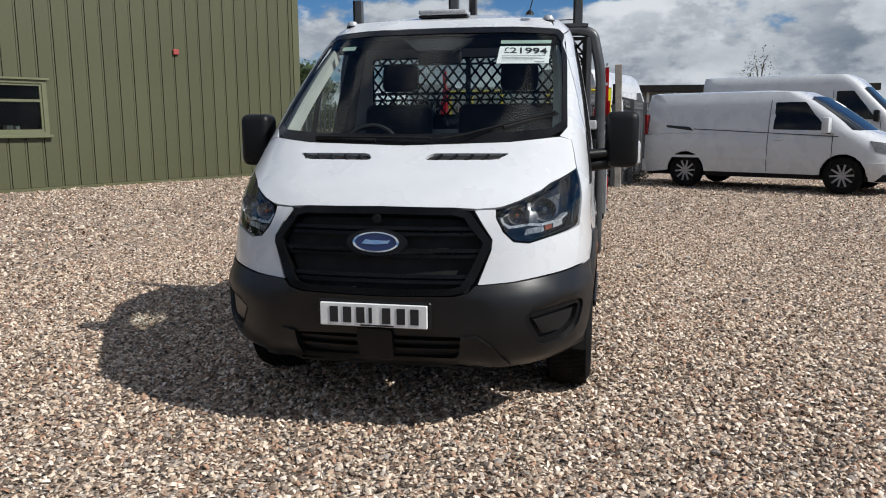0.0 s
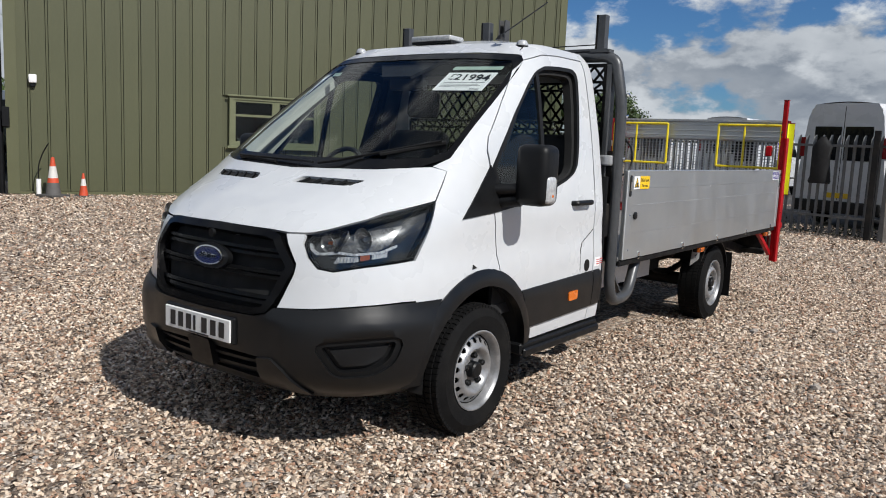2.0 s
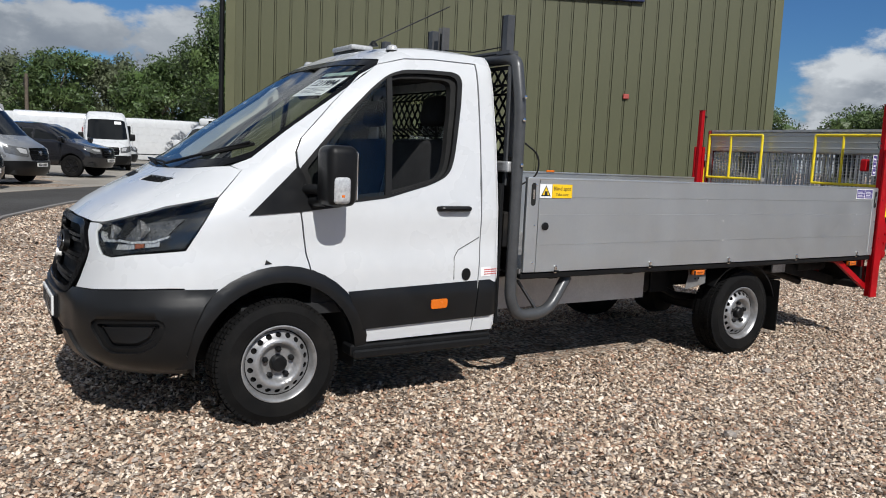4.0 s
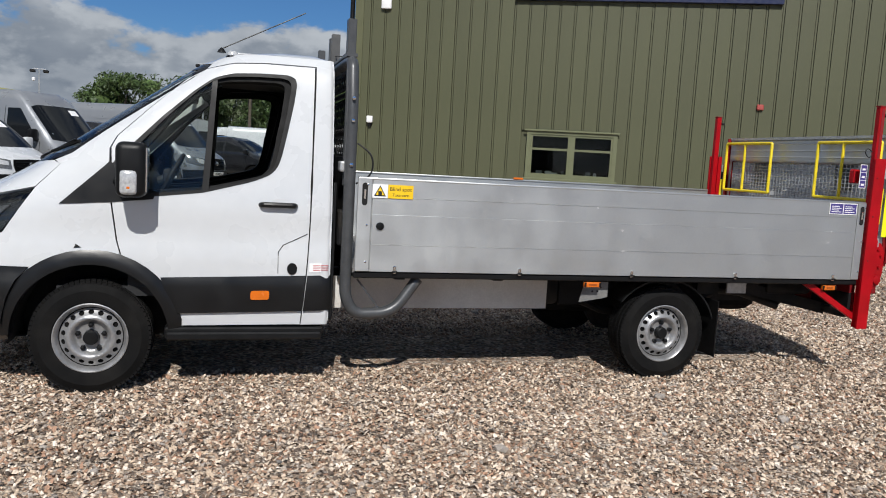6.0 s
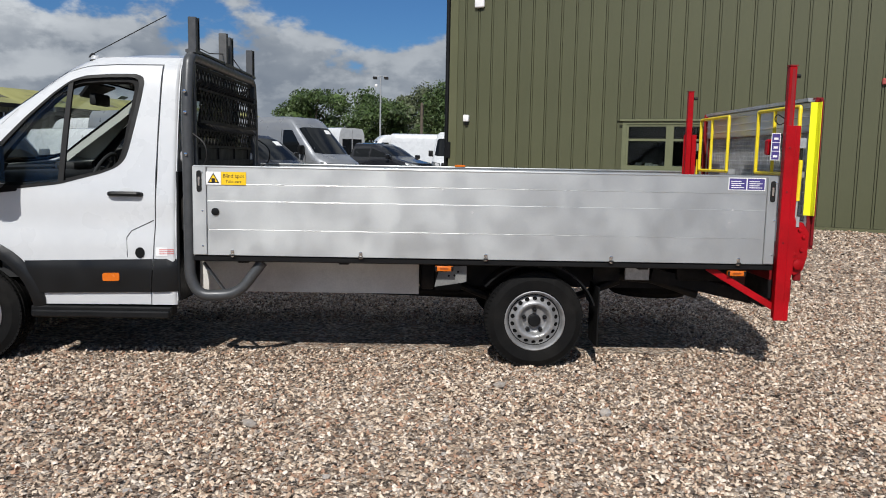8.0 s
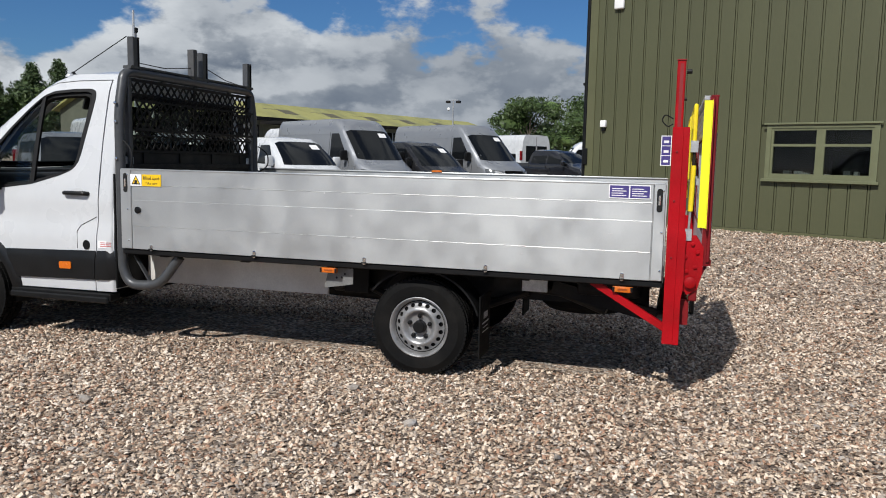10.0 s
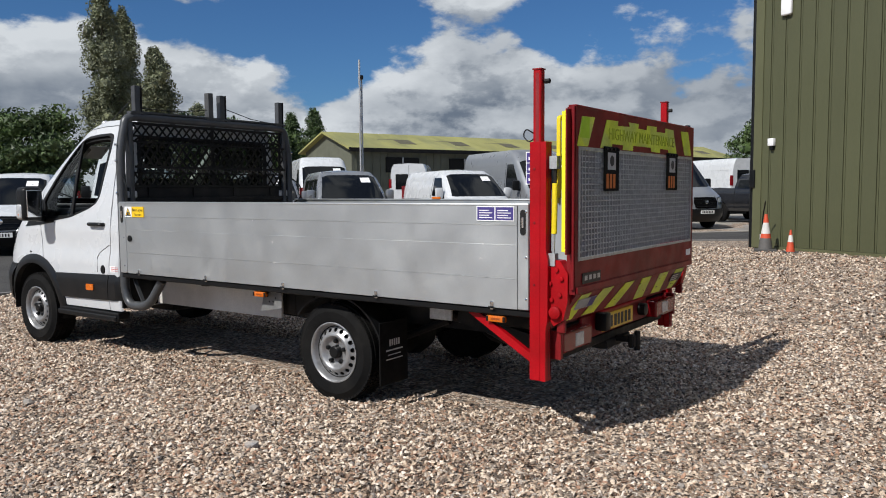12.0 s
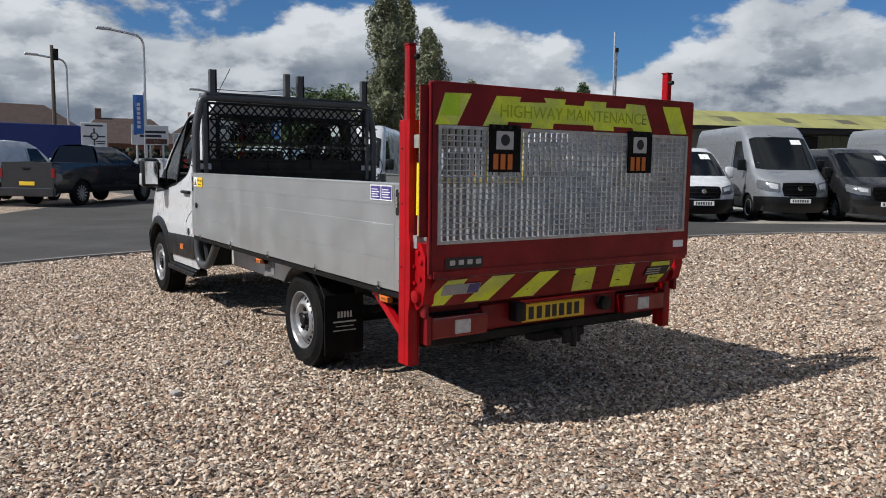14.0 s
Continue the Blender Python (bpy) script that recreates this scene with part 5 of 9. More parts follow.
def build_bed():
    part("bed_floor", boxes((-1.02, 1.02, BED0, BED1, 0.775, 0.815)), mat("grey_bed_floor", (0.16, 0.155, 0.15), 0.7, var=0.2), truck, "grey load floor")
    for s in (1, -1):
        part("bed_rail", boxes((s * 0.985, s * 1.040, BED0, BED1, 0.752, 0.79), bevel=0.006), RAIL_BLACK, truck, "black bed edge rail")
        # side board of four extruded planks with end caps
        side = part("side_board", boxes((s * 1.022, s * 1.040, BED0 + 0.01, BED1 - 0.012, 0.797, 1.395)), ALU, truck, "aluminium drop side made of four planks")
        zs = (0.797, 0.975, 1.17, 1.285, 1.398)
        for k, (z0, z1) in enumerate(zip(zs, zs[1:])):
            part("plank", box(bmesh.new(), s * 1.040, s * (1.052 + 0.0015 * (k % 2)), BED0 + 0.105, BED1 - 0.085, z0, z1, 0.0006), ALU, side)
            part("bead", tube(bmesh.new(), [(s * 1.0530, BED0 + 0.107, z1 - 0.002), (s * 1.0530, BED1 - 0.087, z1 - 0.002)], 0.0015, 8), ALU, side, "", True)
        part("top_edge", box(bmesh.new(), s * 1.012, s * 1.056, BED0 + 0.01, BED1 - 0.012, 1.392, 1.408, 0.006, 2), ALU, side, "", True)
        for y0, y1 in ((BED0 + 0.005, BED0 + 0.10), (BED1 - 0.08, BED1 - 0.008)):
            capp = part("end_cap", box(bmesh.new(), s * 1.041, s * 1.056, y0, y1, 0.797, 1.402, 0.004), ALU, side, "plain aluminium end cap")
            yc = (y0 + y1) / 2
            slot = [(yc + 0.018 * math.cos(a), 1.30 + (0.055 if math.sin(a) > 0 else -0.055) + 0.018 * math.sin(a)) for a in (2 * math.pi * k / 20 for k in range(20))]
            part("latch_slot", flat(slot, lambda u, v, d: Vector((s * (1.0585 + d * 0.5), u, v)), 0.006), SEAM, capp, "black latch slot")
            part("latch_lever", boxes((s * 1.057, s * 1.064, yc - 0.007, yc + 0.007, 1.27, 1.33), bevel=0.002), CHROME, capp)
            for z in (0.86, 1.10, 1.36):
                part("rivet", lathe(bmesh.new(), [(0.0, 0.008), (s * 0.004, 0.006), (s * 0.005, 0.001)], "x", 8, (s * 1.056, yc + 0.02, z)), CHROME, capp)
        for y in (1.846, 2.724, 3.585, 4.452, 5.337):
            part("hinge", box(bmesh.new(), s * 1.04, s * 1.062, y - 0.012, y + 0.012, 0.785, 0.835, 0.004), CHROME, side, "small bright hinge")
            part("hinge_pin", tube(bmesh.new(), [(s * 1.066, y - 0.016, 0.80), (s * 1.066, y + 0.016, 0.80)], 0.006, 8), BLACK_PLASTIC, side)
        part("rope_stop", lathe(bmesh.new(), [(0.0, 0.026), (s * 0.010, 0.026), (s * 0.012, 0.016), (s * 0.013, 0.001)], "x", 16, (s * 1.0535, 1.735, 1.095)), BLACK_PLASTIC, side, "round black grommet", True)
        rng = random.Random(11)
        for k in range(7):
            y, z, q = rng.uniform(1.9, 5.4), rng.uniform(0.83, 1.35), rng.uniform(0.006, 0.013)
            pts = [(y + q * math.cos(a) * rng.uniform(0.5, 1.6), z + q * math.sin(a) * rng.uniform(0.4, 0.9)) for a in (2 * math.pi * j / 7 for j in range(7))]
            part("scuff", flat(pts, lambda u, v, d: Vector((s * (1.0545 + d), u, v)), 0.0006), mat("bright_scuff", (0.62, 0.62, 0.62), 0.5, 0.5, var=0.2), side)
    part("side_reflector", box(bmesh.new(), -1.014, -1.004, 3.42, 3.52, 1.405, 1.425, 0.003), AMBER, truck, "small amber reflector on the far board")
    # stickers on the nearside board
    def sticker(name, y0, y1, z0, z1, material, label):
        return part(name, boxes((1.0565, 1.0585, y0, y1, z0, z1)), material, truck, label)
    w = sticker("warning_sticker", 1.675, 1.775, 1.278, 1.366, PAPER, "white warning triangle sticker")
    for nm, mt, k, d in (("triangle", INK, 1.0, 0.0), ("triangle_fill", WARN, 0.72, 0.0006)):
        tri = [(1.725 + k * a, 1.317 + k * b) for a, b in ((-0.040, -0.028), (0.040, -0.028), (0.0, 0.042))]
        part(nm, flat(tri, lambda u, v, e, d=d: Vector((1.0592 + d + e, u, v)), 0.0006), mt, w)
    part("pictogram", boxes((1.0600, 1.0606, 1.713, 1.737, 1.295, 1.322), bevel=0.0002), INK, w)
    b = sticker("blind_spot_sticker", 1.778, 1.945, 1.278, 1.366, WARN, "yellow blind spot sticker")
    lettering("lettering", "Blind spot", 0.036, INK, b, Matrix.Translation((1.0592, 1.861, 1.338)) @ pose(0, 0, 0, 90, 0, 90), "", 0.0004)
    lettering("lettering", "Take care", 0.027, INK, b, Matrix.Translation((1.0592, 1.861, 1.300)) @ pose(0, 0, 0, 90, 0, 90), "", 0.0004)
    v = sticker("violet_sticker", 5.235, 5.49, 1.305, 1.392, PAPER, "violet and white load notice")
    for y0, y1 in ((5.241, 5.358), (5.366, 5.484)):
        f = part("sticker_field", boxes((1.0587, 1.0593, y0, y1, 1.311, 1.386)), PURPLE, v)
        for k in range(4):
            part("text_bar", boxes((1.0594, 1.0597, y0 + 0.012, y1 - 0.015 - 0.02 * (k % 2), 1.322 + 0.014 * k, 1.327 + 0.014 * k)), PAPER, f)
    # ladder chassis, white side panels, underrun and marker lamps
    for s in (1, -1):
        part("chassis_rail", boxes((s * 0.40, s * 0.48, 1.2, 5.5, 0.52, 0.735)), CHASSIS, truck, "black chassis rail")
        part("under_panel", boxes((s * 0.62, s * 0.64, 1.50, 3.12 if s > 0 else 3.0, 0.475, 0.70)), mat("grey_white_panel", (0.62, 0.61, 0.58), 0.5, var=0.12, second=(0.50, 0.48, 0.45), mix_scale=2), truck, "off-white panel under the bed")
        part("step_hanger", boxes((s * 0.58, s * 0.60, 3.24, 3.44, 0.50, 0.72), bevel=0.004), RAIL_BLACK, truck, "black hanger plate under the bed")
        part("fuel_tank", box(bmesh.new(), s * 0.50, s * 0.60, 3.13, 3.24, 0.50, 0.74, 0.03, 2), CHASSIS, truck, "", True)
        for y in (3.30, 5.345):
            mk = part("side_marker", box(bmesh.new(), s * 1.0, s * 1.03, y - 0.065, y + 0.065, 0.705, 0.745, 0.008, 2), AMBER, truck, "amber side marker lamp", True)
            for dy in (-0.057, 0.057):
                part("lens_end", box(bmesh.new(), s * 1.029, s * 1.0315, y + dy - 0.008, y + dy + 0.008, 0.709, 0.741, 0.001), BLACK_PLASTIC, mk)
            part("lens_bar", boxes((s * 1.0295, s * 1.0312, y - 0.030, y + 0.030, 0.719, 0.731)), mat("dark_amber_lens", (0.30, 0.06, 0.005), 0.4), mk, "darker reflector strip")
            part("marker_bracket", boxes((s * 0.94, s * 1.0, y - 0.02, y + 0.02, 0.70, 0.75)), CHASSIS, mk)
        plate = [(3.235, 0.585), (3.265, 0.70), (3.26, 0.735), (3.46, 0.735), (3.46, 0.625), (3.42, 0.615)]
        hang = part("lamp_plate", flat(plate, lambda u, v, d: Vector((s * (0.955 + d), u, v)), 0.004), mat("dull_grey_plate", (0.20, 0.20, 0.195), 0.55, 0.3, var=0.2, scale=14), truck, "dull grey lamp bracket plate under the bed")
        for y, z in ((3.335, 0.665), (3.375, 0.668), (3.40, 0.695)):
            part("plate_hole", lathe(bmesh.new(), [(0.0, 0.008), (s * 0.001, 0.008), (s * 0.0012, 0.001)], "x", 10, (s * 0.9592, y, z)), SEAM, hang)
        for y in (1.9, 2.6, 3.3, 4.0, 4.7, 5.4):
            part("cross_bearer", boxes((s * 0.0, s * 0.98, y - 0.035, y + 0.035, 0.735, 0.774)), CHASSIS, truck)
        # mudguard and mudflap
        arc = [(3.954 - 0.435 * math.cos(radians(a)), 0.347 + 0.40 * math.sin(radians(a))) for a in range(36, 172, 8)]
        bm = bmesh.new()
        lo = [[bm.verts.new((s * x, 3.954 + (y - 3.954) * k, 0.347 + (z - 0.347) * k)) for y, z in arc] for x, k in ((0.68, 1.0), (0.93, 1.0), (0.93, 1.03), (0.68, 1.03))]
        for a in range(4):
            for i in range(len(arc) - 1):
                bm.faces.new((lo[a][i], lo[a][i + 1], lo[(a + 1) % 4][i + 1], lo[(a + 1) % 4][i]))
        bmesh.ops.recalc_face_normals(bm, faces=bm.faces)
        part("mudguard", bm, BLACK_PLASTIC, truck, "black plastic mudguard", True)
        flap = part("mudflap", boxes((s * 0.66, s * 0.965, 4.395, 4.405, 0.165, 0.60), bevel=0.003), RUBBER, truck, "black rubber mudflap with white print")
        for x0, x1, z0, z1 in ((0.75, 0.87, 0.43, 0.475), (0.72, 0.90, 0.395, 0.412), (0.74, 0.88, 0.365, 0.378), (0.72, 0.90, 0.335, 0.348)):
            if z1 < 0.45:
                part("text_bar", boxes((s * x0, s * x1, 4.406, 4.4065, z0, z1 - 0.006)), mat("worn_white_print", (0.5, 0.5, 0.5), 0.7), flap)
            else:
                for j in range(5):
                    xx = x0 + (x1 - x0) * (j + 0.5) / 5
                    part("text_bar", boxes((s * (xx - 0.008), s * (xx + 0.008), 4.406, 4.4065, z0, z1)), mat("worn_white_print", (0.5, 0.5, 0.5), 0.7), flap)
        part("hanger_bracket", boxes((s * 0.70, s * 0.72, 4.64, 4.82, 0.62, 0.72), bevel=0.004), GALV, truck, "grey bracket under the bed")
        part("hanger_bracket", boxes((s * 0.60, s * 0.64, 4.42, 4.62, 0.60, 0.73)), CHASSIS, truck)
        part("leaf_spring", tube(bmesh.new(), [(s * 0.50, 3.35, 0.56), (s * 0.50, 3.65, 0.44), (s * 0.50, 3.954, 0.40), (s * 0.50, 4.3, 0.44), (s * 0.50, 4.65, 0.58)], 0.03, 8), CHASSIS, truck, "", True)
    part("rear_axle", tube(bmesh.new(), [(-0.75, 3.954, 0.345), (0.75, 3.954, 0.345)], 0.06, 12), CHASSIS, truck, "", True)
    part("differential", lathe(bmesh.new(), [(-0.14, 0.05), (-0.12, 0.14), (0.0, 0.17), (0.12, 0.14), (0.14, 0.05)], "x", 16, (0, 3.954, 0.345)), CHASSIS, truck, "", True)
    part("prop_shaft", tube(bmesh.new(), [(0, 0.9, 0.45), (0, 3.85, 0.37)], 0.045, 10), CHASSIS, truck, "", True)
    part("exhaust_box", box(bmesh.new(), -0.72, -0.50, 1.9, 2.7, 0.42, 0.62, 0.06, 3), CHASSIS, truck, "", True)
    part("gearbox", box(bmesh.new(), -0.35, 0.35, -0.3, 1.3, 0.33, 0.62, 0.06, 2), CHASSIS, truck, "", True)
    part("front_axle_beam", tube(bmesh.new(), [(-0.8, 0.0, 0.33), (0.8, 0.0, 0.33)], 0.05, 10), CHASSIS, truck, "", True)
    part("spare_wheel", lathe(bmesh.new(), [(-0.10, 0.18), (-0.11, 0.30), (-0.07, 0.345), (0.07, 0.345), (0.11, 0.30), (0.10, 0.18)], "z", 28, (0.0, 5.02, 0.52)), RUBBER, truck, "spare wheel slung under the bed", True)
    part("lift_pump_box", box(bmesh.new(), 0.45, 0.72, 5.02, 5.45, 0.615, 0.73, 0.03, 2), CHASSIS, truck, "", True)
    part("tail_pipe", tube(bmesh.new(), [(0.52, 4.55, 0.63), (0.54, 4.9, 0.60), (0.60, 5.22, 0.50)], 0.034, 12), CHASSIS, truck, "black exhaust tail pipe", True)
    part("lift_arm", bar(bmesh.new(), (0.66, 4.85, 0.66), (0.70, 5.60, 0.50), 0.05, 0.09), CHASSIS, truck, "black lift arm under the bed")


build_bed()


# ---- headboard frame behind the cab ----
def build_headboard():
    y = 1.535
    for s in (1, -1):
        path = curve([(s * 0.96, 2.03, 0.74), (s * 0.985, 1.86, 0.51), (s * 0.99, 1.60, 0.505), (s * 0.99, y, 0.62), (s * 0.99, y, 1.85), (s * 0.93, y, 2.12), (s * 0.86, y, 2.15), (0, y, 2.15)], 0.11, 6)
        fr = part("headboard_tube", tube(bmesh.new(), path, 0.038, 14), GREY_TUBE, truck, "grey steel headboard tube", True)
        part("foot_plate", box(bmesh.new(), s * 0.965, s * 1.01, 1.66, 1.82, 0.482, 0.53, 0.008), GREY_TUBE, fr)
        part("foot_brace", bar(bmesh.new(), (s * 0.95, 1.62, 0.73), (s * 0.97, 1.78, 0.52), 0.03, 0.012), GREY_TUBE, fr)
        part("side_plate", boxes((s * 0.88, s * 0.92, y - 0.035, y + 0.035, 1.34, 2.10), bevel=0.006), GREY_TUBE, fr)
        for z in (1.90, 1.76, 1.48):
            part("tube_bolt", lathe(bmesh.new(), [(0.0, 0.012), (s * 0.014, 0.012), (s * 0.016, 0.001)], "x", 6, (s * 1.026, y, z)), CHROME, fr)
        part("cable", tube(bmesh.new(), curve([(s * 1.0, y + 0.04, 1.62), (s * 1.03, y + 0.14, 1.55), (s * 1.03, y + 0.14, 1.42), (s * 1.0, y + 0.04, 1.36)], 0.06), 0.006, 6), SEAL, fr, "thin black cable", True)
        part("chain_box", box(bmesh.new(), s * 0.80, s * 0.97, 1.475, 1.52, 0.95, 1.18, 0.01), CHASSIS, fr)
        part("lead_connector", box(bmesh.new(), s * 0.84, s * 0.97, 1.475, 1.545, 1.43, 1.50, 0.012, 2), GALV, fr)
    for x, w in ((0.82, 0.056), (-0.86, 0.056), (0.035, 0.055), (-0.105, 0.06)):
        pst = part("headboard_post", boxes((x - w / 2, x + w / 2, y - 0.028, y + 0.028, 2.16, 2.42), bevel=0.004) if x != 0.035 else boxes((x - w / 2, x + w / 2, y + 0.02, y + 0.03, 2.13, 2.43), (x - w / 2, x - w / 2 + 0.008, y - 0.03, y + 0.02, 2.13, 2.43), (x + w / 2 - 0.008, x + w / 2, y - 0.03, y + 0.02, 2.13, 2.43)), GREY_TUBE if x != 0.035 else mat("dull_zinc_channel", (0.10, 0.10, 0.10), 0.5, 0.4, var=0.2), truck, "upright steel post on the headboard")
        if abs(x) > 0.3 or x < 0:
            part("post_lip", boxes((x - w / 2 - 0.012, x - w / 2, y - 0.028, y + 0.033, 2.16, 2.42)), CHASSIS, pst)
        part("post_foot", boxes((x - 0.07, x + 0.07, y - 0.035, y + 0.035, 2.175, 2.195)), GREY_TUBE, pst)
    for a, b in (((0.80, 2.23), (0.06, 2.27)), ((-0.14, 2.30), (-0.83, 2.19))):
        part("tie_wire", tube(bmesh.new(), [(a[0], y, a[1]), ((a[0] + b[0]) / 2, y, (a[1] + b[1]) / 2 - 0.025), (b[0], y, b[1])], 0.004, 5), SEAL, truck)
    part("cross_angle", boxes((-0.87, 0.87, y - 0.03, y + 0.03, 2.185, 2.20)), GREY_TUBE, truck)
    # folded diamond mesh in three bands between flat rails
    bands = ((1.985, 2.085, 0.0, 0.0), (1.93, 1.985, 0.0, 0.05), (1.715, 1.93, 0.05, 0.05), (1.66, 1.715, 0.05, 0.0), (1.545, 1.66, 0.0, 0.0))
    bm = bmesh.new()
    for z0, z1, f0, f1 in bands:
        rows = max(1, round((z1 - z0) / 0.055))
        cell = 0.086
        for i in range(-1, 21):
            for k in range(rows):
                za, zb = z0 + (z1 - z0) * k / rows, z0 + (z1 - z0) * (k + 1) / rows
                fa, fb = f0 + (f1 - f0) * k / rows, f0 + (f1 - f0) * (k + 1) / rows
                for d in (1, -1):
                    xa = -0.86 + cell * (i + (0.5 if k % 2 else 0))
                    xb = xa + d * cell / 2
                    if -0.875 <= min(xa, xb) and max(xa, xb) <= 0.875:
                        bar(bm, (xa, y + fa, za), (xb, y + fb, zb), 0.016, 0.006, (0, 1, 0))
    mesh = part("mesh_guard", bm, CHASSIS, truck, "black folded diamond mesh guard")
    for z0, z1, f in ((2.08, 2.105, 0.0), (1.975, 1.992, 0.0), (1.70, 1.722, 0.05), (1.925, 1.940, 0.05), (1.53, 1.55, 0.0), (1.652, 1.668, 0.0)):
        part("mesh_rail", boxes((-0.88, 0.88, y + f - 0.006, y + f + 0.008, z0, z1)), CHASSIS, mesh)
    for x in (-0.87, 0.0, 0.87):
        part("mesh_stile", boxes((x - 0.018, x + 0.018, y - 0.012, y - 0.007, 1.53, 2.10)), CHASSIS, mesh)
    lowp = part("headboard_panel", boxes((-0.97, 0.97, y - 0.02, y + 0.0, 0.80, 1.53), bevel=0.004), CHASSIS, truck, "black steel headboard panel")
    part("panel_rail", boxes((-0.95, 0.95, y + 0.001, y + 0.02, 1.40, 1.44), bevel=0.003), CHASSIS, lowp)
    for x in (-0.72, -0.24, 0.24, 0.72):
        part("panel_rib", boxes((x - 0.01, x + 0.01, y + 0.001, y + 0.014, 1.445, 1.53)), CHASSIS, lowp)
    for x in (-0.55, 0.0, 0.45):
        part("top_tab", boxes((x - 0.02, x + 0.02, y - 0.01, y + 0.01, 2.10, 2.125)), GREY_TUBE, mesh)


build_headboard()


# ---- tail lift ----
def build_tail_lift():
    for s in (1, -1):
        col = part("lift_column", boxes((s * 1.008, s * 1.055, 5.608, 5.658, 0.41, 2.148), bevel=0.005), RED, truck, "red steel lift column")
        # Flush groove drawn as a strip of darker red for its shade.
        part("column_groove", boxes((s * 1.052, s * 1.0565, 5.625, 5.645, 0.42, 2.13)), mat("shaded_red_groove", (0.22, 0.008, 0.01), 0.5), col)
        part("slide_channel", flat([(5.660, 0.405), (5.70, 0.405), (5.70, 0.70), (5.712, 0.76), (5.712, 1.10), (5.70, 1.14), (5.70, 1.75), (5.660, 1.75)], lambda u, v, d: Vector((s * (1.075 + d), u, v)), 0.07), RED, col, "red sliding channel")
        part("channel_lip", boxes((s * 1.057, s * 1.078, 5.60, 5.666, 0.405, 1.75), bevel=0.003), RED, col)
        # Two thin dark strips paint the shade of the channel's folds.
        part("channel_gap", boxes((s * 1.034, s * 1.041, 5.7005, 5.7025, 0.42, 1.735)), mat("shaded_red_groove", (0.22, 0.008, 0.01), 0.5), col)
        part("channel_gap", boxes((s * 1.012, s * 1.016, 5.7005, 5.7025, 0.42, 1.735)), SEAM, col)
        part("column_cap", boxes((s * 1.005, s * 1.058, 5.605, 5.661, 2.148, 2.156)), DARK_RED, col)
        part("column_bolt", lathe(bmesh.new(), [(0, 0.014), (0.03, 0.014), (0.032, 0.001)], "y", 8, (s * 1.02, 5.665, 2.085)), CHASSIS, col)
        for x, yy, z in ((1.078, 5.63, 0.95), (1.078, 5.63, 1.3), (1.078, 5.63, 1.6)):
            part("column_bolt", lathe(bmesh.new(), [(0, 0.008), (s * 0.004, 0.007), (s * 0.005, 0.001)], "x", 8, (s * x, yy, z)), DARK_RED, col)
        # hinge bracket with bolts
        br = part("hinge_bracket", flat([(5.675, 0.80), (5.735, 0.72), (5.795, 0.76), (5.820, 0.86), (5.820, 1.02), (5.775, 1.09), (5.675, 1.10)], lambda u, v, d: Vector((s * (1.045 + d), u, v)), 0.07), RED, truck, "red hinge bracket with bolts")
        for yy, z in ((5.705, 1.05), (5.755, 1.04), (5.785, 0.99), (5.715, 0.96), (5.775, 0.90), (5.725, 0.87), (5.765, 0.81)):
            part("bracket_bolt", lathe(bmesh.new(), [(0, 0.013), (s * 0.012, 0.013), (s * 0.013, 0.001)], "x", 6, (s * 1.045, yy, z)), RED, br)
        part("hinge_pin", lathe(bmesh.new(), [(0, 0.035), (s * 0.025, 0.035), (s * 0.03, 0.02), (s * 0.031, 0.001)], "x", 16, (s * 1.045, 5.750, 0.80)), RED, br, "", True)
        part("hinge_finger", boxes((s * 1.0, s * 1.03, 5.745, 5.795, 0.68, 0.80), bevel=0.006), DARK_RED, br)
        ram = part("lift_ram", tube(bmesh.new(), [(s * 1.03, 5.729, 1.24), (s * 1.03, 5.734, 1.52)], 0.016, 10), YELLOW, truck, "yellow gas strut", True)
        part("ram_rod", tube(bmesh.new(), [(s * 1.03, 5.725, 1.10), (s * 1.03, 5.729, 1.24)], 0.008, 8), GALV, ram, "", True)
        part("ram_rod", tube(bmesh.new(), [(s * 1.03, 5.734, 1.52), (s * 1.03, 5.735, 1.61)], 0.010, 8), CHASSIS, ram, "", True)
        part("ram_end", boxes((s * 1.008, s * 1.052, 5.710, 5.755, 1.60, 1.67)), GALV, ram)
        part("ram_end", boxes((s * 1.008, s * 1.052, 5.705, 5.745, 1.06, 1.13)), GALV, ram)
        part("diagonal_brace", bar(bmesh.new(), (s * 0.98, 5.15, 0.76), (s * 1.0, 5.62, 0.49), 0.035, 0.045), RED, truck, "red diagonal brace")
        if s > 0:
            part("side_flange", boxes((1.030, 1.092, 5.826, 5.834, 1.13, 1.92)), DARK_RED, truck, "dark red side flange")
            part("edge_strip", boxes((1.0345, 1.090, 5.8217, 5.8257, 1.14, 1.912), (1.031, 1.034, 5.776, 5.825, 1.14, 1.912)), mat("bright_yellow_film", (0.78, 0.80, 0.02), 0.45, var=0.05), truck, "bright yellow edge strip on the platform")
        lamp = part("rear_lamp", box(bmesh.new(), s * 0.565, s * 0.955, 5.66, 5.755, 0.545, 0.665, 0.012, 2), RED_LENS, truck, "red rear lamp cluster with clear centre")
        part("lamp_clear", box(bmesh.new(), s * 0.69, s * 0.80, 5.748, 5.760, 0.565, 0.645, 0.004), CLEAR_LENS, lamp, "clear reversing lens")
        part("lamp_housing", boxes((s * 0.55, s * 0.97, 5.60, 5.665, 0.535, 0.68), bevel=0.01), CHASSIS, lamp)
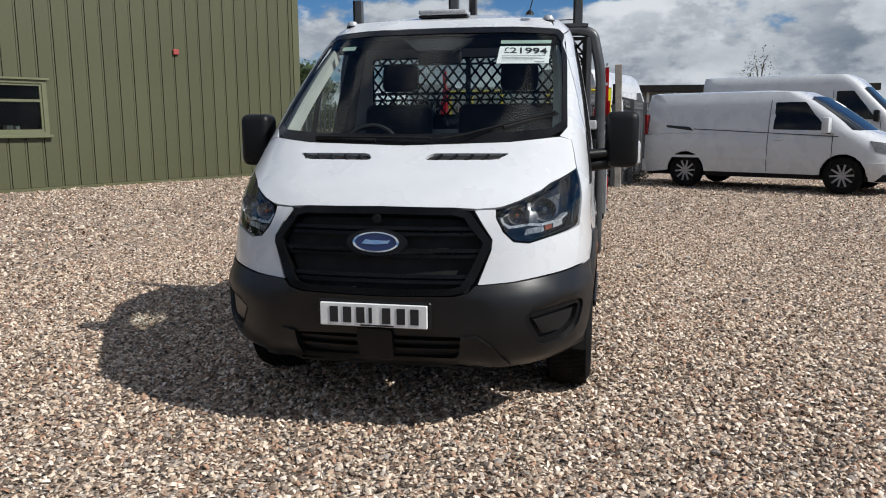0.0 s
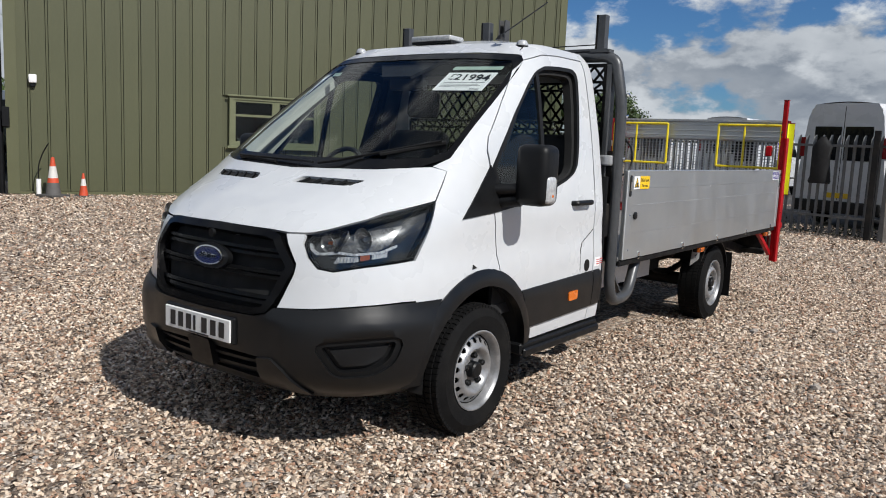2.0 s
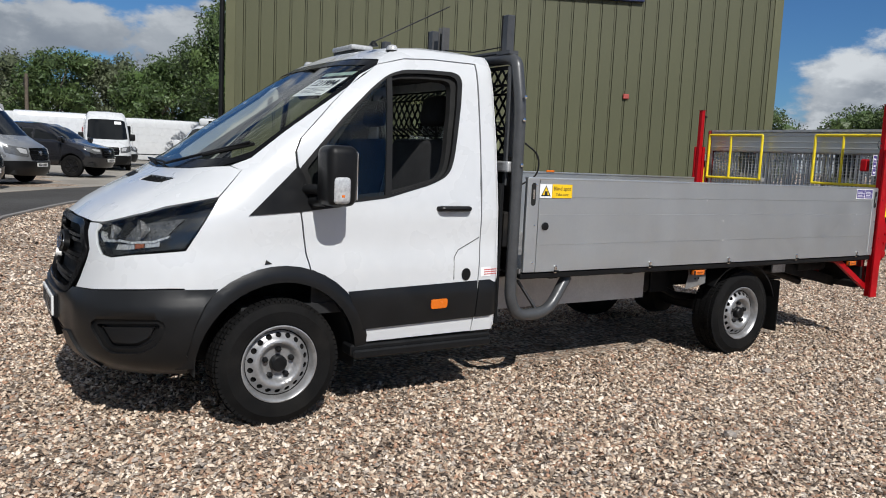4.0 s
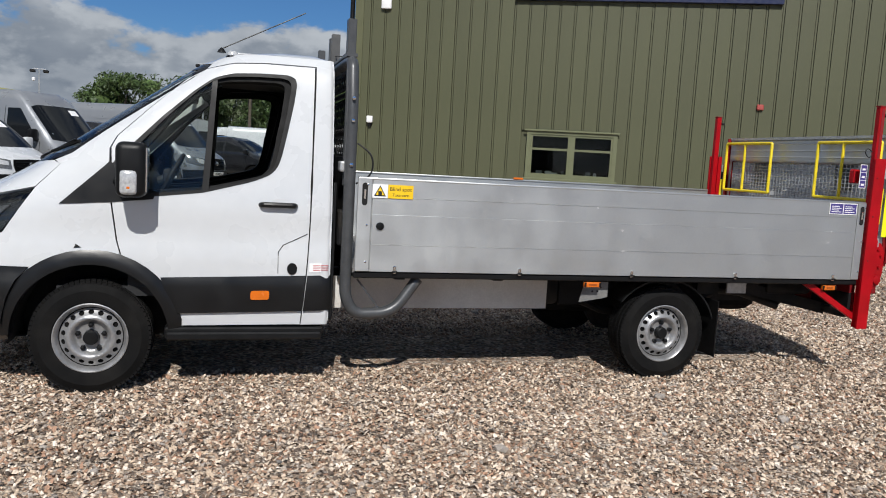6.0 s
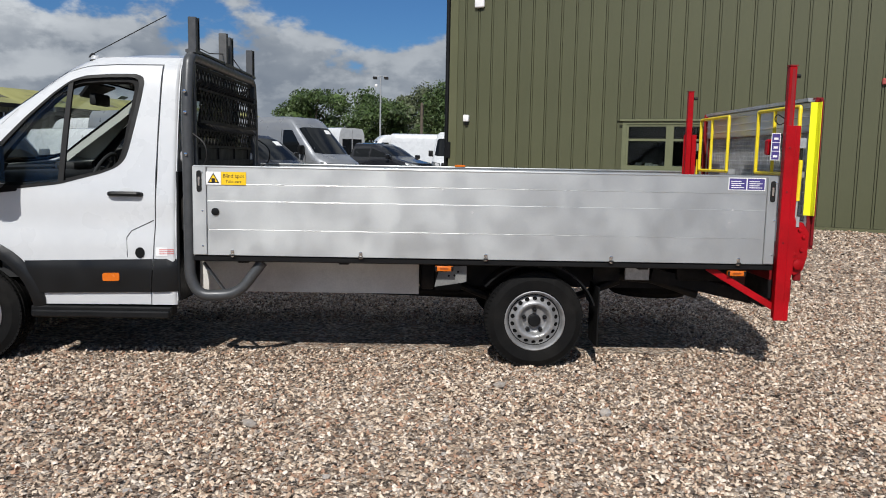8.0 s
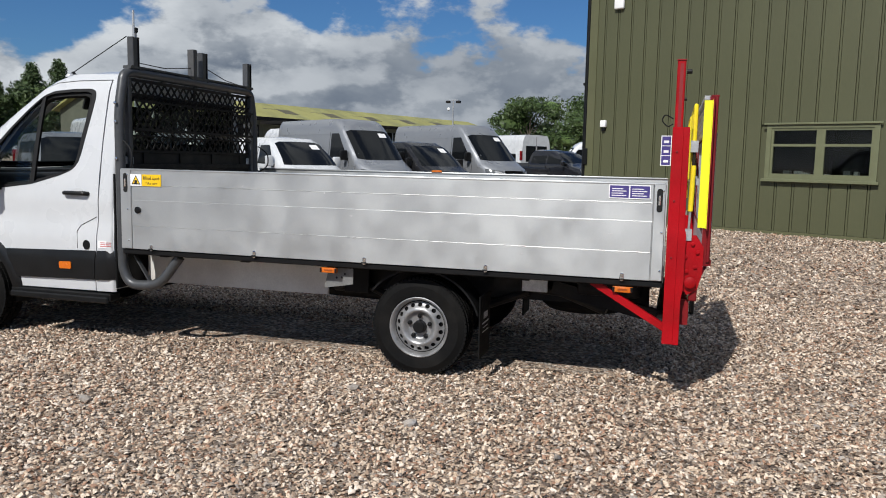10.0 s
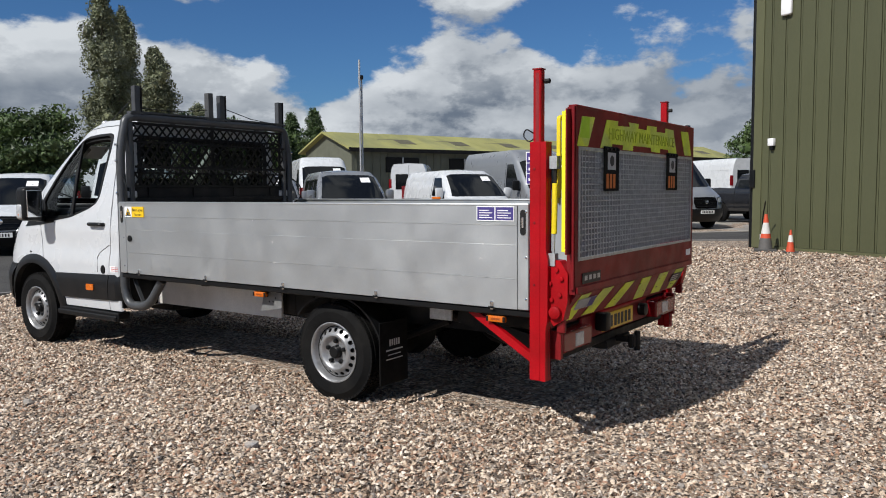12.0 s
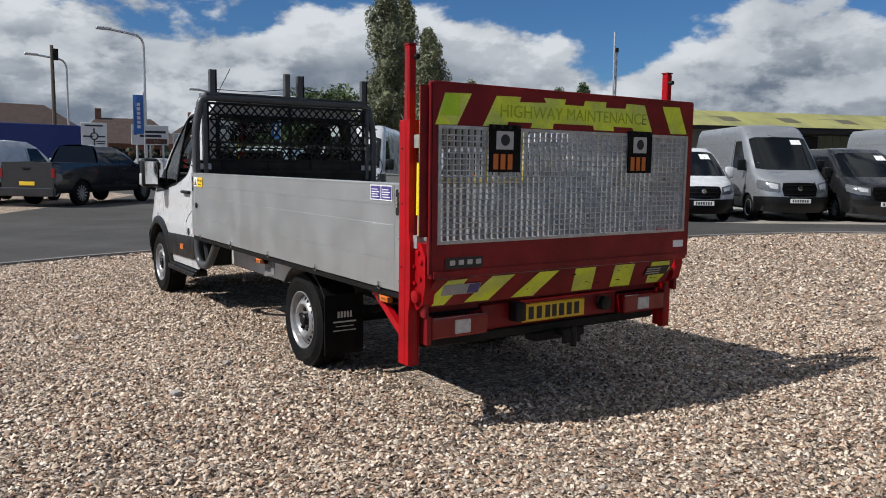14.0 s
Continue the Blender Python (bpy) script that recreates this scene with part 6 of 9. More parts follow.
        part("lamp_wing", boxes((s * 0.955, s * 0.985, 5.62, 5.75, 0.52, 0.68)), DARK_RED, lamp)
    lab = part("side_label", boxes((1.0, 1.002, 5.535, 5.598, 1.515, 1.70)), PAPER, truck, "violet and white safety label")
    for k in range(3):
        f = part("sticker_field", boxes((1.0025, 1.003, 5.540, 5.593, 1.520 + 0.060 * k, 1.575 + 0.060 * k)), PURPLE, lab)
        part("text_bar", boxes((1.0032, 1.0035, 5.552, 5.582, 1.535 + 0.060 * k, 1.55 + 0.060 * k)), PAPER, f)
    part("control_box", box(bmesh.new(), 0.88, 0.945, 5.54, 5.595, 1.55, 1.66, 0.01), RED, truck, "red control box")
    # platform standing upright: frame, banded top, mesh, kick board
    yf, yb = 5.857, 5.807
    plat = part("lift_platform", flat(rect(-1.03, 1.03, 0.905, 1.935), lambda u, v, d: Vector((u, yf + d, v)), 0.05, [rect(-0.985, 0.985, 1.095, 1.712)]), DARK_RED, truck, "weathered red tail-lift platform, raised upright")
    part("platform_side", boxes((1.03, 1.045, 5.836, yf - 0.002, 0.93, 1.94), bevel=0.003), DARK_RED, plat)
    part("platform_side", boxes((-1.046, -1.03, yb - 0.03, yf, 0.93, 1.94), bevel=0.003), DARK_RED, plat)
    part("inner_frame", flat(rect(-1.02, 1.02, 0.91, 1.93), lambda u, v, d: Vector((u, yb - 0.001 - d, v)), 0.004, [rect(-0.985, 0.985, 1.095, 1.712)]), GALV, plat, "grey inner frame")
    part("platform_lip", boxes((-1.03, 1.03, yb + 0.006, yf + 0.004, 1.935, 1.945), bevel=0.002), DARK_RED, plat)
    part("mesh_trim", flat(rect(-0.995, 0.995, 1.088, 1.720), lambda u, v, d: Vector((u, yf + 0.004 + d, v)), 0.006, [rect(-0.975, 0.975, 1.105, 1.702)]), GALV, plat, "grey steel mesh edging")
    bm = bmesh.new()
    nx, nz = 46, 19
    for i in range(nx + 1):
        x = -0.975 + 1.95 * i / nx
        box(bm, x - 0.0035, x + 0.0035, yb + 0.012, yf - 0.004, 1.105, 1.702)
    for j in range(1, nz):
        z = 1.105 + 0.597 * j / nz
        box(bm, -0.975, 0.975, yb + 0.016, yf - 0.008, z - 0.0035, z + 0.0035)
    part("platform_grid", bm, GALV, plat, "galvanised open grid deck")
    part("hinge_flap", boxes((-0.98, 0.98, 5.66, 5.80, 0.815, 0.835), bevel=0.004), DARK_RED, plat, "dark red hinge flap")
    # inner face: aluminium planks on top, cross ribs, folded yellow rails
    part("inner_plank", box(bmesh.new(), -1.0, 1.0, yb - 0.010, yb - 0.002, 1.72, 1.915, 0.003), ALU, plat, "aluminium inner sheet")
    for z in (1.76, 1.82, 1.88):
        part("inner_rib", tube(bmesh.new(), [(-1.0, yb - 0.012, z), (1.0, yb - 0.012, z)], 0.006, 8), ALU, plat, "", True)
    part("inner_rail", boxes((-0.99, 0.985, yb - 0.030, yb + 0.004, 1.920, 1.944)), GALV, plat)
    for x0, x1 in ((0.98, 0.30), (-0.30, -0.98)):
        rail = part("folded_rail", tube(bmesh.new(), curve([(x0, yb - 0.075, 1.42), (x0, yb - 0.075, 1.885), (x1, yb - 0.075, 1.885), (x1, yb - 0.075, 1.42), (x0, yb - 0.075, 1.42)], 0.012, 3), 0.014, 8), YELLOW, truck, "yellow folded hand rail", True)
        xm = (x0 + x1) / 2 - 0.05
        part("rail_upright", tube(bmesh.new(), [(xm, yb - 0.075, 1.42), (xm, yb - 0.075, 1.885)], 0.013, 8), YELLOW, rail, "", True)
        part("rail_clip", boxes((x0 - 0.02, x0 + 0.02, yb - 0.065, yb - 0.01, 1.40, 1.44)), GALV, rail)
    # fluorescent chevrons and lettering
    top = ([(0.955, 1.887), (0.785, 1.892), (0.877, 1.724), (1.015, 1.721)],
           [(0.615, 1.89), (0.445, 1.894), (0.452, 1.865), (0.257, 1.871), (0.275, 1.898), (0.106, 1.899), (0.114, 1.869), (-0.039, 1.868), (-0.047, 1.898), (-0.225, 1.901), (-0.222, 1.868), (-0.393, 1.87), (-0.401, 1.901), (-0.564, 1.899),
            (-0.643, 1.731), (-0.471, 1.736), (-0.46, 1.756), (-0.291, 1.757), (-0.297, 1.73), (-0.129, 1.731), (-0.119, 1.757), (0.197, 1.757), (0.204, 1.725), (0.369, 1.725), (0.358, 1.754), (0.533, 1.753), (0.54, 1.728), (0.706, 1.725)],
           [(-0.734, 1.901), (-0.898, 1.903), (-0.979, 1.732), (-0.822, 1.73)])
    for p in top:
        part("chevron", flat(p, lambda u, v, d: Vector((u, yf + 0.0032 + d, v)), 0.003), FLUO, plat, "fluorescent yellow film")
    part("chevron_patch", flat([(0.955, 1.884), (0.86, 1.886), (0.86, 1.77), (0.985, 1.77)], lambda u, v, d: Vector((u, yf + 0.0042 + d, v)), 0.001), mat("fresh_green_film", (0.42, 0.66, 0.02), 0.5, var=0.1), plat)
    lettering("lettering", "HIGHWAY MAINTENANCE", 0.098, mat("faded_lime_lettering", (0.38, 0.48, 0.010), 0.55, var=0.25, scale=14, second=(0.17, 0.17, 0.06), mix_scale=2.5, mix_edge=(0.58, 0.66)), plat, Matrix.Translation((0.005, yf + 0.0045, 1.808)) @ pose(0, 0, 0, 90, 0, 180), "faded words HIGHWAY MAINTENANCE", 0.0006)
    for x0, x1, ex in ((0.445, 0.67, 0), (-0.64, -0.415, 1)):
        mud = part("rubber_flag", boxes((x0, x1, yf + 0.006, yf + 0.012, 1.475, 1.735), bevel=0.003), RUBBER, plat, "black rubber flag with orange print")
        part("flag_field", boxes((x0 + 0.055, x1 - 0.05, yf + 0.0125, yf + 0.0135, 1.60, 1.70)), mat("grey_print", (0.42, 0.42, 0.42), 0.6), mud)
        part("flag_mark", lathe(bmesh.new(), [(0.0, 0.032), (0.001, 0.030), (0.0012, 0.001)], "y", 18, ((x0 + x1) / 2, yf + 0.0137, 1.652)), INK, mud)
        for j in range(3):
            xx = x0 + 0.06 + 0.05 * j
            part("text_bar", boxes((xx, xx + 0.034, yf + 0.0125, yf + 0.0135, 1.49, 1.575)), mat("orange_print", (0.55, 0.14, 0.02), 0.6), mud)
        for j in range(4):
            xx = x0 + 0.025 + 0.058 * j
            part("flag_bolt", lathe(bmesh.new(), [(0.0, 0.011), (0.010, 0.010), (0.011, 0.001)], "y", 8, (xx, yf + 0.012, 1.722)), CHASSIS, mud)
    for x0, x1, z0, z1 in ((0.985 - 0.04, 0.985 - 0.29, 0.955, 1.015),):
        lab = part("maker_plate", boxes((x1, x0, yf + 0.003, yf + 0.006, z0, z1)), INK, plat, "small black maker's plate")
        for j in range(4):
            part("text_bar", boxes((x0 - 0.03 - 0.058 * j - 0.035, x0 - 0.03 - 0.058 * j, yf + 0.0063, yf + 0.0068, z0 + 0.018, z1 - 0.015)), GALV, lab)
    part("small_label", boxes((-0.99, -0.89, yf + 0.003, yf + 0.005, 0.985, 1.03)), PAPER, plat, "small white label")
    part("kick_fold", boxes((-1.02, 1.02, yf + 0.001, yf + 0.010, 0.905, 0.945), bevel=0.003), DARK_RED, plat)
    # sloping skirt under the platform
    def skirt(u, v, d=0.0):
        t = (0.895 - v) / 0.16
        return Vector((u, 5.845 - 0.085 * t + d, v))
    sk = part("lift_skirt", flat([(1.035, 0.735), (-0.95, 0.735), (-0.93, 0.898), (0.995, 0.898)], skirt, 0.02, (), 0.3), DARK_RED, truck, "red sloping skirt with yellow chevrons")
    for p in ([(0.911, 0.888), (0.78, 0.891), (0.886, 0.741), (1.030, 0.744)], [(0.612, 0.894), (0.449, 0.893), (0.58, 0.742), (0.75, 0.744)], [(0.262, 0.893), (0.107, 0.893), (0.243, 0.740), (0.411, 0.742)],
              [(-0.026, 0.894), (-0.198, 0.894), (-0.24, 0.741), (-0.071, 0.740)], [(-0.367, 0.894), (-0.547, 0.893), (-0.583, 0.740), (-0.405, 0.742)], [(-0.708, 0.893), (-0.88, 0.894), (-0.919, 0.833), (-0.852, 0.741), (-0.745, 0.743)]):
        part("chevron", flat(p, lambda u, v, d: skirt(u, v, 0.004 + d), 0.003), FLUO, sk, "fluorescent yellow film")
    rng = random.Random(31)
    for k in range(16):
        u, v, w = rng.uniform(-0.85, 0.95), rng.uniform(0.76, 0.88), rng.uniform(0.015, 0.07)
        tilt = rng.uniform(-0.25, 0.25)
        pts = [(u, v), (u + w, v + tilt * w), (u + w * 0.9, v + tilt * w + rng.uniform(0.002, 0.006)), (u + w * 0.3, v + rng.uniform(0.003, 0.008))]
        part("scuff", flat(pts, lambda a, b, d: skirt(a, b, 0.0062 + d), 0.001), SEAM if k % 3 == 0 else DARK_RED, sk)
    lb = part("skirt_label", flat(rect(0.68, 0.93, 0.80, 0.862), lambda u, v, d: skirt(u, v, 0.008 + d), 0.002), mat("grey_label", (0.33, 0.34, 0.35), 0.6, var=0.15), sk, "grey and violet warning label")
    part("sticker_field", flat(rect(0.685, 0.76, 0.804, 0.858), lambda u, v, d: skirt(u, v, 0.0095 + d), 0.001), PURPLE, lb)
    lb = part("skirt_label", flat(rect(-0.90, -0.68, 0.80, 0.862), lambda u, v, d: skirt(u, v, 0.008 + d), 0.002), INK, sk, "black warning label")
    for k in range(3):
        part("text_bar", flat(rect(-0.82, -0.69, 0.810 + 0.016 * k, 0.817 + 0.016 * k), lambda u, v, d: skirt(u, v, 0.0095 + d), 0.001), GALV, lb)
    part("rear_beam", box(bmesh.new(), -0.56, 0.56, 5.60, 5.68, 0.545, 0.70, 0.01), DARK_RED, truck, "dark red rear cross beam")
    part("upper_beam", boxes((-0.965, 0.965, 5.60, 5.655, 0.672, 0.80), bevel=0.006), DARK_RED, truck, "dark red upper cross beam")
    part("underrun_bar", box(bmesh.new(), -0.95, 0.95, 5.56, 5.66, 0.475, 0.54, 0.012), CHASSIS, truck, "black underrun bar")
    part("plug_socket", lathe(bmesh.new(), [(0.0, 0.045), (0.05, 0.045), (0.055, 0.03), (0.056, 0.001)], "y", 16, (-0.42, 5.68, 0.625)), BLACK_PLASTIC, truck, "black trailer socket", True)
    part("plate_lamp", box(bmesh.new(), 0.28, 0.36, 5.68, 5.76, 0.585, 0.70, 0.012, 2), BLACK_PLASTIC, truck, "black number plate lamp", True)
    pl = part("rear_number_plate", box(bmesh.new(), -0.26, 0.26, 5.682, 5.694, 0.560, 0.672, 0.004), PLATE_YELLOW, truck, "yellow rear number plate")
    for k, x in enumerate((-0.19, -0.125, -0.06, -0.0, 0.055, 0.125, 0.19)):
        w = 0.02 if k != 3 else 0.018
        part("plate_bar", boxes((x - w, x + w, 5.6945, 5.6965, 0.578, 0.655)), INK, pl)
    tow = part("tow_bar", boxes((-0.30, 0.12, 5.55, 5.66, 0.42, 0.474), (-0.10, -0.04, 5.64, 5.78, 0.45, 0.49), bevel=0.006), CHASSIS, truck, "black tow bar")
    part("tow_jaw", boxes((-0.14, 0.0, 5.76, 5.80, 0.42, 0.51), bevel=0.01), CHASSIS, tow)
    part("tow_pin", tube(bmesh.new(), [(-0.07, 5.80, 0.40), (-0.07, 5.80, 0.53)], 0.02, 10), CHASSIS, tow)
    part("column_loop", tube(bmesh.new(), curve([(1.03, 5.60, 1.80), (1.03, 5.55, 1.83), (1.03, 5.53, 1.79), (1.03, 5.57, 1.75), (1.03, 5.60, 1.77)], 0.03), 0.004, 5), SEAL, truck, "", True)


build_tail_lift()


# ---- road, far paving, fence and yard clutter ----
def sheet(name, outline, lift, material, label, category, step=1.5, depth=0.05):
    vs, fs = fill(outline, (), step)
    bm = slab(vs, fs, lambda x, y: Vector((x, y, ground_z(x, y) + lift)), lambda x, y: Vector((x, y, ground_z(x, y) + lift - depth)))
    return tagged(link(name, bm, material, smooth=False), label, category, kind="structure")


def dense(pts, step=1.0):
    out = []
    for a, b in zip(pts, pts[1:] + pts[:1]):
        m = max(1, int(math.hypot(b[0] - a[0], b[1] - a[1]) / step))
        out += [(a[0] + (b[0] - a[0]) * k / m, a[1] + (b[1] - a[1]) * k / m) for k in range(m)]
    return out


ROAD_NEAR = [(12, -0.6), (6, -2.1), (2.4, -3.4), (1.3, -3.82), (0.1, -4.15), (-1.2, -3.95), (-3.5, -2.95), (-5.5, -1.95), (-7.0, -1.5), (-10.2, -0.9), (-13.0, 0.6), (-14.6, 2.4), (-17.0, 6.0), (-20, 12)]
sheet("road", dense(ROAD_NEAR + [(-26, 12), (-19.5, 2.4), (-16.2, -0.6), (-13.4, -3.4), (-11.5, -5.2), (-8, -10), (-6.5, -17), (-9, -26), (-14, -38), (-2, -38), (-4.0, -24), (-1.2, -17.5), (2.0, -13.2), (12, -12)], 1.2), 0.012, ASPHALT, "dark grey asphalt road past the yard", "road")
sheet("pavement", dense([(-11.6, -5.3), (-13.5, -3.5), (-16.3, -0.7), (-19.6, 2.3), (-26, 11.8), (-60, 12), (-60, -30), (-14, -30), (-9.0, -18), (-8.3, -10)], 2.0), 0.008, CONCRETE, "pale concrete van park across the road", "pavement", 3.0)


def build_edge():
    bm = bmesh.new()
    pts = [Vector((x, y, ground_z(x, y) + 0.012)) for x, y in dense(ROAD_NEAR, 0.6) if y > -6.5][:60]
    pts = [p for p in pts if p.x > -16.5 and not (p.x < -15 and p.y < -1)]
    chain = [pts[0]]
    for p in pts[1:]:
        if (p - chain[-1]).length < 1.2:
            chain.append(p)
    for a, b in zip(chain, chain[1:]):
        bar(bm, a, b, 0.10, 0.05)
    tagged(link("kerb_edging", bm, mat("grey_edging", (0.20, 0.19, 0.18), 0.85, var=0.2)), "low grey concrete edging along the road", "kerb", kind="structure")


build_edge()


# Darker than the other galvanised steel: the pales' shade is in the colour.
FENCE_GREY = mat("shade_darkened_fence", (0.14, 0.145, 0.15), 0.5, 0.4, var=0.2, scale=8)


def build_fence(a, b, name="palisade_fence"):
    """Palisade fencing from a to b: pales, two rails and posts."""
    a, b = Vector((*a, 0)), Vector((*b, 0))
    way = (b - a).normalized()
    length = (b - a).length
    fence = thing(name, "galvanised grey palisade fence with pointed pales", "fence", group="palisade fences")
    fence.matrix_world = Matrix(((way.x, -way.y, 0, a.x), (way.y, way.x, 0, a.y), (0, 0, 1, ground_z(a.x, a.y)), (0, 0, 0, 1)))
    for z in (0.35, 1.68):
        part("rail", boxes((0, length, 0.012, 0.052, z, z + 0.045)), FENCE_GREY, fence)
    b2 = bmesh.new()
    prof = [(-0.032, 0.012), (-0.016, -0.004), (0.016, -0.004), (0.032, 0.012)]
    rows = []
    for z, k, bend in ((0.05, 1, 0), (1.72, 1, 0), (1.82, 1, -0.015), (1.90, 0.55, -0.05)):
        rows.append([b2.verts.new((x * k, y - 0.006 + bend, z)) for x, y in prof])
    for r0, r1 in zip(rows, rows[1:]):
        for i in range(3):
            b2.faces.new((r0[i], r0[i + 1], r1[i + 1], r1[i]))
    d = bpy.data.meshes.new("pale")
    b2.to_mesh(d), b2.free()
    d.materials.append(FENCE_GREY)
    for i in range(int(length / 0.155)):
        ob = new("pale", d)
        ob.parent = fence
        ob.matrix_basis = pose(0.08 + 0.155 * i, 0, 0, 0, 0, 0)
    for i in range(int(length / 2.75) + 1):
        part("fence_post", boxes((2.75 * i - 0.05, 2.75 * i + 0.05, 0.055, 0.15, -0.1, 1.85)), FENCE_GREY, fence)


build_fence((1.25, 12.55), (-6.7, 15.0))
build_fence((2.7, 21.5), (1.38, 12.6))


# Asphalt colour stands in for van shade on the ground behind the fence.
sheet("pavement", dense([(1.28, 12.75), (-6.7, 15.2), (-12.0, 34.0), (3.5, 34.0), (2.75, 21.5)], 2.0), 0.010, ASPHALT, "dark ground sheet behind the palisade fence, for the shade of the vans", "pavement", 2.0)


def build_weeds():
    """Dark weeds and litter along the foot of the fence."""
    rng = random.Random(21)
    pts, faces = [], []
    for a, b, m in (((1.2, 12.72), (-6.6, 15.12), 3400), ((1.55, 12.8), (2.8, 21.3), 1500)):
        for i in range(m):
            t = rng.random()
            x, y = a[0] + (b[0] - a[0]) * t + rng.gauss(0, 0.10), a[1] + (b[1] - a[1]) * t + rng.gauss(0, 0.12)
            tall = 0.34 * (0.5 + 0.5 * noise.noise((t * 17, m, 0))) + 0.06
            p = Vector((x, y, ground_z(x, y) + rng.random() ** 1.4 * tall))
            q = rng.uniform(0.018, 0.05)
            u, w = (Vector((rng.uniform(-1, 1), rng.uniform(-1, 1), rng.uniform(-0.6, 1))).normalized() for _ in (0, 1))
            k = len(pts)
            pts += [tuple(p - u * q), tuple(p + w * q * 0.6), tuple(p + u * q)]
            faces.append((k, k + 1, k + 2))
    d = bpy.data.meshes.new("weeds")
    d.from_pydata(pts, [], faces)
    d.materials.append(mat("dark_weeds", (0.022, 0.026, 0.014), 0.85, var=0.3, island=0.5, second=(0.05, 0.042, 0.028), mix_scale=3))
    tagged(new("weeds", d), "dark weeds and leaf litter along the fence", "weeds", kind="stuff")


build_weeds()


def build_yard_post():
    ob = thing("gate_post", "weathered grey concrete post leaning by the fence", "post", pose(1.31, 12.42, ground_z(1.31, 12.4)))
    bm = box(bmesh.new(), -0.07, 0.07, -0.07, 0.07, -0.1, 2.55, 0.012)
    bm.transform(pose(0, 0, 0, 0, -1.2, 0))
    part("shaft", bm, mat("weathered_concrete", (0.30, 0.28, 0.25), 0.9, var=0.25, scale=6, bump=0.3), ob)
    part("hinge_box", boxes((-0.16, -0.075, -0.05, 0.05, 1.75, 2.15), bevel=0.01), CHASSIS, ob)
    ob = thing("gate_post", "short black steel post by the fence", "post", pose(0.98, 12.42, ground_z(1, 12.4)))
    part("shaft", boxes((-0.05, 0.05, -0.05, 0.05, -0.1, 1.98), bevel=0.006), CHASSIS, ob)
    coat = thing("hanging_coat", "black coat hung on the fence", "coat", pose(0.02, 12.86, ground_z(0, 13) + 0.98))
    bm = bmesh.new()
    rings = []
    for z, w, q in ((0.0, 0.17, 0.05), (0.04, 0.19, 0.06), (0.25, 0.16, 0.06), (0.50, 0.15, 0.07), (0.68, 0.17, 0.07), (0.78, 0.12, 0.06), (0.84, 0.06, 0.04), (0.88, 0.05, 0.03)):
        rings.append([bm.verts.new((w * math.cos(a) * (1 + 0.16 * math.sin(5 * a + z * 9)), q * math.sin(a) - 0.06, z)) for a in (2 * math.pi * k / 18 for k in range(18))])
    for r0, r1 in zip(rings, rings[1:]):
        for k in range(18):
            bm.faces.new((r0[k], r0[(k + 1) % 18], r1[(k + 1) % 18], r1[k]))
    bm.faces.new(rings[-1])
    part("cloth", bm, mat("black_cloth", (0.01, 0.01, 0.011), 0.9), coat, "", True)


build_yard_post()


def build_cone(s, out, h, label):
    p = wall_point(s, 0, out)
    z = ground_z(p.x, p.y)
    cone = thing("traffic_cone", label, "traffic cone", pose(p.x, p.y, z, 0, 0, 20 * s), "cones by the shed")
    k = h / 0.75
    part("base", box(bmesh.new(), -0.21 * k, 0.21 * k, -0.21 * k, 0.21 * k, 0, 0.05 * k, 0.012), mat("grey_cone_base", (0.06, 0.058, 0.055), 0.85, var=0.2), cone, "dark rubber base")
    orange = mat("faded_orange_plastic", (0.55, 0.07, 0.025), 0.55, var=0.15)
    sleeve = mat("white_sleeve", (0.62, 0.60, 0.57), 0.6, var=0.12)
    prof = lambda z0, z1: [(z0 * k, (0.145 - 0.155 * z0) * k), (z1 * k, (0.145 - 0.155 * z1) * k)]
    part("body", lathe(bmesh.new(), prof(0.05, 0.27), "z", 20), mat("dusty_grey_plastic", (0.10, 0.095, 0.09), 0.7) if h > 0.6 else orange, cone, "", True)
    part("band", lathe(bmesh.new(), prof(0.27, 0.36), "z", 20), orange, cone, "", True)
    part("sleeve", lathe(bmesh.new(), prof(0.36, 0.58), "z", 20), sleeve, cone, "white reflective sleeve", True)
    part("tip", lathe(bmesh.new(), prof(0.58, 0.75), "z", 20), orange, cone, "", True)


build_cone(0.75, 0.55, 0.76, "worn orange and white traffic cone by the shed")
build_cone(1.28, 0.48, 0.46, "small orange and white traffic cone by the shed")


def build_stub():
    p = wall_point(0.50, 0, 0.35)
    ob = thing("marker_post", "short white plastic pipe with a loose cable by the shed", "pipe", pose(p.x, p.y, ground_z(p.x, p.y)))
    part("pipe", lathe(bmesh.new(), [(-0.05, 0.045), (0.33, 0.045), (0.33, 0.036), (0.20, 0.036)], "z", 14), PAPER, ob, "", True)
    part("cable", tube(bmesh.new(), curve([(0, 0, 0.2), (0.0, 0.0, 0.6), (0.1, 0.05, 0.85), (0.22, 0.1, 1.02)], 0.2), 0.012, 6), SEAL, ob, "", True)


build_stub()


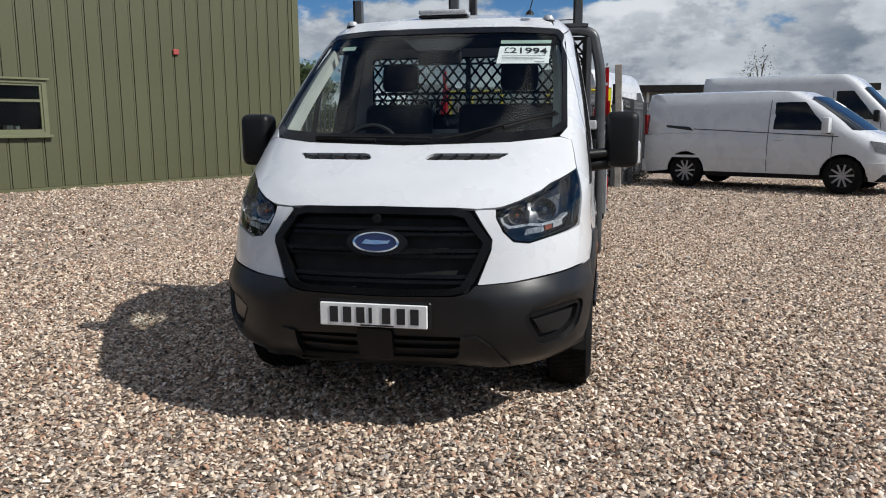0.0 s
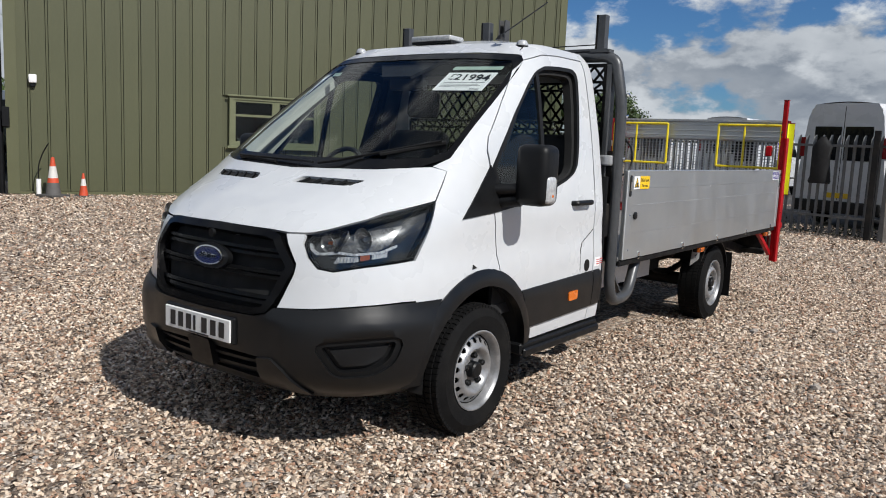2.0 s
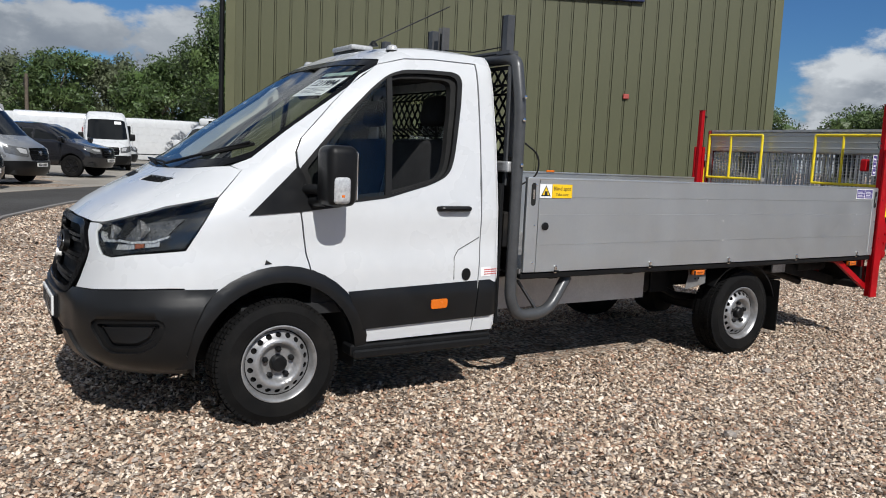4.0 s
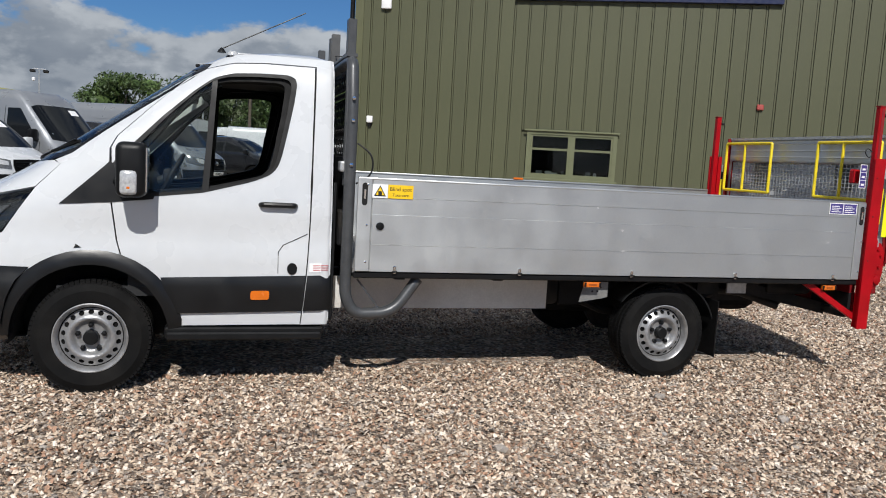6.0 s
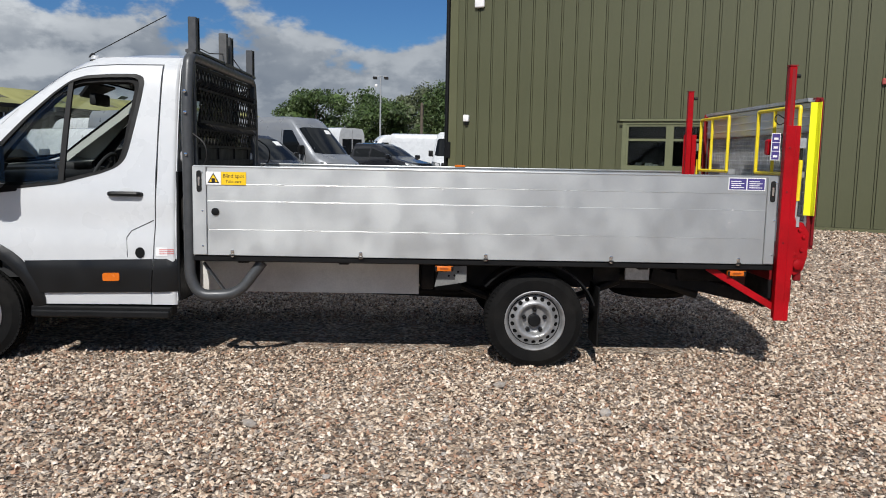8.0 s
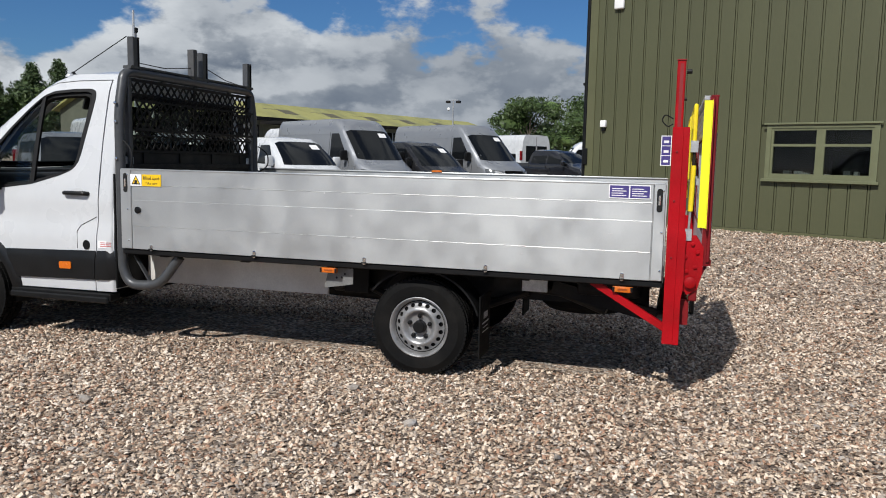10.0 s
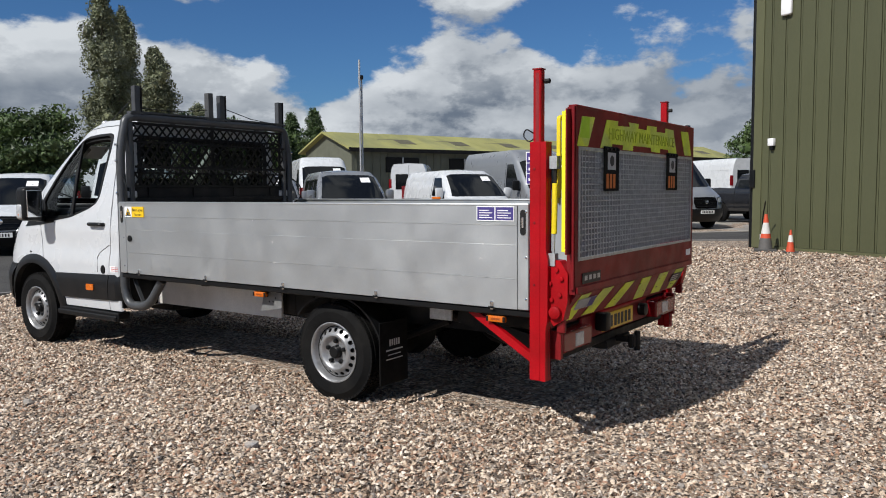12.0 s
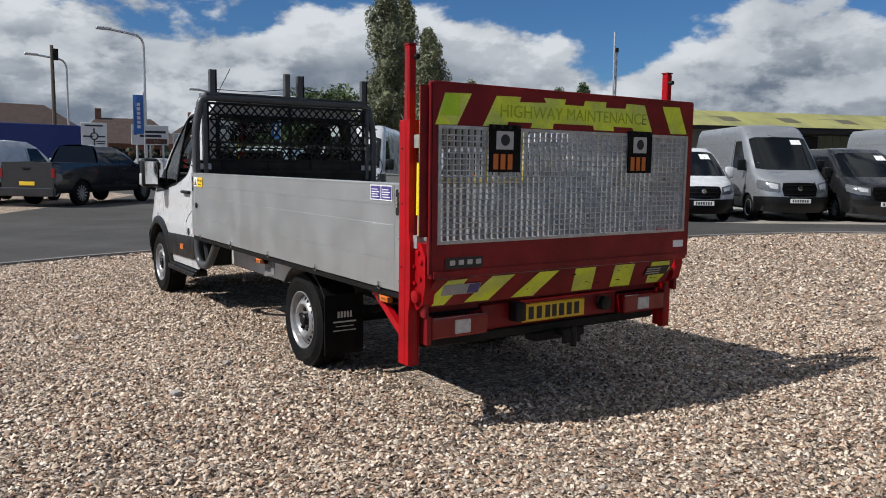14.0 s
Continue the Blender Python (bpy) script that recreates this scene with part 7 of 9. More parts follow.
# ---- parked vehicles ----
LARGE = [(0.24, 0.90, -0.88, -0.05, 2.7), (0.40, 0.965, -0.985, -0.10, 2.8), (0.60, 0.985, -1.005, -0.10, 2.8), (0.85, 0.985, -0.97, -0.10, 2.75), (1.00, 0.980, -0.93, -0.08, 2.7), (1.10, 0.972, -0.84, -0.04, 2.6), (1.20, 0.962, -0.62, 0.04, 2.6),
         (1.28, 0.955, -0.42, 0.14, 2.9), (1.34, 0.945, -0.30, 0.25, 3.3), (1.70, 0.915, 0.08, 0.5, 3.5), (2.10, 0.87, 0.48, 0.85, 3.6), (2.25, 0.85, 0.62, 0.98, 3.6), (2.45, 0.82, 0.80, 1.15, 3.4), (2.56, 0.77, 0.98, 1.3, 3.2), (2.62, 0.68, 1.15, 1.4, 3.0)]
MEDIUM = [(0.20, 0.88, -0.84, -0.05, 2.7), (0.38, 0.955, -0.955, -0.10, 2.8), (0.58, 0.980, -0.98, -0.10, 2.8), (0.78, 0.980, -0.955, -0.10, 2.7), (0.92, 0.975, -0.90, -0.06, 2.65), (1.00, 0.966, -0.78, 0.0, 2.6), (1.10, 0.955, -0.52, 0.1, 2.8),
          (1.13, 0.945, -0.34, 0.22, 3.2), (1.40, 0.90, 0.03, 0.45, 3.5), (1.70, 0.83, 0.46, 0.85, 3.6), (1.82, 0.79, 0.66, 1.02, 3.5), (1.90, 0.74, 0.82, 1.15, 3.3), (1.95, 0.66, 1.0, 1.25, 3.1)]
CAR = [(0.20, 0.80, -0.80, -0.05, 2.6), (0.36, 0.88, -0.90, -0.10, 2.7), (0.55, 0.91, -0.93, -0.10, 2.7), (0.75, 0.91, -0.90, -0.08, 2.7), (0.88, 0.905, -0.82, -0.02, 2.7), (0.95, 0.895, -0.62, 0.1, 2.8), (1.00, 0.88, -0.20, 0.3, 3.0), (1.03, 0.872, 0.05, 0.45, 3.2),
       (1.20, 0.82, 0.35, 0.75, 3.3), (1.45, 0.73, 0.78, 1.1, 3.3), (1.56, 0.67, 1.02, 1.3, 3.1), (1.62, 0.58, 1.25, 1.5, 3.0)]

PICKUP = [(0.34, 0.82, -0.80, -0.05, 2.6), (0.45, 0.90, -0.90, -0.10, 2.7), (0.64, 0.93, -0.94, -0.10, 2.7), (0.86, 0.93, -0.92, -0.08, 2.7), (1.04, 0.925, -0.85, -0.02, 2.7), (1.12, 0.915, -0.62, 0.1, 2.8), (1.18, 0.90, -0.12, 0.3, 3.0), (1.22, 0.895, 0.10, 0.45, 3.2),
          (1.31, 0.875, 0.25, 0.62, 3.3), (1.45, 0.83, 0.45, 0.82, 3.3), (1.65, 0.75, 0.80, 1.1, 3.3), (1.76, 0.69, 1.02, 1.3, 3.1), (1.82, 0.60, 1.24, 1.5, 3.0)]


def car_wheel(parent, x, y, r, s, rim_material, spokes):
    w = new("wheel")
    w.parent = parent
    w.matrix_basis = Matrix.Translation((s * x, y, r)) @ (Matrix.Identity(4) if s > 0 else Matrix.Rotation(math.pi, 4, "Z"))
    part("tyre", lathe(bmesh.new(), [(-0.20, r * 0.6), (-0.21, r * 0.85), (-0.17, r), (-0.03, r), (0.0, r * 0.88), (-0.005, r * 0.68), (-0.03, r * 0.64)], "x", 32), RUBBER, w, "", True, 35)
    rim = part("rim", lathe(bmesh.new(), [(-0.06, r * 0.2), (-0.05, r * 0.60), (-0.01, r * 0.66), (-0.008, r * 0.62), (-0.04, r * 0.56)], "x", 32), CHASSIS if spokes else rim_material, w, "", True, 35)
    bm = bmesh.new()
    for k in range(spokes or 0):
        a = 2 * math.pi * k / spokes
        bar(bm, (-0.02, 0.05 * math.cos(a), 0.05 * math.sin(a)), (-0.012, r * 0.62 * math.cos(a + 0.08), r * 0.62 * math.sin(a + 0.08)), 0.035, 0.02, (1, 0, 0))
    if spokes:
        part("spokes", bm, rim_material, rim)
    part("hub", lathe(bmesh.new(), [(-0.04, 0.06), (-0.012, 0.055), (-0.008, 0.001)], "x", 14), CHASSIS if not spokes else rim_material, rim, "", True)


def build_vehicle(name, label, at, nose, paint, rows, wheelbase, rear, bumper, kind="van", glass_side=False, grille_w=0.45, spokes=0, rim=None, step=0.14, z0=None, lamp=CLEAR_LENS, stripe=False, cab_end=None):
    """A parked vehicle: at is the ground under its front axle, nose the way it looks."""
    th = math.atan2(nose[0], -nose[1])
    base = ground_z(*at) + 0.012 if z0 is None else z0
    v = thing(name, label, {"van": "van", "car": "car", "pickup": "pickup"}[kind], pose(at[0], at[1], base, 0, 0, math.degrees(th)), "parked vehicles")
    sh = Shell(rows, rear, 0.09)
    zs = sh.rows[:, 0]
    zb, zt = zs[0] + 0.08, zs[-1] - 0.02
    cowl = {"van": 1.34 if rows is LARGE else 1.13, "car": 1.03, "pickup": 1.21}[kind]
    head = {"van": 2.25 if rows is LARGE else 1.82, "car": 1.52, "pickup": 1.70}[kind]
    lip = {"van": 1.04 if rows is LARGE else 0.93, "car": 0.86, "pickup": 1.02}[kind]
    r = 0.345 if kind == "van" else 0.34 if kind == "car" else 0.38
    arch = lambda c, q=r + 0.06: [("s", c - q * math.cos(radians(a)), max(r + q * math.sin(radians(a)), zb)) for a in range(0, 181, 20)]
    half = [("f", 0.0, zb), ("f", 0.5, zb)] + arch(0.0) + arch(wheelbase) + ([("s", rear - 0.004, zb), ("s", rear - 0.004, zt)] if not cab_end else [("s", rear - 0.004, zb), ("s", rear - 0.004, 1.28), ("s", cab_end, 1.28), ("s", cab_end, 1.30), ("s", cab_end - 0.12, zt)]) + [("s", sh.at(zt)[2] + 0.02, zt), ("f", 0.0, zt)]
    o = sh.trace(half, step=0.12, closed=False)
    body = part("body", sh.panel(o + [(-u, z) for u, z in o[-2:0:-1]], (), 0.0, 0.03, step), paint, v, "", True, 40)
    # roof and tail
    bm = bmesh.new()
    edge = [sh.raw(u, zt) for u in [k / 12 for k in range(13)] + [1 + ((cab_end - 0.12 if cab_end else rear) - sh.at(zt)[2]) * k / 8 for k in range(1, 9)]]
    rws = [[bm.verts.new((p.x * k / 6, p.y, p.z + 0.05 * smooth_step(edge[0].y, edge[0].y + 0.6, p.y) * (1 - abs(k / 6) ** 2))) for k in range(-6, 7)] for p in edge]
    for r0, r1 in zip(rws, rws[1:]):
        for k in range(12):
            if len({q.co.to_tuple(4) for q in (r0[k], r0[k + 1], r1[k + 1], r1[k])}) > 2:
                bm.faces.new((r0[k], r0[k + 1], r1[k + 1], r1[k]))
    bmesh.ops.remove_doubles(bm, verts=bm.verts, dist=1e-4)
    bmesh.ops.recalc_face_normals(bm, faces=bm.faces)
    part("roof", bm, paint, v, "", True, 60)
    tail = [(sh.raw(sh.side(rear - 0.01, z), z).x, z) for z in np.linspace(zb, 1.28 if cab_end else zt, 10)]
    part("tail", flat(tail + [(0, (1.28 if cab_end else zt) + 0.03)] + [(-x, z) for x, z in tail[::-1]], lambda u, q, d: Vector((u, rear + d, q)), 0.02, (), 0), paint, v)
    dark = mat("dark_window", (0.006, 0.007, 0.008), 0.05, var=0.1, spec=0.26)
    x1, x2 = sh.at(cowl)[0] * 0.88, sh.at(head)[0] * 0.90
    ws = [("f", 0.0, cowl + 0.01), ("f", x1 * 0.7, cowl + 0.02), ("f", x1, cowl + 0.06), ("f", x2, head - 0.05), ("f", x2 * 0.8, head), ("f", 0, head + 0.01)]
    o = sh.trace(ws, closed=False)
    part("windscreen", sh.panel(o + [(-u, z) for u, z in o[-2:0:-1]], (), 0.006, 0.008, 0.15), dark, v, "dark windscreen", True)
    if kind == "van":
        card = sh.trace([("f", x2 * 0.42, head - 0.20), ("f", x2 * 0.80, head - 0.20), ("f", x2 * 0.78, head - 0.07), ("f", x2 * 0.42, head - 0.07)])
        part("price_card", sh.panel(card, (), 0.008, 0.004, 0), PAPER, v, "white card in the windscreen", True)
    zm = (zs[0] + lip) / 2
    low = [("f", 0.0, zb - 0.06), ("f", 0.6, zb - 0.05), ("s", -r - 0.09, zb - 0.02), ("s", -r - 0.06, zm + 0.02), ("f", 0.62, zm + 0.03), ("f", 0.0, zm)]
    o = sh.trace(low, closed=False)
    bp = part("bumper", sh.panel(o + [(-u, z) for u, z in o[-2:0:-1]], (), 0.02, 0.04, 0.12), bumper, v, "", True)
    gr = [("f", 0.0, zm + 0.03), ("f", grille_w * 0.9, zm + 0.05), ("f", grille_w, (zm + lip) / 2 + 0.03), ("f", grille_w * 0.92, lip - 0.02), ("f", 0.0, lip - 0.01)]
    o = sh.trace(gr, closed=False)
    g = part("grille", sh.panel(o + [(-u, z) for u, z in o[-2:0:-1]], (), 0.012, 0.02, 0.1), GLOSS_BLACK, v, "black grille", True)
    for k in range(3):
        z = zm + 0.08 + (lip - zm - 0.12) * k / 2.4
        ol = [(sh.front(-grille_w * 0.85 + 1.7 * grille_w * j / 8, z), z) for j in range(9)]
        ol += [(u, z + 0.018) for u, _ in ol[::-1]]
        part("grille_bar", sh.panel(ol, (), 0.022, 0.01, 0), BLACK_PLASTIC, g, "", True)
    q = sh.point(0.0, (zm + lip) / 2 + 0.04, 0.03)
    part("badge", lathe(bmesh.new(), [(0.02, 0.07), (-0.006, 0.065), (-0.01, 0.05), (-0.008, 0.001)], "y", 18, q), CHROME, g, "", True)
    q = sh.point(0.0, zm - 0.06, 0.035)
    pl = part("number_plate", box(bmesh.new(), -0.26, 0.26, q.y - 0.012, q.y + 0.004, zm - 0.13, zm - 0.02, 0.003), PLATE_WHITE, v)
    for k in range(7):
        part("plate_bar", boxes((-0.21 + 0.062 * k, -0.175 + 0.062 * k, q.y - 0.0145, q.y - 0.0125, zm - 0.11, zm - 0.04)), INK, pl)
    for s in (1, -1):
        lm = [("f", grille_w + 0.03, lip - 0.03), ("f", grille_w + 0.04, zm + 0.14), ("f", 0.74, zm + 0.16), ("s", -0.52, zm + 0.24), ("s", -0.42, lip + 0.06), ("f", 0.74, lip + 0.02)]
        hl = part("headlight", sh.panel(sh.trace(lm, s), (), 0.006, 0.01, 0.08), mat("lamp_shell", (0.14, 0.145, 0.15), 0.12, 0.3, var=0.3, scale=25), v, "", True)
        inner = [("f", grille_w + 0.08, lip - 0.06), ("f", grille_w + 0.09, zm + 0.22), ("f", 0.70, zm + 0.24), ("f", 0.76, lip - 0.03), ("f", 0.70, lip - 0.02)]
        part("lens", sh.panel(sh.trace(inner, s), (), 0.012, 0.006, 0.08), lamp, hl, "bright clear lens", True)
        # side windows
        zc, zh = cowl + 0.05, head - 0.10
        y0 = sh.raw(sh.front(x1, cowl), cowl).y
        yb = 0.42 if kind == "van" else 0.55
        win = [("s", yb - 0.12, zc), ("s", 1.30, zc + 0.02), ("s", 1.30, zh), ("s", yb + 0.62 * (zh - zc), zh), ]
        part("door_window", sh.panel(rounded(sh.trace(win, s, 0.3), 0.03), (), 0.005, 0.01, 0.12), dark, v, "dark door window", True)
        if glass_side:
            for a, b in ((1.38, 2.45 if not cab_end else cab_end - 0.18), (2.52, min(3.4, (cab_end or rear) - 0.35))):
                if b > a + 0.2:
                    part("side_window", sh.panel(rounded(sh.trace([("s", a, zc), ("s", b, zc + 0.02), ("s", b - 0.12 * (b > 2.6), zh - 0.02), ("s", a, zh)], s, 0.3), 0.03), (), 0.005, 0.01, 0.15), dark, v, "dark side window", True)
        for yy in (yb - 0.22, 1.38) if kind == "van" else (0.35, 1.34, 2.3):
            line = [sh.point(sh.side(yy, z, s), z, 0.003) for z in np.linspace(zb + 0.1, head - 0.05 if yy > 1 else cowl, 9)]
            part("door_seam", tube(bmesh.new(), line, 0.006, 4), SEAM, v)
        if kind == "van":
            for z, w in ((cowl - 0.02, 0.02), (0.62, 0.05)) + (((2.12, 0.012), (1.72, 0.012)) if rows is LARGE else ()):
                ol = [(sh.side((0.5 if z < 1.4 else 1.5) + (rear - (0.62 if z < 1.4 else 1.62)) * k / 12, z, s), z) for k in range(13)]
                part("side_crease", sh.panel(ol + [(u, z + w) for u, _ in ol[::-1]], (), 0.008, 0.006, 0), paint if z > 0.7 else bumper, v, "", True)
        if stripe:
            ol = [(sh.side(yy, z, s), z) for yy, z in ((0.1, 1.06), (1.5, 1.13), (2.9, 1.20), (2.9, 1.215), (1.5, 1.145), (0.1, 1.075))]
            part("side_stripe", sh.panel(ol, (), 0.010, 0.004, 0), INK, v, "thin black side stripe", True)
            ol = [(sh.side(yy, z, s), z) for yy, z in ((2.9, 1.17), (3.5, 1.24), (3.52, 1.29), (3.0, 1.25))]
            part("stripe_block", sh.panel(ol, (), 0.010, 0.004, 0), INK, v, "black stripe end block", True)
        part("door_mirror", box(bmesh.new(), s * (sh.at(cowl)[0] + 0.02), s * (sh.at(cowl)[0] + 0.24), 0.22, 0.36, cowl + 0.0, cowl + (0.30 if kind == "van" else 0.17), 0.04, 2), paint if kind != "van" or rows is MEDIUM else BLACK_PLASTIC, v, "", True)
        part("mirror_arm", boxes((s * (sh.at(cowl)[0] - 0.06), s * (sh.at(cowl)[0] + 0.05), 0.24, 0.31, cowl - 0.01, cowl + 0.06)), BLACK_PLASTIC, v)
        part("door_handle", box(bmesh.new(), s * sh.at(0.95)[0], s * (sh.at(0.95)[0] + 0.03), 1.10, 1.26, cowl - 0.14, cowl - 0.10, 0.01), paint, v)
        for yy in (0.0, wheelbase):
            car_wheel(v, 0.96 if kind == "van" else 0.90, yy, r, s, rim or GALV, spokes)
            ring = [(yy - (r + 0.055) * math.cos(radians(a)), r + (r + 0.055) * math.sin(radians(a))) for a in range(-10, 191, 20)]
            bm = bmesh.new()
            lo = [bm.verts.new((s * 0.55, a, max(b, zb))) for a, b in ring]
            hi = [bm.verts.new((s * 0.93, a, max(b, zb))) for a, b in ring]
            for i in range(len(ring) - 1):
                bm.faces.new((lo[i], lo[i + 1], hi[i + 1], hi[i]))
            bm.faces.new(lo)
            part("arch_liner", bm, SEAM, v)
        zl = (lip + zs[-1]) / 2 - 0.35 if not cab_end else 0.84
        part("tail_lamp", box(bmesh.new(), s * (sh.at(zl)[0] - 0.12), s * (sh.at(zl)[0] + 0.004), rear - 0.06, rear + 0.012, zl, zl + (0.27 if cab_end else 0.42), 0.01), RED_LENS, v, "red tail lamp")
    part("floor_pan", boxes((-0.85, 0.85, -0.75, rear - 0.05, zb - 0.03, zb + 0.10)), SEAM, v)
    rp = part("rear_plate", box(bmesh.new(), -0.26, 0.26, rear + 0.005, rear + 0.016, 0.62, 0.73, 0.003), PLATE_YELLOW, v)
    part("rear_bumper", box(bmesh.new(), -0.92, 0.92, rear - 0.04, rear + 0.07, 0.30, 0.56, 0.03, 2), bumper, v)
    if kind == "van":
        part("rear_window", boxes((-0.62, -0.04, rear + 0.004, rear + 0.012, cowl + 0.08, head - 0.12), bevel=0.003), dark, v)
        part("rear_window", boxes((0.04, 0.62, rear + 0.004, rear + 0.012, cowl + 0.08, head - 0.12), bevel=0.003), dark, v)
        part("rear_door_seam", boxes((-0.006, 0.006, rear + 0.001, rear + 0.006, 0.58, zt - 0.05)), SEAM, v)
    elif cab_end:
        part("bed_cover", box(bmesh.new(), -0.86, 0.86, cab_end + 0.02, rear - 0.02, 1.24, 1.29, 0.02, 2), BLACK_PLASTIC, v, "black load-bed cover")
        q = [bmesh.new()]
        bm = q[0]
        k = [bm.verts.new(p) for p in ((-0.80, cab_end, 1.28), (0.80, cab_end, 1.28), (0.58, cab_end - 0.12, zt), (-0.58, cab_end - 0.12, zt))]
        bm.faces.new(k)
        part("cab_back", bm, dark, v, "dark rear cab window")
        part("tailgate_handle", box(bmesh.new(), -0.12, 0.12, rear + 0.002, rear + 0.02, 1.06, 1.13, 0.01), GLOSS_BLACK, v)
    else:
        part("rear_window", boxes((-0.60, 0.60, rear + 0.004, rear + 0.012, cowl + 0.06, head - 0.10), bevel=0.003), dark, v)
    return v


SILVER = mat("silver_metallic_paint", (0.30, 0.312, 0.33), 0.33, 0.55, var=0.03, scale=2, coat=0.5)
GREY_MET = mat("dark_grey_metallic_paint", (0.020, 0.020, 0.022), 0.25, 0.4, var=0.05, scale=2, coat=0.5)
MID_GREY = mat("mid_grey_metallic_paint", (0.25, 0.26, 0.275), 0.3, 0.5, var=0.05, scale=2, coat=0.5)
BLACK_PAINT = mat("black_paint", (0.012, 0.012, 0.014), 0.15, 0.0, var=0.05, coat=0.6)
NAVY_GREY = mat("slate_paint", (0.014, 0.017, 0.023), 0.16, 0.3, var=0.02, coat=0.6)
NOSE = (0.56, 0.83)


def axle(badge, nose=NOSE, over=0.98):
    k = math.hypot(*nose)
    return (badge[0] - nose[0] / k * over, badge[1] - nose[1] / k * over)


build_vehicle("white_van", "white medium panel van with black grille, parked", axle((-13.3, -3.4)), NOSE, WHITE, MEDIUM, 3.1, 4.1, BLACK_PLASTIC)
build_vehicle("silver_van", "silver high-roof panel van with black bumper, parked", axle((-15.6, -2.2)), NOSE, SILVER, LARGE, 3.66, 4.9, GREY_CLAD)
build_vehicle("grey_van", "dark grey metallic panel van with alloy wheels, parked", axle((-17.3, -0.75)), NOSE, GREY_MET, MEDIUM, 3.1, 4.1, GREY_MET, spokes=10, rim=SILVER)
build_vehicle("silver_van", "silver high-roof panel van with grey bumper, parked", axle((-19.9, 0.5)), NOSE, SILVER, LARGE, 3.66, 4.9, GREY_CLAD)
build_vehicle("black_pickup", "black pickup with load cover, parked", axle((-24.6, 3.1)), NOSE, BLACK_PAINT, PICKUP, 3.1, 4.2, BLACK_PAINT, "pickup", True, spokes=6, rim=GREY_MET, cab_end=2.35)
build_vehicle("white_van", "white panel van facing the yard, parked far back", (-32.8, 4.2), (0.995, -0.10), WHITE, LARGE, 3.6, 4.7, BLACK_PLASTIC)
build_vehicle("silver_van", "silver crew van with side windows, parked", (-10.6, -6.1), (0.62, 0.78), MID_GREY, MEDIUM, 3.1, 4.1, MID_GREY, "van", True)
build_vehicle("silver_van", "grey crew van with side windows, parked by the road", (-9.3, -8.0), (0.62, 0.78), MID_GREY, MEDIUM, 3.1, 4.1, BLACK_PLASTIC, "van", True)
build_vehicle("white_van", "white high-roof van parked in the second row", (-27.9, -16.9), (-0.85, -0.53), WHITE, LARGE, 3.6, 4.7, GREY_CLAD)
build_vehicle("white_van", "white high-roof van with tail towards the road", (-25.9, -11.9), (-0.62, -0.78), WHITE, LARGE, 3.6, 4.7, GREY_CLAD)
build_vehicle("white_van", "white high-roof van standing behind silver vans", (-32.1, -4.1), (-0.62, -0.78), WHITE, LARGE, 3.6, 4.7, GREY_CLAD)
build_vehicle("white_van", "white high-roof van behind the crew vans", (-15.4, -11.6), (0.62, 0.78), WHITE, LARGE, 3.6, 4.7, GREY_CLAD)
build_vehicle("white_van", "white high-roof van in the back row", (-39.0, 5.6), (0.15, 0.98), WHITE, LARGE, 3.6, 4.7, GREY_CLAD)
build_vehicle("white_van", "white long van standing side-on far back", (-40.0, -0.8), (0.25, -0.97), WHITE, LARGE, 3.9, 5.2, GREY_CLAD)
build_vehicle("white_van", "white low van standing side-on far back", (-41.5, 5.2), (0.1, -0.99), WHITE, LARGE, 3.9, 5.2, GREY_CLAD)
build_vehicle("white_van", "white panel van at the end of the row", (-6.6, -10.0), (0.62, 0.78), WHITE, LARGE, 3.6, 4.7, GREY_CLAD)
build_vehicle("white_van", "white compact van at the end of the row", (-4.4, -11.6), (0.62, 0.78), WHITE, MEDIUM, 3.1, 4.1, BLACK_PLASTIC)
# in the passage beside the shed
chiller = build_vehicle("white_van", "white refrigerated van with a roof cooler beside the shed", (-19.9, 5.2), (0.84, -0.54), WHITE, MEDIUM, 3.1, 4.1, BLACK_PLASTIC)
cooler = part("roof_cooler", box(bmesh.new(), -0.62, 0.62, 0.95, 1.75, 1.93, 2.17, 0.09, 3), WHITE, chiller, "white rounded roof cooler", True)
part("cooler_vent", box(bmesh.new(), -0.28, 0.28, 0.935, 0.955, 2.03, 2.09, 0.008), GLOSS_BLACK, cooler, "black vent slot")
build_vehicle("white_van", "white high-roof van behind the refrigerated van", (-27.2, 9.6), (0.84, -0.54), WHITE, LARGE, 3.6, 4.7, GREY_CLAD)
# by the fence
build_vehicle("white_van", "white panel van with black side stripe and alloy wheels", (5.82, 12.06), (0.873, -0.488), WHITE, MEDIUM, 3.05, 4.0, WHITE, "van", spokes=10, rim=SILVER, stripe=True)
build_vehicle("white_van", "white high-roof van behind the striped van", (8.6, 18.6), (0.90, -0.42), WHITE, LARGE, 3.66, 4.9, GREY_CLAD)
build_vehicle("white_van", "white high-roof van behind the fence, doors facing out", (1.4, 19.4), (0.30, 0.95), WHITE, LARGE, 3.66, 4.7, GREY_CLAD)
build_vehicle("white_van", "white high-roof van behind the fence beside another", (-4.6, 28.0), (0.1, 0.99), WHITE, LARGE, 3.66, 4.7, GREY_CLAD)
build_vehicle("white_van", "white panel van beyond the fence by trees", (-8.5, 31.0), (0.1, 0.99), WHITE, LARGE, 3.66, 4.7, GREY_CLAD)
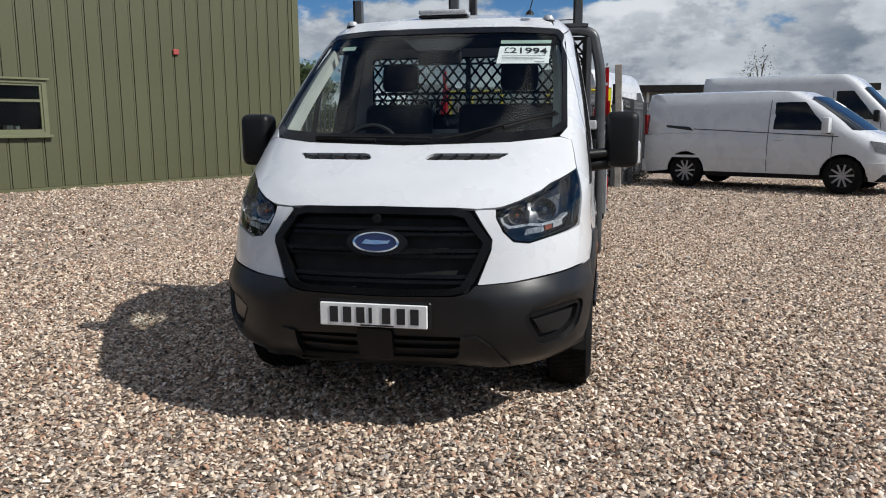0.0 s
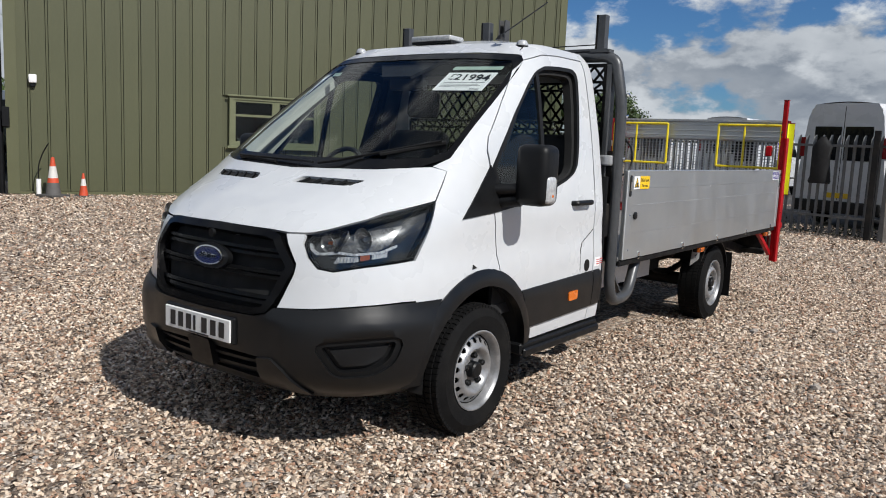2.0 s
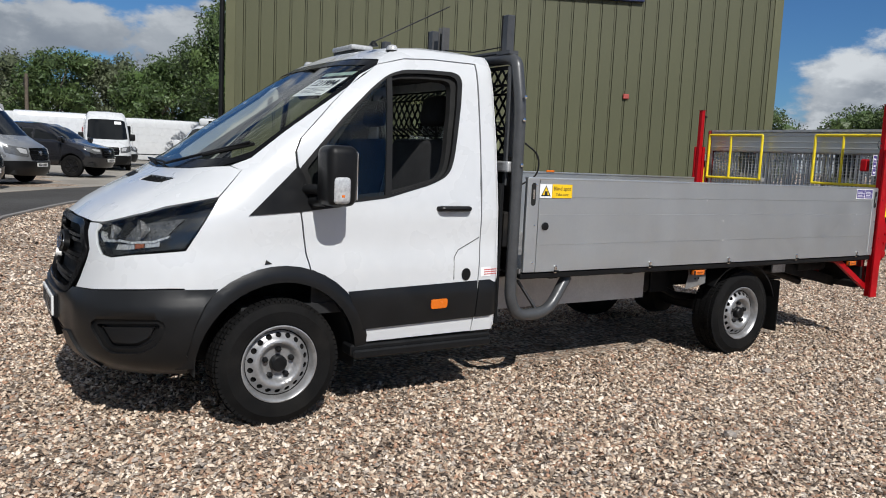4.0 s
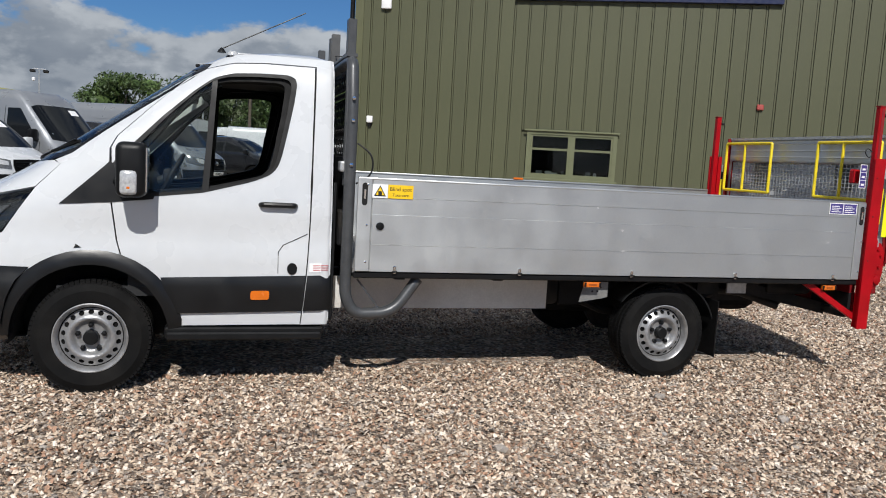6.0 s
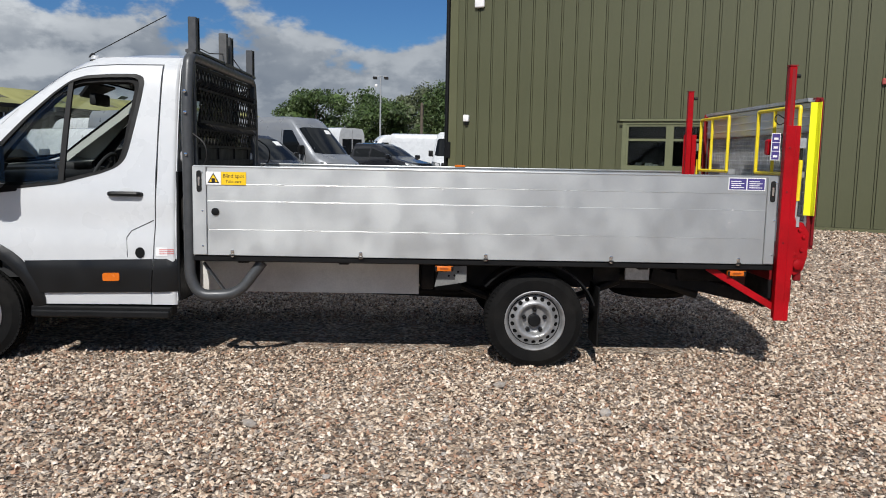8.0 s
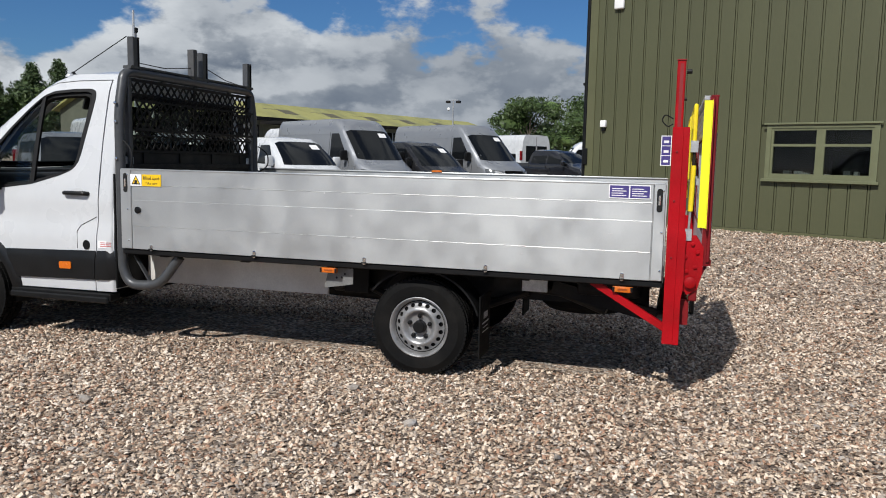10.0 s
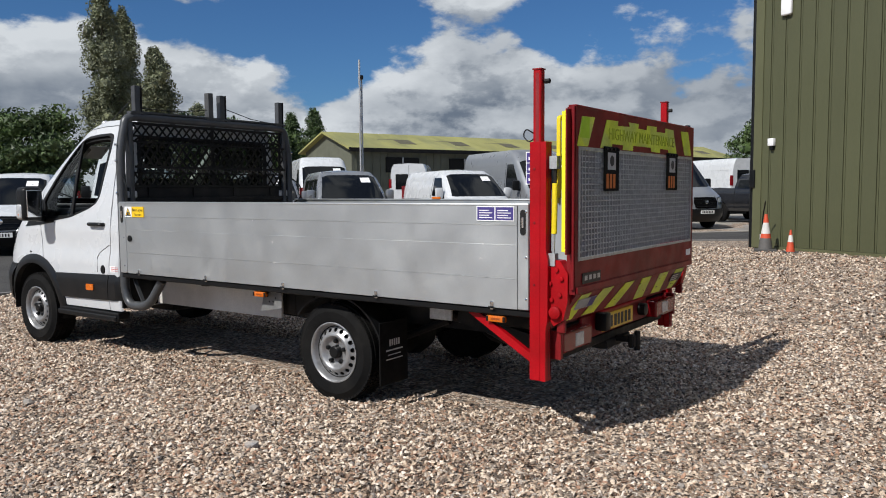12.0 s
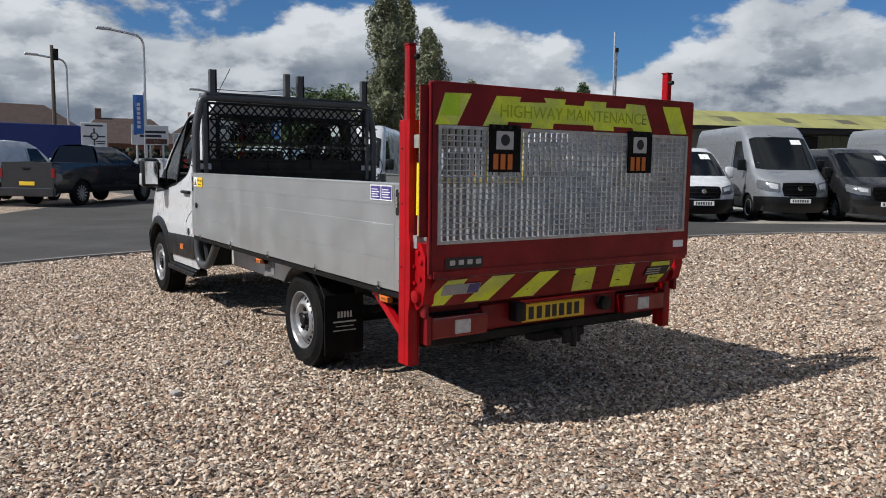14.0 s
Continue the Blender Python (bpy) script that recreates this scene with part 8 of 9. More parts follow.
# across the road
build_vehicle("grey_pickup", "slate grey pickup with alloy wheels on a gravel verge", (-2.45, -19.1), (-0.72, -0.694), NAVY_GREY, PICKUP, 3.2, 4.4, NAVY_GREY, "pickup", True, spokes=12, rim=SILVER, cab_end=2.35)
build_vehicle("white_van", "white panel van with its tail to the road", (0.2, -20.6), (-0.63, -0.77), WHITE, MEDIUM, 3.1, 4.1, BLACK_PLASTIC)
build_vehicle("black_van", "black people carrier seen from behind", (-6.3, -20.4), (-0.35, -0.94), BLACK_PAINT, MEDIUM, 3.0, 3.9, BLACK_PAINT, "van", True)
build_vehicle("white_car", "white estate car on the road beyond", (-7.8, -33.5), (-0.5, -0.86), WHITE, CAR, 2.7, 3.6, WHITE, "car", True)
build_vehicle("dark_car", "dark blue car parked across the road", (-12.2, -31.0), (-0.5, -0.86), NAVY_GREY, CAR, 2.7, 3.6, NAVY_GREY, "car", True)


# ---- trees, lamps, signs and buildings in the distance ----
BARK = mat("bark", (0.10, 0.08, 0.06), 0.9, var=0.3, scale=6, bump=0.4)
LEAF = mat("leaves", (0.044, 0.078, 0.019), 0.6, var=0.25, scale=0.5, fine=3, island=0.4, second=(0.064, 0.102, 0.026), mix_scale=0.6)
LEAF_PALE = mat("silvery_leaves", (0.10, 0.12, 0.065), 0.6, var=0.25, scale=0.5, fine=3, island=0.4, second=(0.08, 0.10, 0.045), mix_scale=0.8)
LEAF_POPLAR = mat("poplar_leaves", (0.15, 0.16, 0.085), 0.6, var=0.25, scale=0.6, fine=3, island=0.4, second=(0.17, 0.19, 0.11), mix_scale=0.9)


def build_tree(x, y, height, width, leaf, seed, lean=0.0, narrow=False, count=3000, label="", base=0.15, size=None):
    """A tapered trunk with limbs and a ragged crown of many small leaf clumps."""
    rng = np.random.default_rng(seed)
    t = thing("poplar_tree" if narrow else "tree", label or ("tall narrow poplar with ragged grey-green leaves" if narrow else "broad leafy green tree behind the van park"), "tree", pose(x, y, ground_z(x, y) if abs(x) < 60 and abs(y) < 60 else 0.1), "background trees")
    bm = bmesh.new()
    top = height * (0.93 if narrow else 0.7)
    tube(bm, [(0, 0, -0.2), (0.03 * height * lean, 0.1, top * 0.5), (0.06 * height * lean, 0, top)], 0.1, 8, [height * 0.022, height * 0.014, height * 0.004])
    lobes = []
    n = 64 if narrow else 30
    for k in range(n):
        if narrow:
            h = base + (0.97 - base) * (k + rng.random()) / n
            prof = (math.sin(min(1, (h - base * 0.6) / 0.45) * math.pi / 2)) * (1 - max(0, (h - 0.45) / 0.56) ** 1.7)
            a = rng.random() * 6.28
            q = width * 0.5 * prof * rng.uniform(0.1, 0.85)
            c = np.array([q * math.cos(a) + 0.06 * height * lean * h, q * math.sin(a), h * height])
            r = np.array([width * 0.20 * (0.35 + prof), width * 0.20 * (0.35 + prof), height * 0.06])
        else:
            a, h = rng.random() * 6.28, rng.uniform(0.22, 0.93)
            q = width * 0.5 * math.sqrt(max(0.03, 1 - ((h - 0.45) / 0.56) ** 2)) * rng.uniform(0.25, 0.86)
            c = np.array([q * math.cos(a), q * math.sin(a), h * height])
            r = np.array([width * 0.17, width * 0.17, height * 0.12]) * rng.uniform(0.75, 1.25)
        lobes.append((c, r))
        if k % 2 == 0:
            z0 = c[2] * 0.75
            tube(bm, [(0.03 * height * lean, 0, z0 * 0.8), tuple(c * np.array([0.5, 0.5, 1]) * np.array([1, 1, 0.93])), tuple(c)], 0.05, 5, [height * 0.008, height * 0.005, height * 0.002])
    part("trunk", bm, BARK, t, "brown trunk and limbs", True)
    # leaves: small kinked triangles in shells round each lobe, over a dark leafy heart
    idx = rng.integers(len(lobes), size=count)
    c, r = np.array([q[0] for q in lobes])[idx], np.array([q[1] for q in lobes])[idx]
    d = rng.normal(size=(count, 3))
    d /= np.linalg.norm(d, axis=1)[:, None]
    p = c + d * r * rng.uniform(0.5, 1.14, (count, 1)) ** 0.8
    u, w = rng.normal(size=(count, 3)), rng.normal(size=(count, 3))
    u /= np.linalg.norm(u, axis=1)[:, None]
    w /= np.linalg.norm(w, axis=1)[:, None]
    s = (size or 0.05 if size or count < 1000 else 0.105 if narrow else 0.15) * rng.uniform(0.6, 1.5, (count, 1))
    tri = np.stack([p - u * s, p + w * s, p + u * s], 1)[p[:, 2] > 0.35]
    pts = tri.reshape(-1, 3).tolist()
    faces = [(k, k + 1, k + 2) for k in range(0, len(pts), 3)]
    heart = bmesh.new()
    bmesh.ops.create_icosphere(heart, subdivisions=1, radius=1.0)
    hv, hf = np.array([v.co for v in heart.verts]), [[v.index for v in f.verts] for f in heart.faces]
    heart.free()
    for q, rr in lobes if count > 1000 else ():
        k = len(pts)
        pts += (q + hv * rr * (0.62 if not narrow else 0.55) * rng.uniform(0.75, 1.1, (len(hv), 1))).tolist()
        faces += [tuple(k + a for a in f) for f in hf]
    data = bpy.data.meshes.new("crown")
    data.from_pydata(pts, [], faces)
    data.materials.append(leaf)
    ob = new("crown", data)
    ob.parent = t


for i, (x, y, h, w, nar, leaf) in enumerate((
        (-69, -8.0, 7.6, 8.5, 0, LEAF), (-66.5, -2.3, 7.3, 7.0, 0, LEAF), (-73, 1.6, 8.4, 7.0, 0, LEAF_PALE), (-64.5, 5.2, 8.4, 8.0, 0, LEAF), (-70, 9.6, 8.8, 7.0, 0, LEAF_PALE), (-66, 14.5, 8.6, 8.0, 0, LEAF), (-64, 20.0, 8.8, 8.0, 0, LEAF),
        (-27.8, -45.0, 16.6, 3.7, 1, LEAF_POPLAR), (-31.2, -47.5, 15.4, 3.4, 1, LEAF_POPLAR), (-29.5, -41.4, 11.6, 3.8, 1, LEAF_POPLAR), (-41, -51.5, 9.4, 4.6, 1, LEAF_POPLAR), (-48.6, -51.6, 7.6, 4.2, 1, LEAF), (-47.2, -46.1, 8.7, 4.0, 1, LEAF), (-51.0, -46.8, 9.4, 4.2, 1, LEAF),
        (-35.0, -44.5, 7.6, 5.0, 0, LEAF), (-37.6, -44.0, 7.2, 4.2, 0, LEAF), (-40.2, -43.4, 6.8, 4.2, 0, LEAF), (-43.6, -43.0, 6.6, 4.4, 0, LEAF), (-18.4, -47.3, 6.0, 9.0, 0, LEAF), (-21.5, -43.0, 6.6, 7.0, 0, LEAF), (-24.5, -50.0, 5.6, 8.0, 0, LEAF),
        (-14.8, 34.0, 4.3, 5.0, 0, LEAF), (-22.2, 35.0, 4.8, 6.0, 0, LEAF), (-27.0, 38.0, 5.2, 6.0, 0, LEAF), (-65.0, 13.0, 8.6, 8.0, 0, LEAF))):
    build_tree(x, y, h, w, leaf, 40 + i, 0.3 if nar else 0.0, bool(nar), 26000 if h > 11 else 11000 if nar else 18000 if y > 30 else 12000, size=0.07 if y > 30 else None)
build_tree(-35.0, 10.8, 8.9, 6.4, LEAF, 95, 0.0, False, 30000, "broad leafy green tree behind the passage", 0.15, 0.085)
build_tree(8.1, 35.5, 4.9, 2.4, LEAF, 90, 0.1, False, 900, "slender young tree with sparse leaves")


def build_lamp(x, y, h, kind, label):
    ob = thing("street_lamp", label, "street lamp", pose(x, y, 0.05), "lamps and masts")
    if kind == "flood":
        part("column", tube(bmesh.new(), [(0, 0, 0), (0, 0, h)], 0.07, 8, [0.09, 0.05]), GALV, ob, "", True)
        part("cross_arm", bar(bmesh.new(), (0, -0.45, h), (0, 0.45, h), 0.06, 0.06), GALV, ob)
        for s in (1, -1):
            part("floodlight", box(bmesh.new(), -0.2, 0.2, s * 0.28, s * 0.62, h - 0.26, h - 0.06, 0.03), CHASSIS, ob, "dark floodlight head")
        part("camera_ball", lathe(bmesh.new(), [(-0.15, 0.02), (-0.1, 0.12), (0.05, 0.14), (0.12, 0.02)], "z", 12, (0.15, -0.35, h - 0.75)), PAPER, ob, "white camera dome", True)
    elif kind == "curved":
        part("column", tube(bmesh.new(), curve([(0, 0, 0), (0, 0, h), (1.9, 0.5, h + 0.15)], 0.6), 0.07, 8), GALV, ob, "", True)
        part("lantern", box(bmesh.new(), 1.8, 2.6, 0.42, 0.68, h + 0.08, h + 0.24, 0.04), GALV, ob, "grey lantern head")
    elif kind == "mast":
        for s in (-0.09, 0.09):
            part("leg", tube(bmesh.new(), [(s, 0, 0), (s, 0, h)], 0.05, 8), GALV, ob, "", True)
        for k in range(9):
            part("brace", bar(bmesh.new(), (-0.09, 0, 0.6 + k * (h - 0.8) / 9), (0.09, 0, 0.6 + (k + 0.6) * (h - 0.8) / 9), 0.03, 0.03), GALV, ob)
        part("head_pole", tube(bmesh.new(), [(0.1, 0, h - 0.5), (0.1, 0, h + 0.9)], 0.06, 8), GALV, ob, "", True)
        part("cable_box", boxes((-0.16, 0.06, -0.1, 0.1, h - 0.2, h + 0.05), bevel=0.03), CHASSIS, ob)
    else:
        part("column", tube(bmesh.new(), [(0, 0, 0), (0, 0, h)], 0.12, 8, [0.15, 0.10]), BARK, ob, "", True)
        part("pole_box", boxes((-0.35, 0.0, -0.15, 0.15, h - 0.9, h - 0.2), bevel=0.03), CHASSIS, ob)


build_lamp(-57.2, -1.0, 7.9, "flood", "tall twin floodlight mast over the van park")
build_lamp(-58.0, -12.6, 6.6, "flood", "distant twin floodlight mast beside the shed")
build_lamp(-53.7, 2.4, 5.6, "pole", "thin distant pole before the trees")
build_lamp(-29.1, -21.8, 8.0, "mast", "slim lattice mast with antenna head")
build_lamp(-7.6, -37.5, 8.5, "curved", "tall curved galvanised street lamp")
build_lamp(-5.4, -50.1, 8.3, "curved", "distant curved galvanised street lamp")
build_lamp(-15.6, -48.2, 6.5, "curved", "low curved galvanised street lamp")
build_lamp(-3.9, -45.3, 8.6, "pole", "dark wooden telegraph pole with box")


def build_sign(name, label, x, y, w, h, z, turn, face, bars=(), legs=2, panel=None):
    ob = thing(name, label, "sign", pose(x, y, 0.05, 0, 0, turn), "roadside signs")
    for k in range(legs):
        xx = 0.0 if legs == 1 else -w * 0.35 + w * 0.7 * k / (legs - 1)
        part("leg", tube(bmesh.new(), [(xx, -0.06, 0), (xx, -0.06, z + h * 0.9)], 0.05, 8), GALV, ob, "", True)
    part("panel", boxes((-w / 2, w / 2, -0.03, 0.0, z, z + h), bevel=0.01), face, ob)
    for x0, x1, z0, z1, m in bars:
        part("sign_bar", boxes((x0 * w, x1 * w, 0.002, 0.008, z + z0 * h, z + z1 * h)), m, ob)
    return ob


FACE = mat("white_sign_face", (0.62, 0.63, 0.62), 0.5, var=0.05)
BROWN = mat("brown_sign_face", (0.10, 0.035, 0.02), 0.5)
FLAG_BLUE = mat("flag_blue", (0.04, 0.14, 0.42), 0.7, var=0.1)
BLUE_TARP = mat("blue_curtain_side", (0.012, 0.028, 0.16), 0.5, var=0.1)
ring = build_sign("roundabout_sign", "white roundabout direction sign with black ring", -4.4, -35.0, 1.25, 1.35, 2.1, -8, FACE, ((-0.35, 0.35, 0.86, 0.92, INK), (-0.42, -0.05, 0.26, 0.30, INK), (-0.40, -0.1, 0.18, 0.22, INK), (-0.40, -0.12, 0.06, 0.10, INK), (0.04, 0.42, 0.44, 0.50, INK), (-0.42, -0.10, 0.44, 0.50, INK), (-0.03, 0.03, 0.60, 0.78, INK), (-0.03, 0.03, 0.1, 0.36, INK)))
part("sign_ring", tube(bmesh.new(), [(0.17 * math.cos(a), 0.006, 2.75 + 0.17 * math.sin(a)) for a in (2 * math.pi * k / 24 for k in range(25))], 0.032, 6), INK, ring, "", True)
build_sign("centre_sign", "wide white direction sign with brown panel", -6.0, -29.8, 1.7, 0.95, 2.25, -6, FACE, ((-0.42, 0.30, 0.60, 0.72, INK), (-0.30, 0.28, 0.40, 0.52, INK), (0.34, 0.44, 0.50, 0.72, INK), (-0.45, 0.15, 0.06, 0.32, BROWN), (-0.40, -0.1, 0.14, 0.24, FACE)), 3)
build_sign("back_sign", "plain grey back of a road sign", -8.1, -31.0, 1.4, 1.0, 1.9, -6, GALV, (), 2)
build_sign("service_sign", "tall white dealer totem with blue oval", -9.6, -31.0, 1.7, 1.1, 3.9, -16, FACE, ((-0.33, 0.33, 0.38, 0.80, BADGE_BLUE), (-0.35, 0.35, 0.05, 0.2, INK)), 2)
build_sign("name_board", "white name board with grey print", -8.0, -25.2, 1.3, 1.4, 1.9, -14, FACE, ((-0.25, 0.35, 0.75, 0.88, SIGN_BLUE), (-0.3, 0.35, 0.5, 0.56, GALV), (-0.3, 0.35, 0.35, 0.42, GALV), (-0.3, 0.35, 0.18, 0.25, GALV)), 2)
for x, y, t in ((-4.9, -27.9, -8), (-11.7, -28.6, -20)):
    f = thing("flag_banner", "tall blue feather banner with white print", "banner", pose(x, y, 0.05, 0, 0, t), "banners")
    part("pole", tube(bmesh.new(), [(-0.4, 0, 0), (-0.4, 0, 4.6)], 0.03, 6), GALV, f, "", True)
    vs, fs = fill(rect(-0.38, 0.06, 2.7, 4.45), (), 0.2)
    part("cloth", slab(vs, fs, lambda u, v: Vector((u, 0.06 * math.sin(u * 6 + v * 2), v)), lambda u, v: Vector((u, 0.06 * math.sin(u * 6 + v * 2) - 0.01, v))), FLAG_BLUE, f, "blue cloth", True)
    for k in range(6):
        part("text_bar", boxes((-0.23, -0.09, 0.075, 0.08, 2.95 + 0.2 * k, 3.09 + 0.2 * k)), FACE, f)


def build_far_shed():
    """The long low shed with the mossy yellow-green roof."""
    a, b = Vector((-32.5, -25.6, 0)), Vector((-69.5, -11.6, 0))
    way = (b - a).normalized()
    length = (b - a).length
    sh = thing("long_shed", "long low shed with a mossy yellow-green roof", "building")
    sh.matrix_world = Matrix(((way.x, way.y, 0, a.x), (way.y, -way.x, 0, a.y), (0, 0, 1, 0.1), (0, 0, 0, 1)))
    deep, eave, ridge = 7.0, 4.2, 5.4
    wall = mat("grey_green_boarding", (0.11, 0.115, 0.085), 0.7, var=0.15, scale=1.2)
    sgn = 1 if (Vector((way.y, -way.x, 0)).dot(Vector((6, 6, 0)) - a) < 0) else -1
    y = lambda v: sgn * v
    part("front_wall", boxes((0, length, min(y(0), y(0.2)), max(y(0), y(0.2)), 0, eave)), wall, sh)
    part("back_wall", boxes((0, length, min(y(deep - 0.2), y(deep)), max(y(deep - 0.2), y(deep)), 0, eave)), wall, sh)
    for x0 in (0, length - 0.2):
        part("gable", flat([(0.2, 0), (deep - 0.2, 0), (deep - 0.2, eave), (deep / 2, ridge - 0.1), (0.2, eave)], lambda u, v, d, x0=x0: Vector((x0 + 0.2 + d, y(u), v)), 0.2), wall, sh)
    moss = mat("mossy_roof_sheet", (0.30, 0.29, 0.10), 0.85, var=0.15, scale=0.8, second=(0.22, 0.22, 0.09), mix_scale=0.5, stretch=(1, 0.3, 1))
    for v0, v1 in ((-0.4, deep / 2), (deep + 0.4, deep / 2)):
        bm = bmesh.new()
        q = [bm.verts.new(p) for p in ((-0.4, y(v0), eave - 0.05), (length + 0.4, y(v0), eave - 0.05), (length + 0.4, y(v1), ridge), (-0.4, y(v1), ridge))]
        q2 = [bm.verts.new(v.co + Vector((0, 0, -0.12))) for v in q]
        bm.faces.new(q), bm.faces.new(q2[::-1])
        for i in range(4):
            bm.faces.new((q[i], q2[i], q2[(i + 1) % 4], q[(i + 1) % 4]))
        bmesh.ops.recalc_face_normals(bm, faces=bm.faces)
        part("roof_slope", bm, moss, sh, "mossy yellow-green roof sheets")
    part("eaves_board", boxes((-0.4, length + 0.4, min(y(-0.46), y(-0.40)), max(y(-0.46), y(-0.40)), eave - 0.30, eave - 0.04)), CHASSIS, sh)
    light = mat("dirty_rooflight", (0.10, 0.09, 0.05), 0.6)
    for k in range(8):
        for off, t in ((0.0, 0.75), (1.2, 0.45)):
            xx = 3.0 + k * 4.6 + off
            yy = deep / 2 * t
            z = eave + (ridge - eave) * (yy + 0.4) / (deep / 2 + 0.4)
            bm = boxes((xx, xx + 1.3, -0.75, 0.75, 0.0, 0.02))
            bm.transform(Matrix.Translation((0, y(yy), z - 0.04)) @ pose(0, 0, 0, sgn * math.degrees(math.atan2(ridge - eave, deep / 2 + 0.4)), 0, 0))
            part("roof_light", bm, light, sh)
    for k in range(7):
        x0 = 2.5 + 5.1 * k
        w = part("window", boxes((x0, x0 + 2.6, min(y(-0.06), y(-0.004)), max(y(-0.06), y(-0.004)), 2.6, 3.6)), GLOSS_BLACK, sh, "dark window")
        part("glazing_bar", boxes((x0 + 1.25, x0 + 1.35, min(y(-0.09), y(-0.062)), max(y(-0.09), y(-0.062)), 2.6, 3.6)), GALV, w)
    for k in range(int(length / 0.6)):
        part("wall_batten", boxes((0.3 + 0.6 * k, 0.36 + 0.6 * k, min(y(-0.04), y(-0.003)), max(y(-0.04), y(-0.003)), 0.1, 4.0)), wall, sh)
    part("canopy", boxes((10.0, 20.0, min(y(-3.0), y(-0.42)), max(y(-3.0), y(-0.42)), 3.65, 3.85)), CHASSIS, sh, "dark flat canopy")


build_far_shed()


def build_house(x, y, w, d, eave, ridge, turn):
    h = thing("house", "distant brick house with a brown tiled roof", "house", pose(x, y, 0.0, 0, 0, turn), "distant houses")
    brick = mat("red_brick", (0.22, 0.11, 0.075), 0.85, var=0.2, scale=2, fine=20)
    tiles = mat("brown_roof_tiles", (0.055, 0.034, 0.028), 0.85, var=0.25, scale=2, fine=12)
    part("wall", boxes((-w / 2, w / 2, -d / 2, d / 2, 0, eave)), brick, h)
    bm = bmesh.new()
    q = [bm.verts.new(p) for p in ((-w / 2 - 0.4, -d / 2 - 0.4, eave), (w / 2 + 0.4, -d / 2 - 0.4, eave), (w / 2 + 0.4, d / 2 + 0.4, eave), (-w / 2 - 0.4, d / 2 + 0.4, eave), (-w / 4, 0, ridge), (w / 4, 0, ridge))]
    for f in ((0, 1, 5, 4), (1, 2, 5), (2, 3, 4, 5), (3, 0, 4), (0, 3, 2, 1)):
        bm.faces.new([q[i] for i in f])
    rf = part("roof", bm, tiles, h)
    part("chimney", boxes((w / 4 - 0.4, w / 4 + 0.2, -0.3, 0.3, ridge - 0.5, ridge + 0.9), bevel=0.02), brick, rf)
    for k in (-0.3, 0.05, 0.33):
        part("window", boxes((k * w - 0.6, k * w + 0.6, d / 2 + 0.005, d / 2 + 0.05, eave - 1.7, eave - 0.5)), GLOSS_BLACK, h)


build_house(-3.0, -65.0, 11, 8, 3.4, 6.2, 5), build_house(-14.0, -74.0, 10, 8, 3.2, 5.8, -10), build_house(-22.0, -70.0, 10, 8, 3.2, 5.6, -20), build_house(6.0, -66.0, 11, 8, 3.4, 6.0, 5)


def build_far_things():
    lorry = thing("curtain_lorry", "blue curtain-sided lorry trailer beyond the verge", "lorry", pose(1.5, -37.0, 0.05, 0, 0, 12), "")
    part("body", boxes((-5.5, 3.0, -1.25, 1.25, 1.1, 3.35), bevel=0.03), BLUE_TARP, lorry)
    part("chassis", boxes((-5.5, 3.0, -1.1, 1.1, 0.7, 1.08)), CHASSIS, lorry)
    for x in (-4.5, -3.4, -2.3, 1.8):
        for s in (1, -1):
            part("wheel", lathe(bmesh.new(), [(-0.15, 0.25), (-0.15, 0.48), (0.15, 0.48), (0.15, 0.25)], "y", 18, (x, s * 1.0, 0.48)), RUBBER, lorry)
    rng = random.Random(8)
    pts, faces = [], []
    for i in range(5200):
        x, y, z = rng.uniform(-26, 14), rng.uniform(-46.5, -44.5), rng.uniform(0.1, 2.6) * rng.uniform(0.7, 1.0)
        y += 0.4 * math.sin(x * 0.7)
        s = rng.uniform(0.10, 0.24)
        a, b = Vector((rng.uniform(-1, 1), rng.uniform(-1, 1), rng.uniform(-1, 1))).normalized(), Vector((rng.uniform(-1, 1), rng.uniform(-1, 1), rng.uniform(-1, 1))).normalized()
        k = len(pts)
        p = Vector((x, y, z))
        pts += [p - a * s, p + b * s, p + a * s, p - b * s]
        faces.append((k, k + 1, k + 2, k + 3))
    d = bpy.data.meshes.new("hedge")
    d.from_pydata([tuple(p) for p in pts], [], faces)
    d.materials.append(mat("hedge_leaves", (0.022, 0.035, 0.014), 0.8, var=0.3, island=0.3))
    tagged(new("hedge", d), "dark clipped hedge along the far road", "hedge", kind="stuff")
    # Near-black box gives the hedge its inner shade by colour.
    tagged(link("hedge_core", boxes((-26, 14, -46.2, -44.9, 0.0, 1.9)), mat("hedge_shade", (0.008, 0.012, 0.006), 0.9)), "dark box for the shade inside the hedge", "hedge", kind="stuff")
    sh = thing("flat_roof_shed", "low dark flat-roofed shed beyond the fence", "building", pose(7.5, 57.0, 0.1, 0, 0, 6))
    part("wall", boxes((-6, 12, 0, 8, 0, 3.6)), mat("grey_sheet_wall", (0.14, 0.15, 0.14), 0.7, var=0.15), sh)
    part("roof", boxes((-6.8, 12.8, -0.8, 8.8, 3.6, 4.1), bevel=0.03), CHASSIS, sh)
    for k in range(9):
        part("wall_rib", boxes((-5.6 + 2 * k, -5.4 + 2 * k, -0.12, -0.005, 0, 3.6)), GALV, sh)


build_far_things()


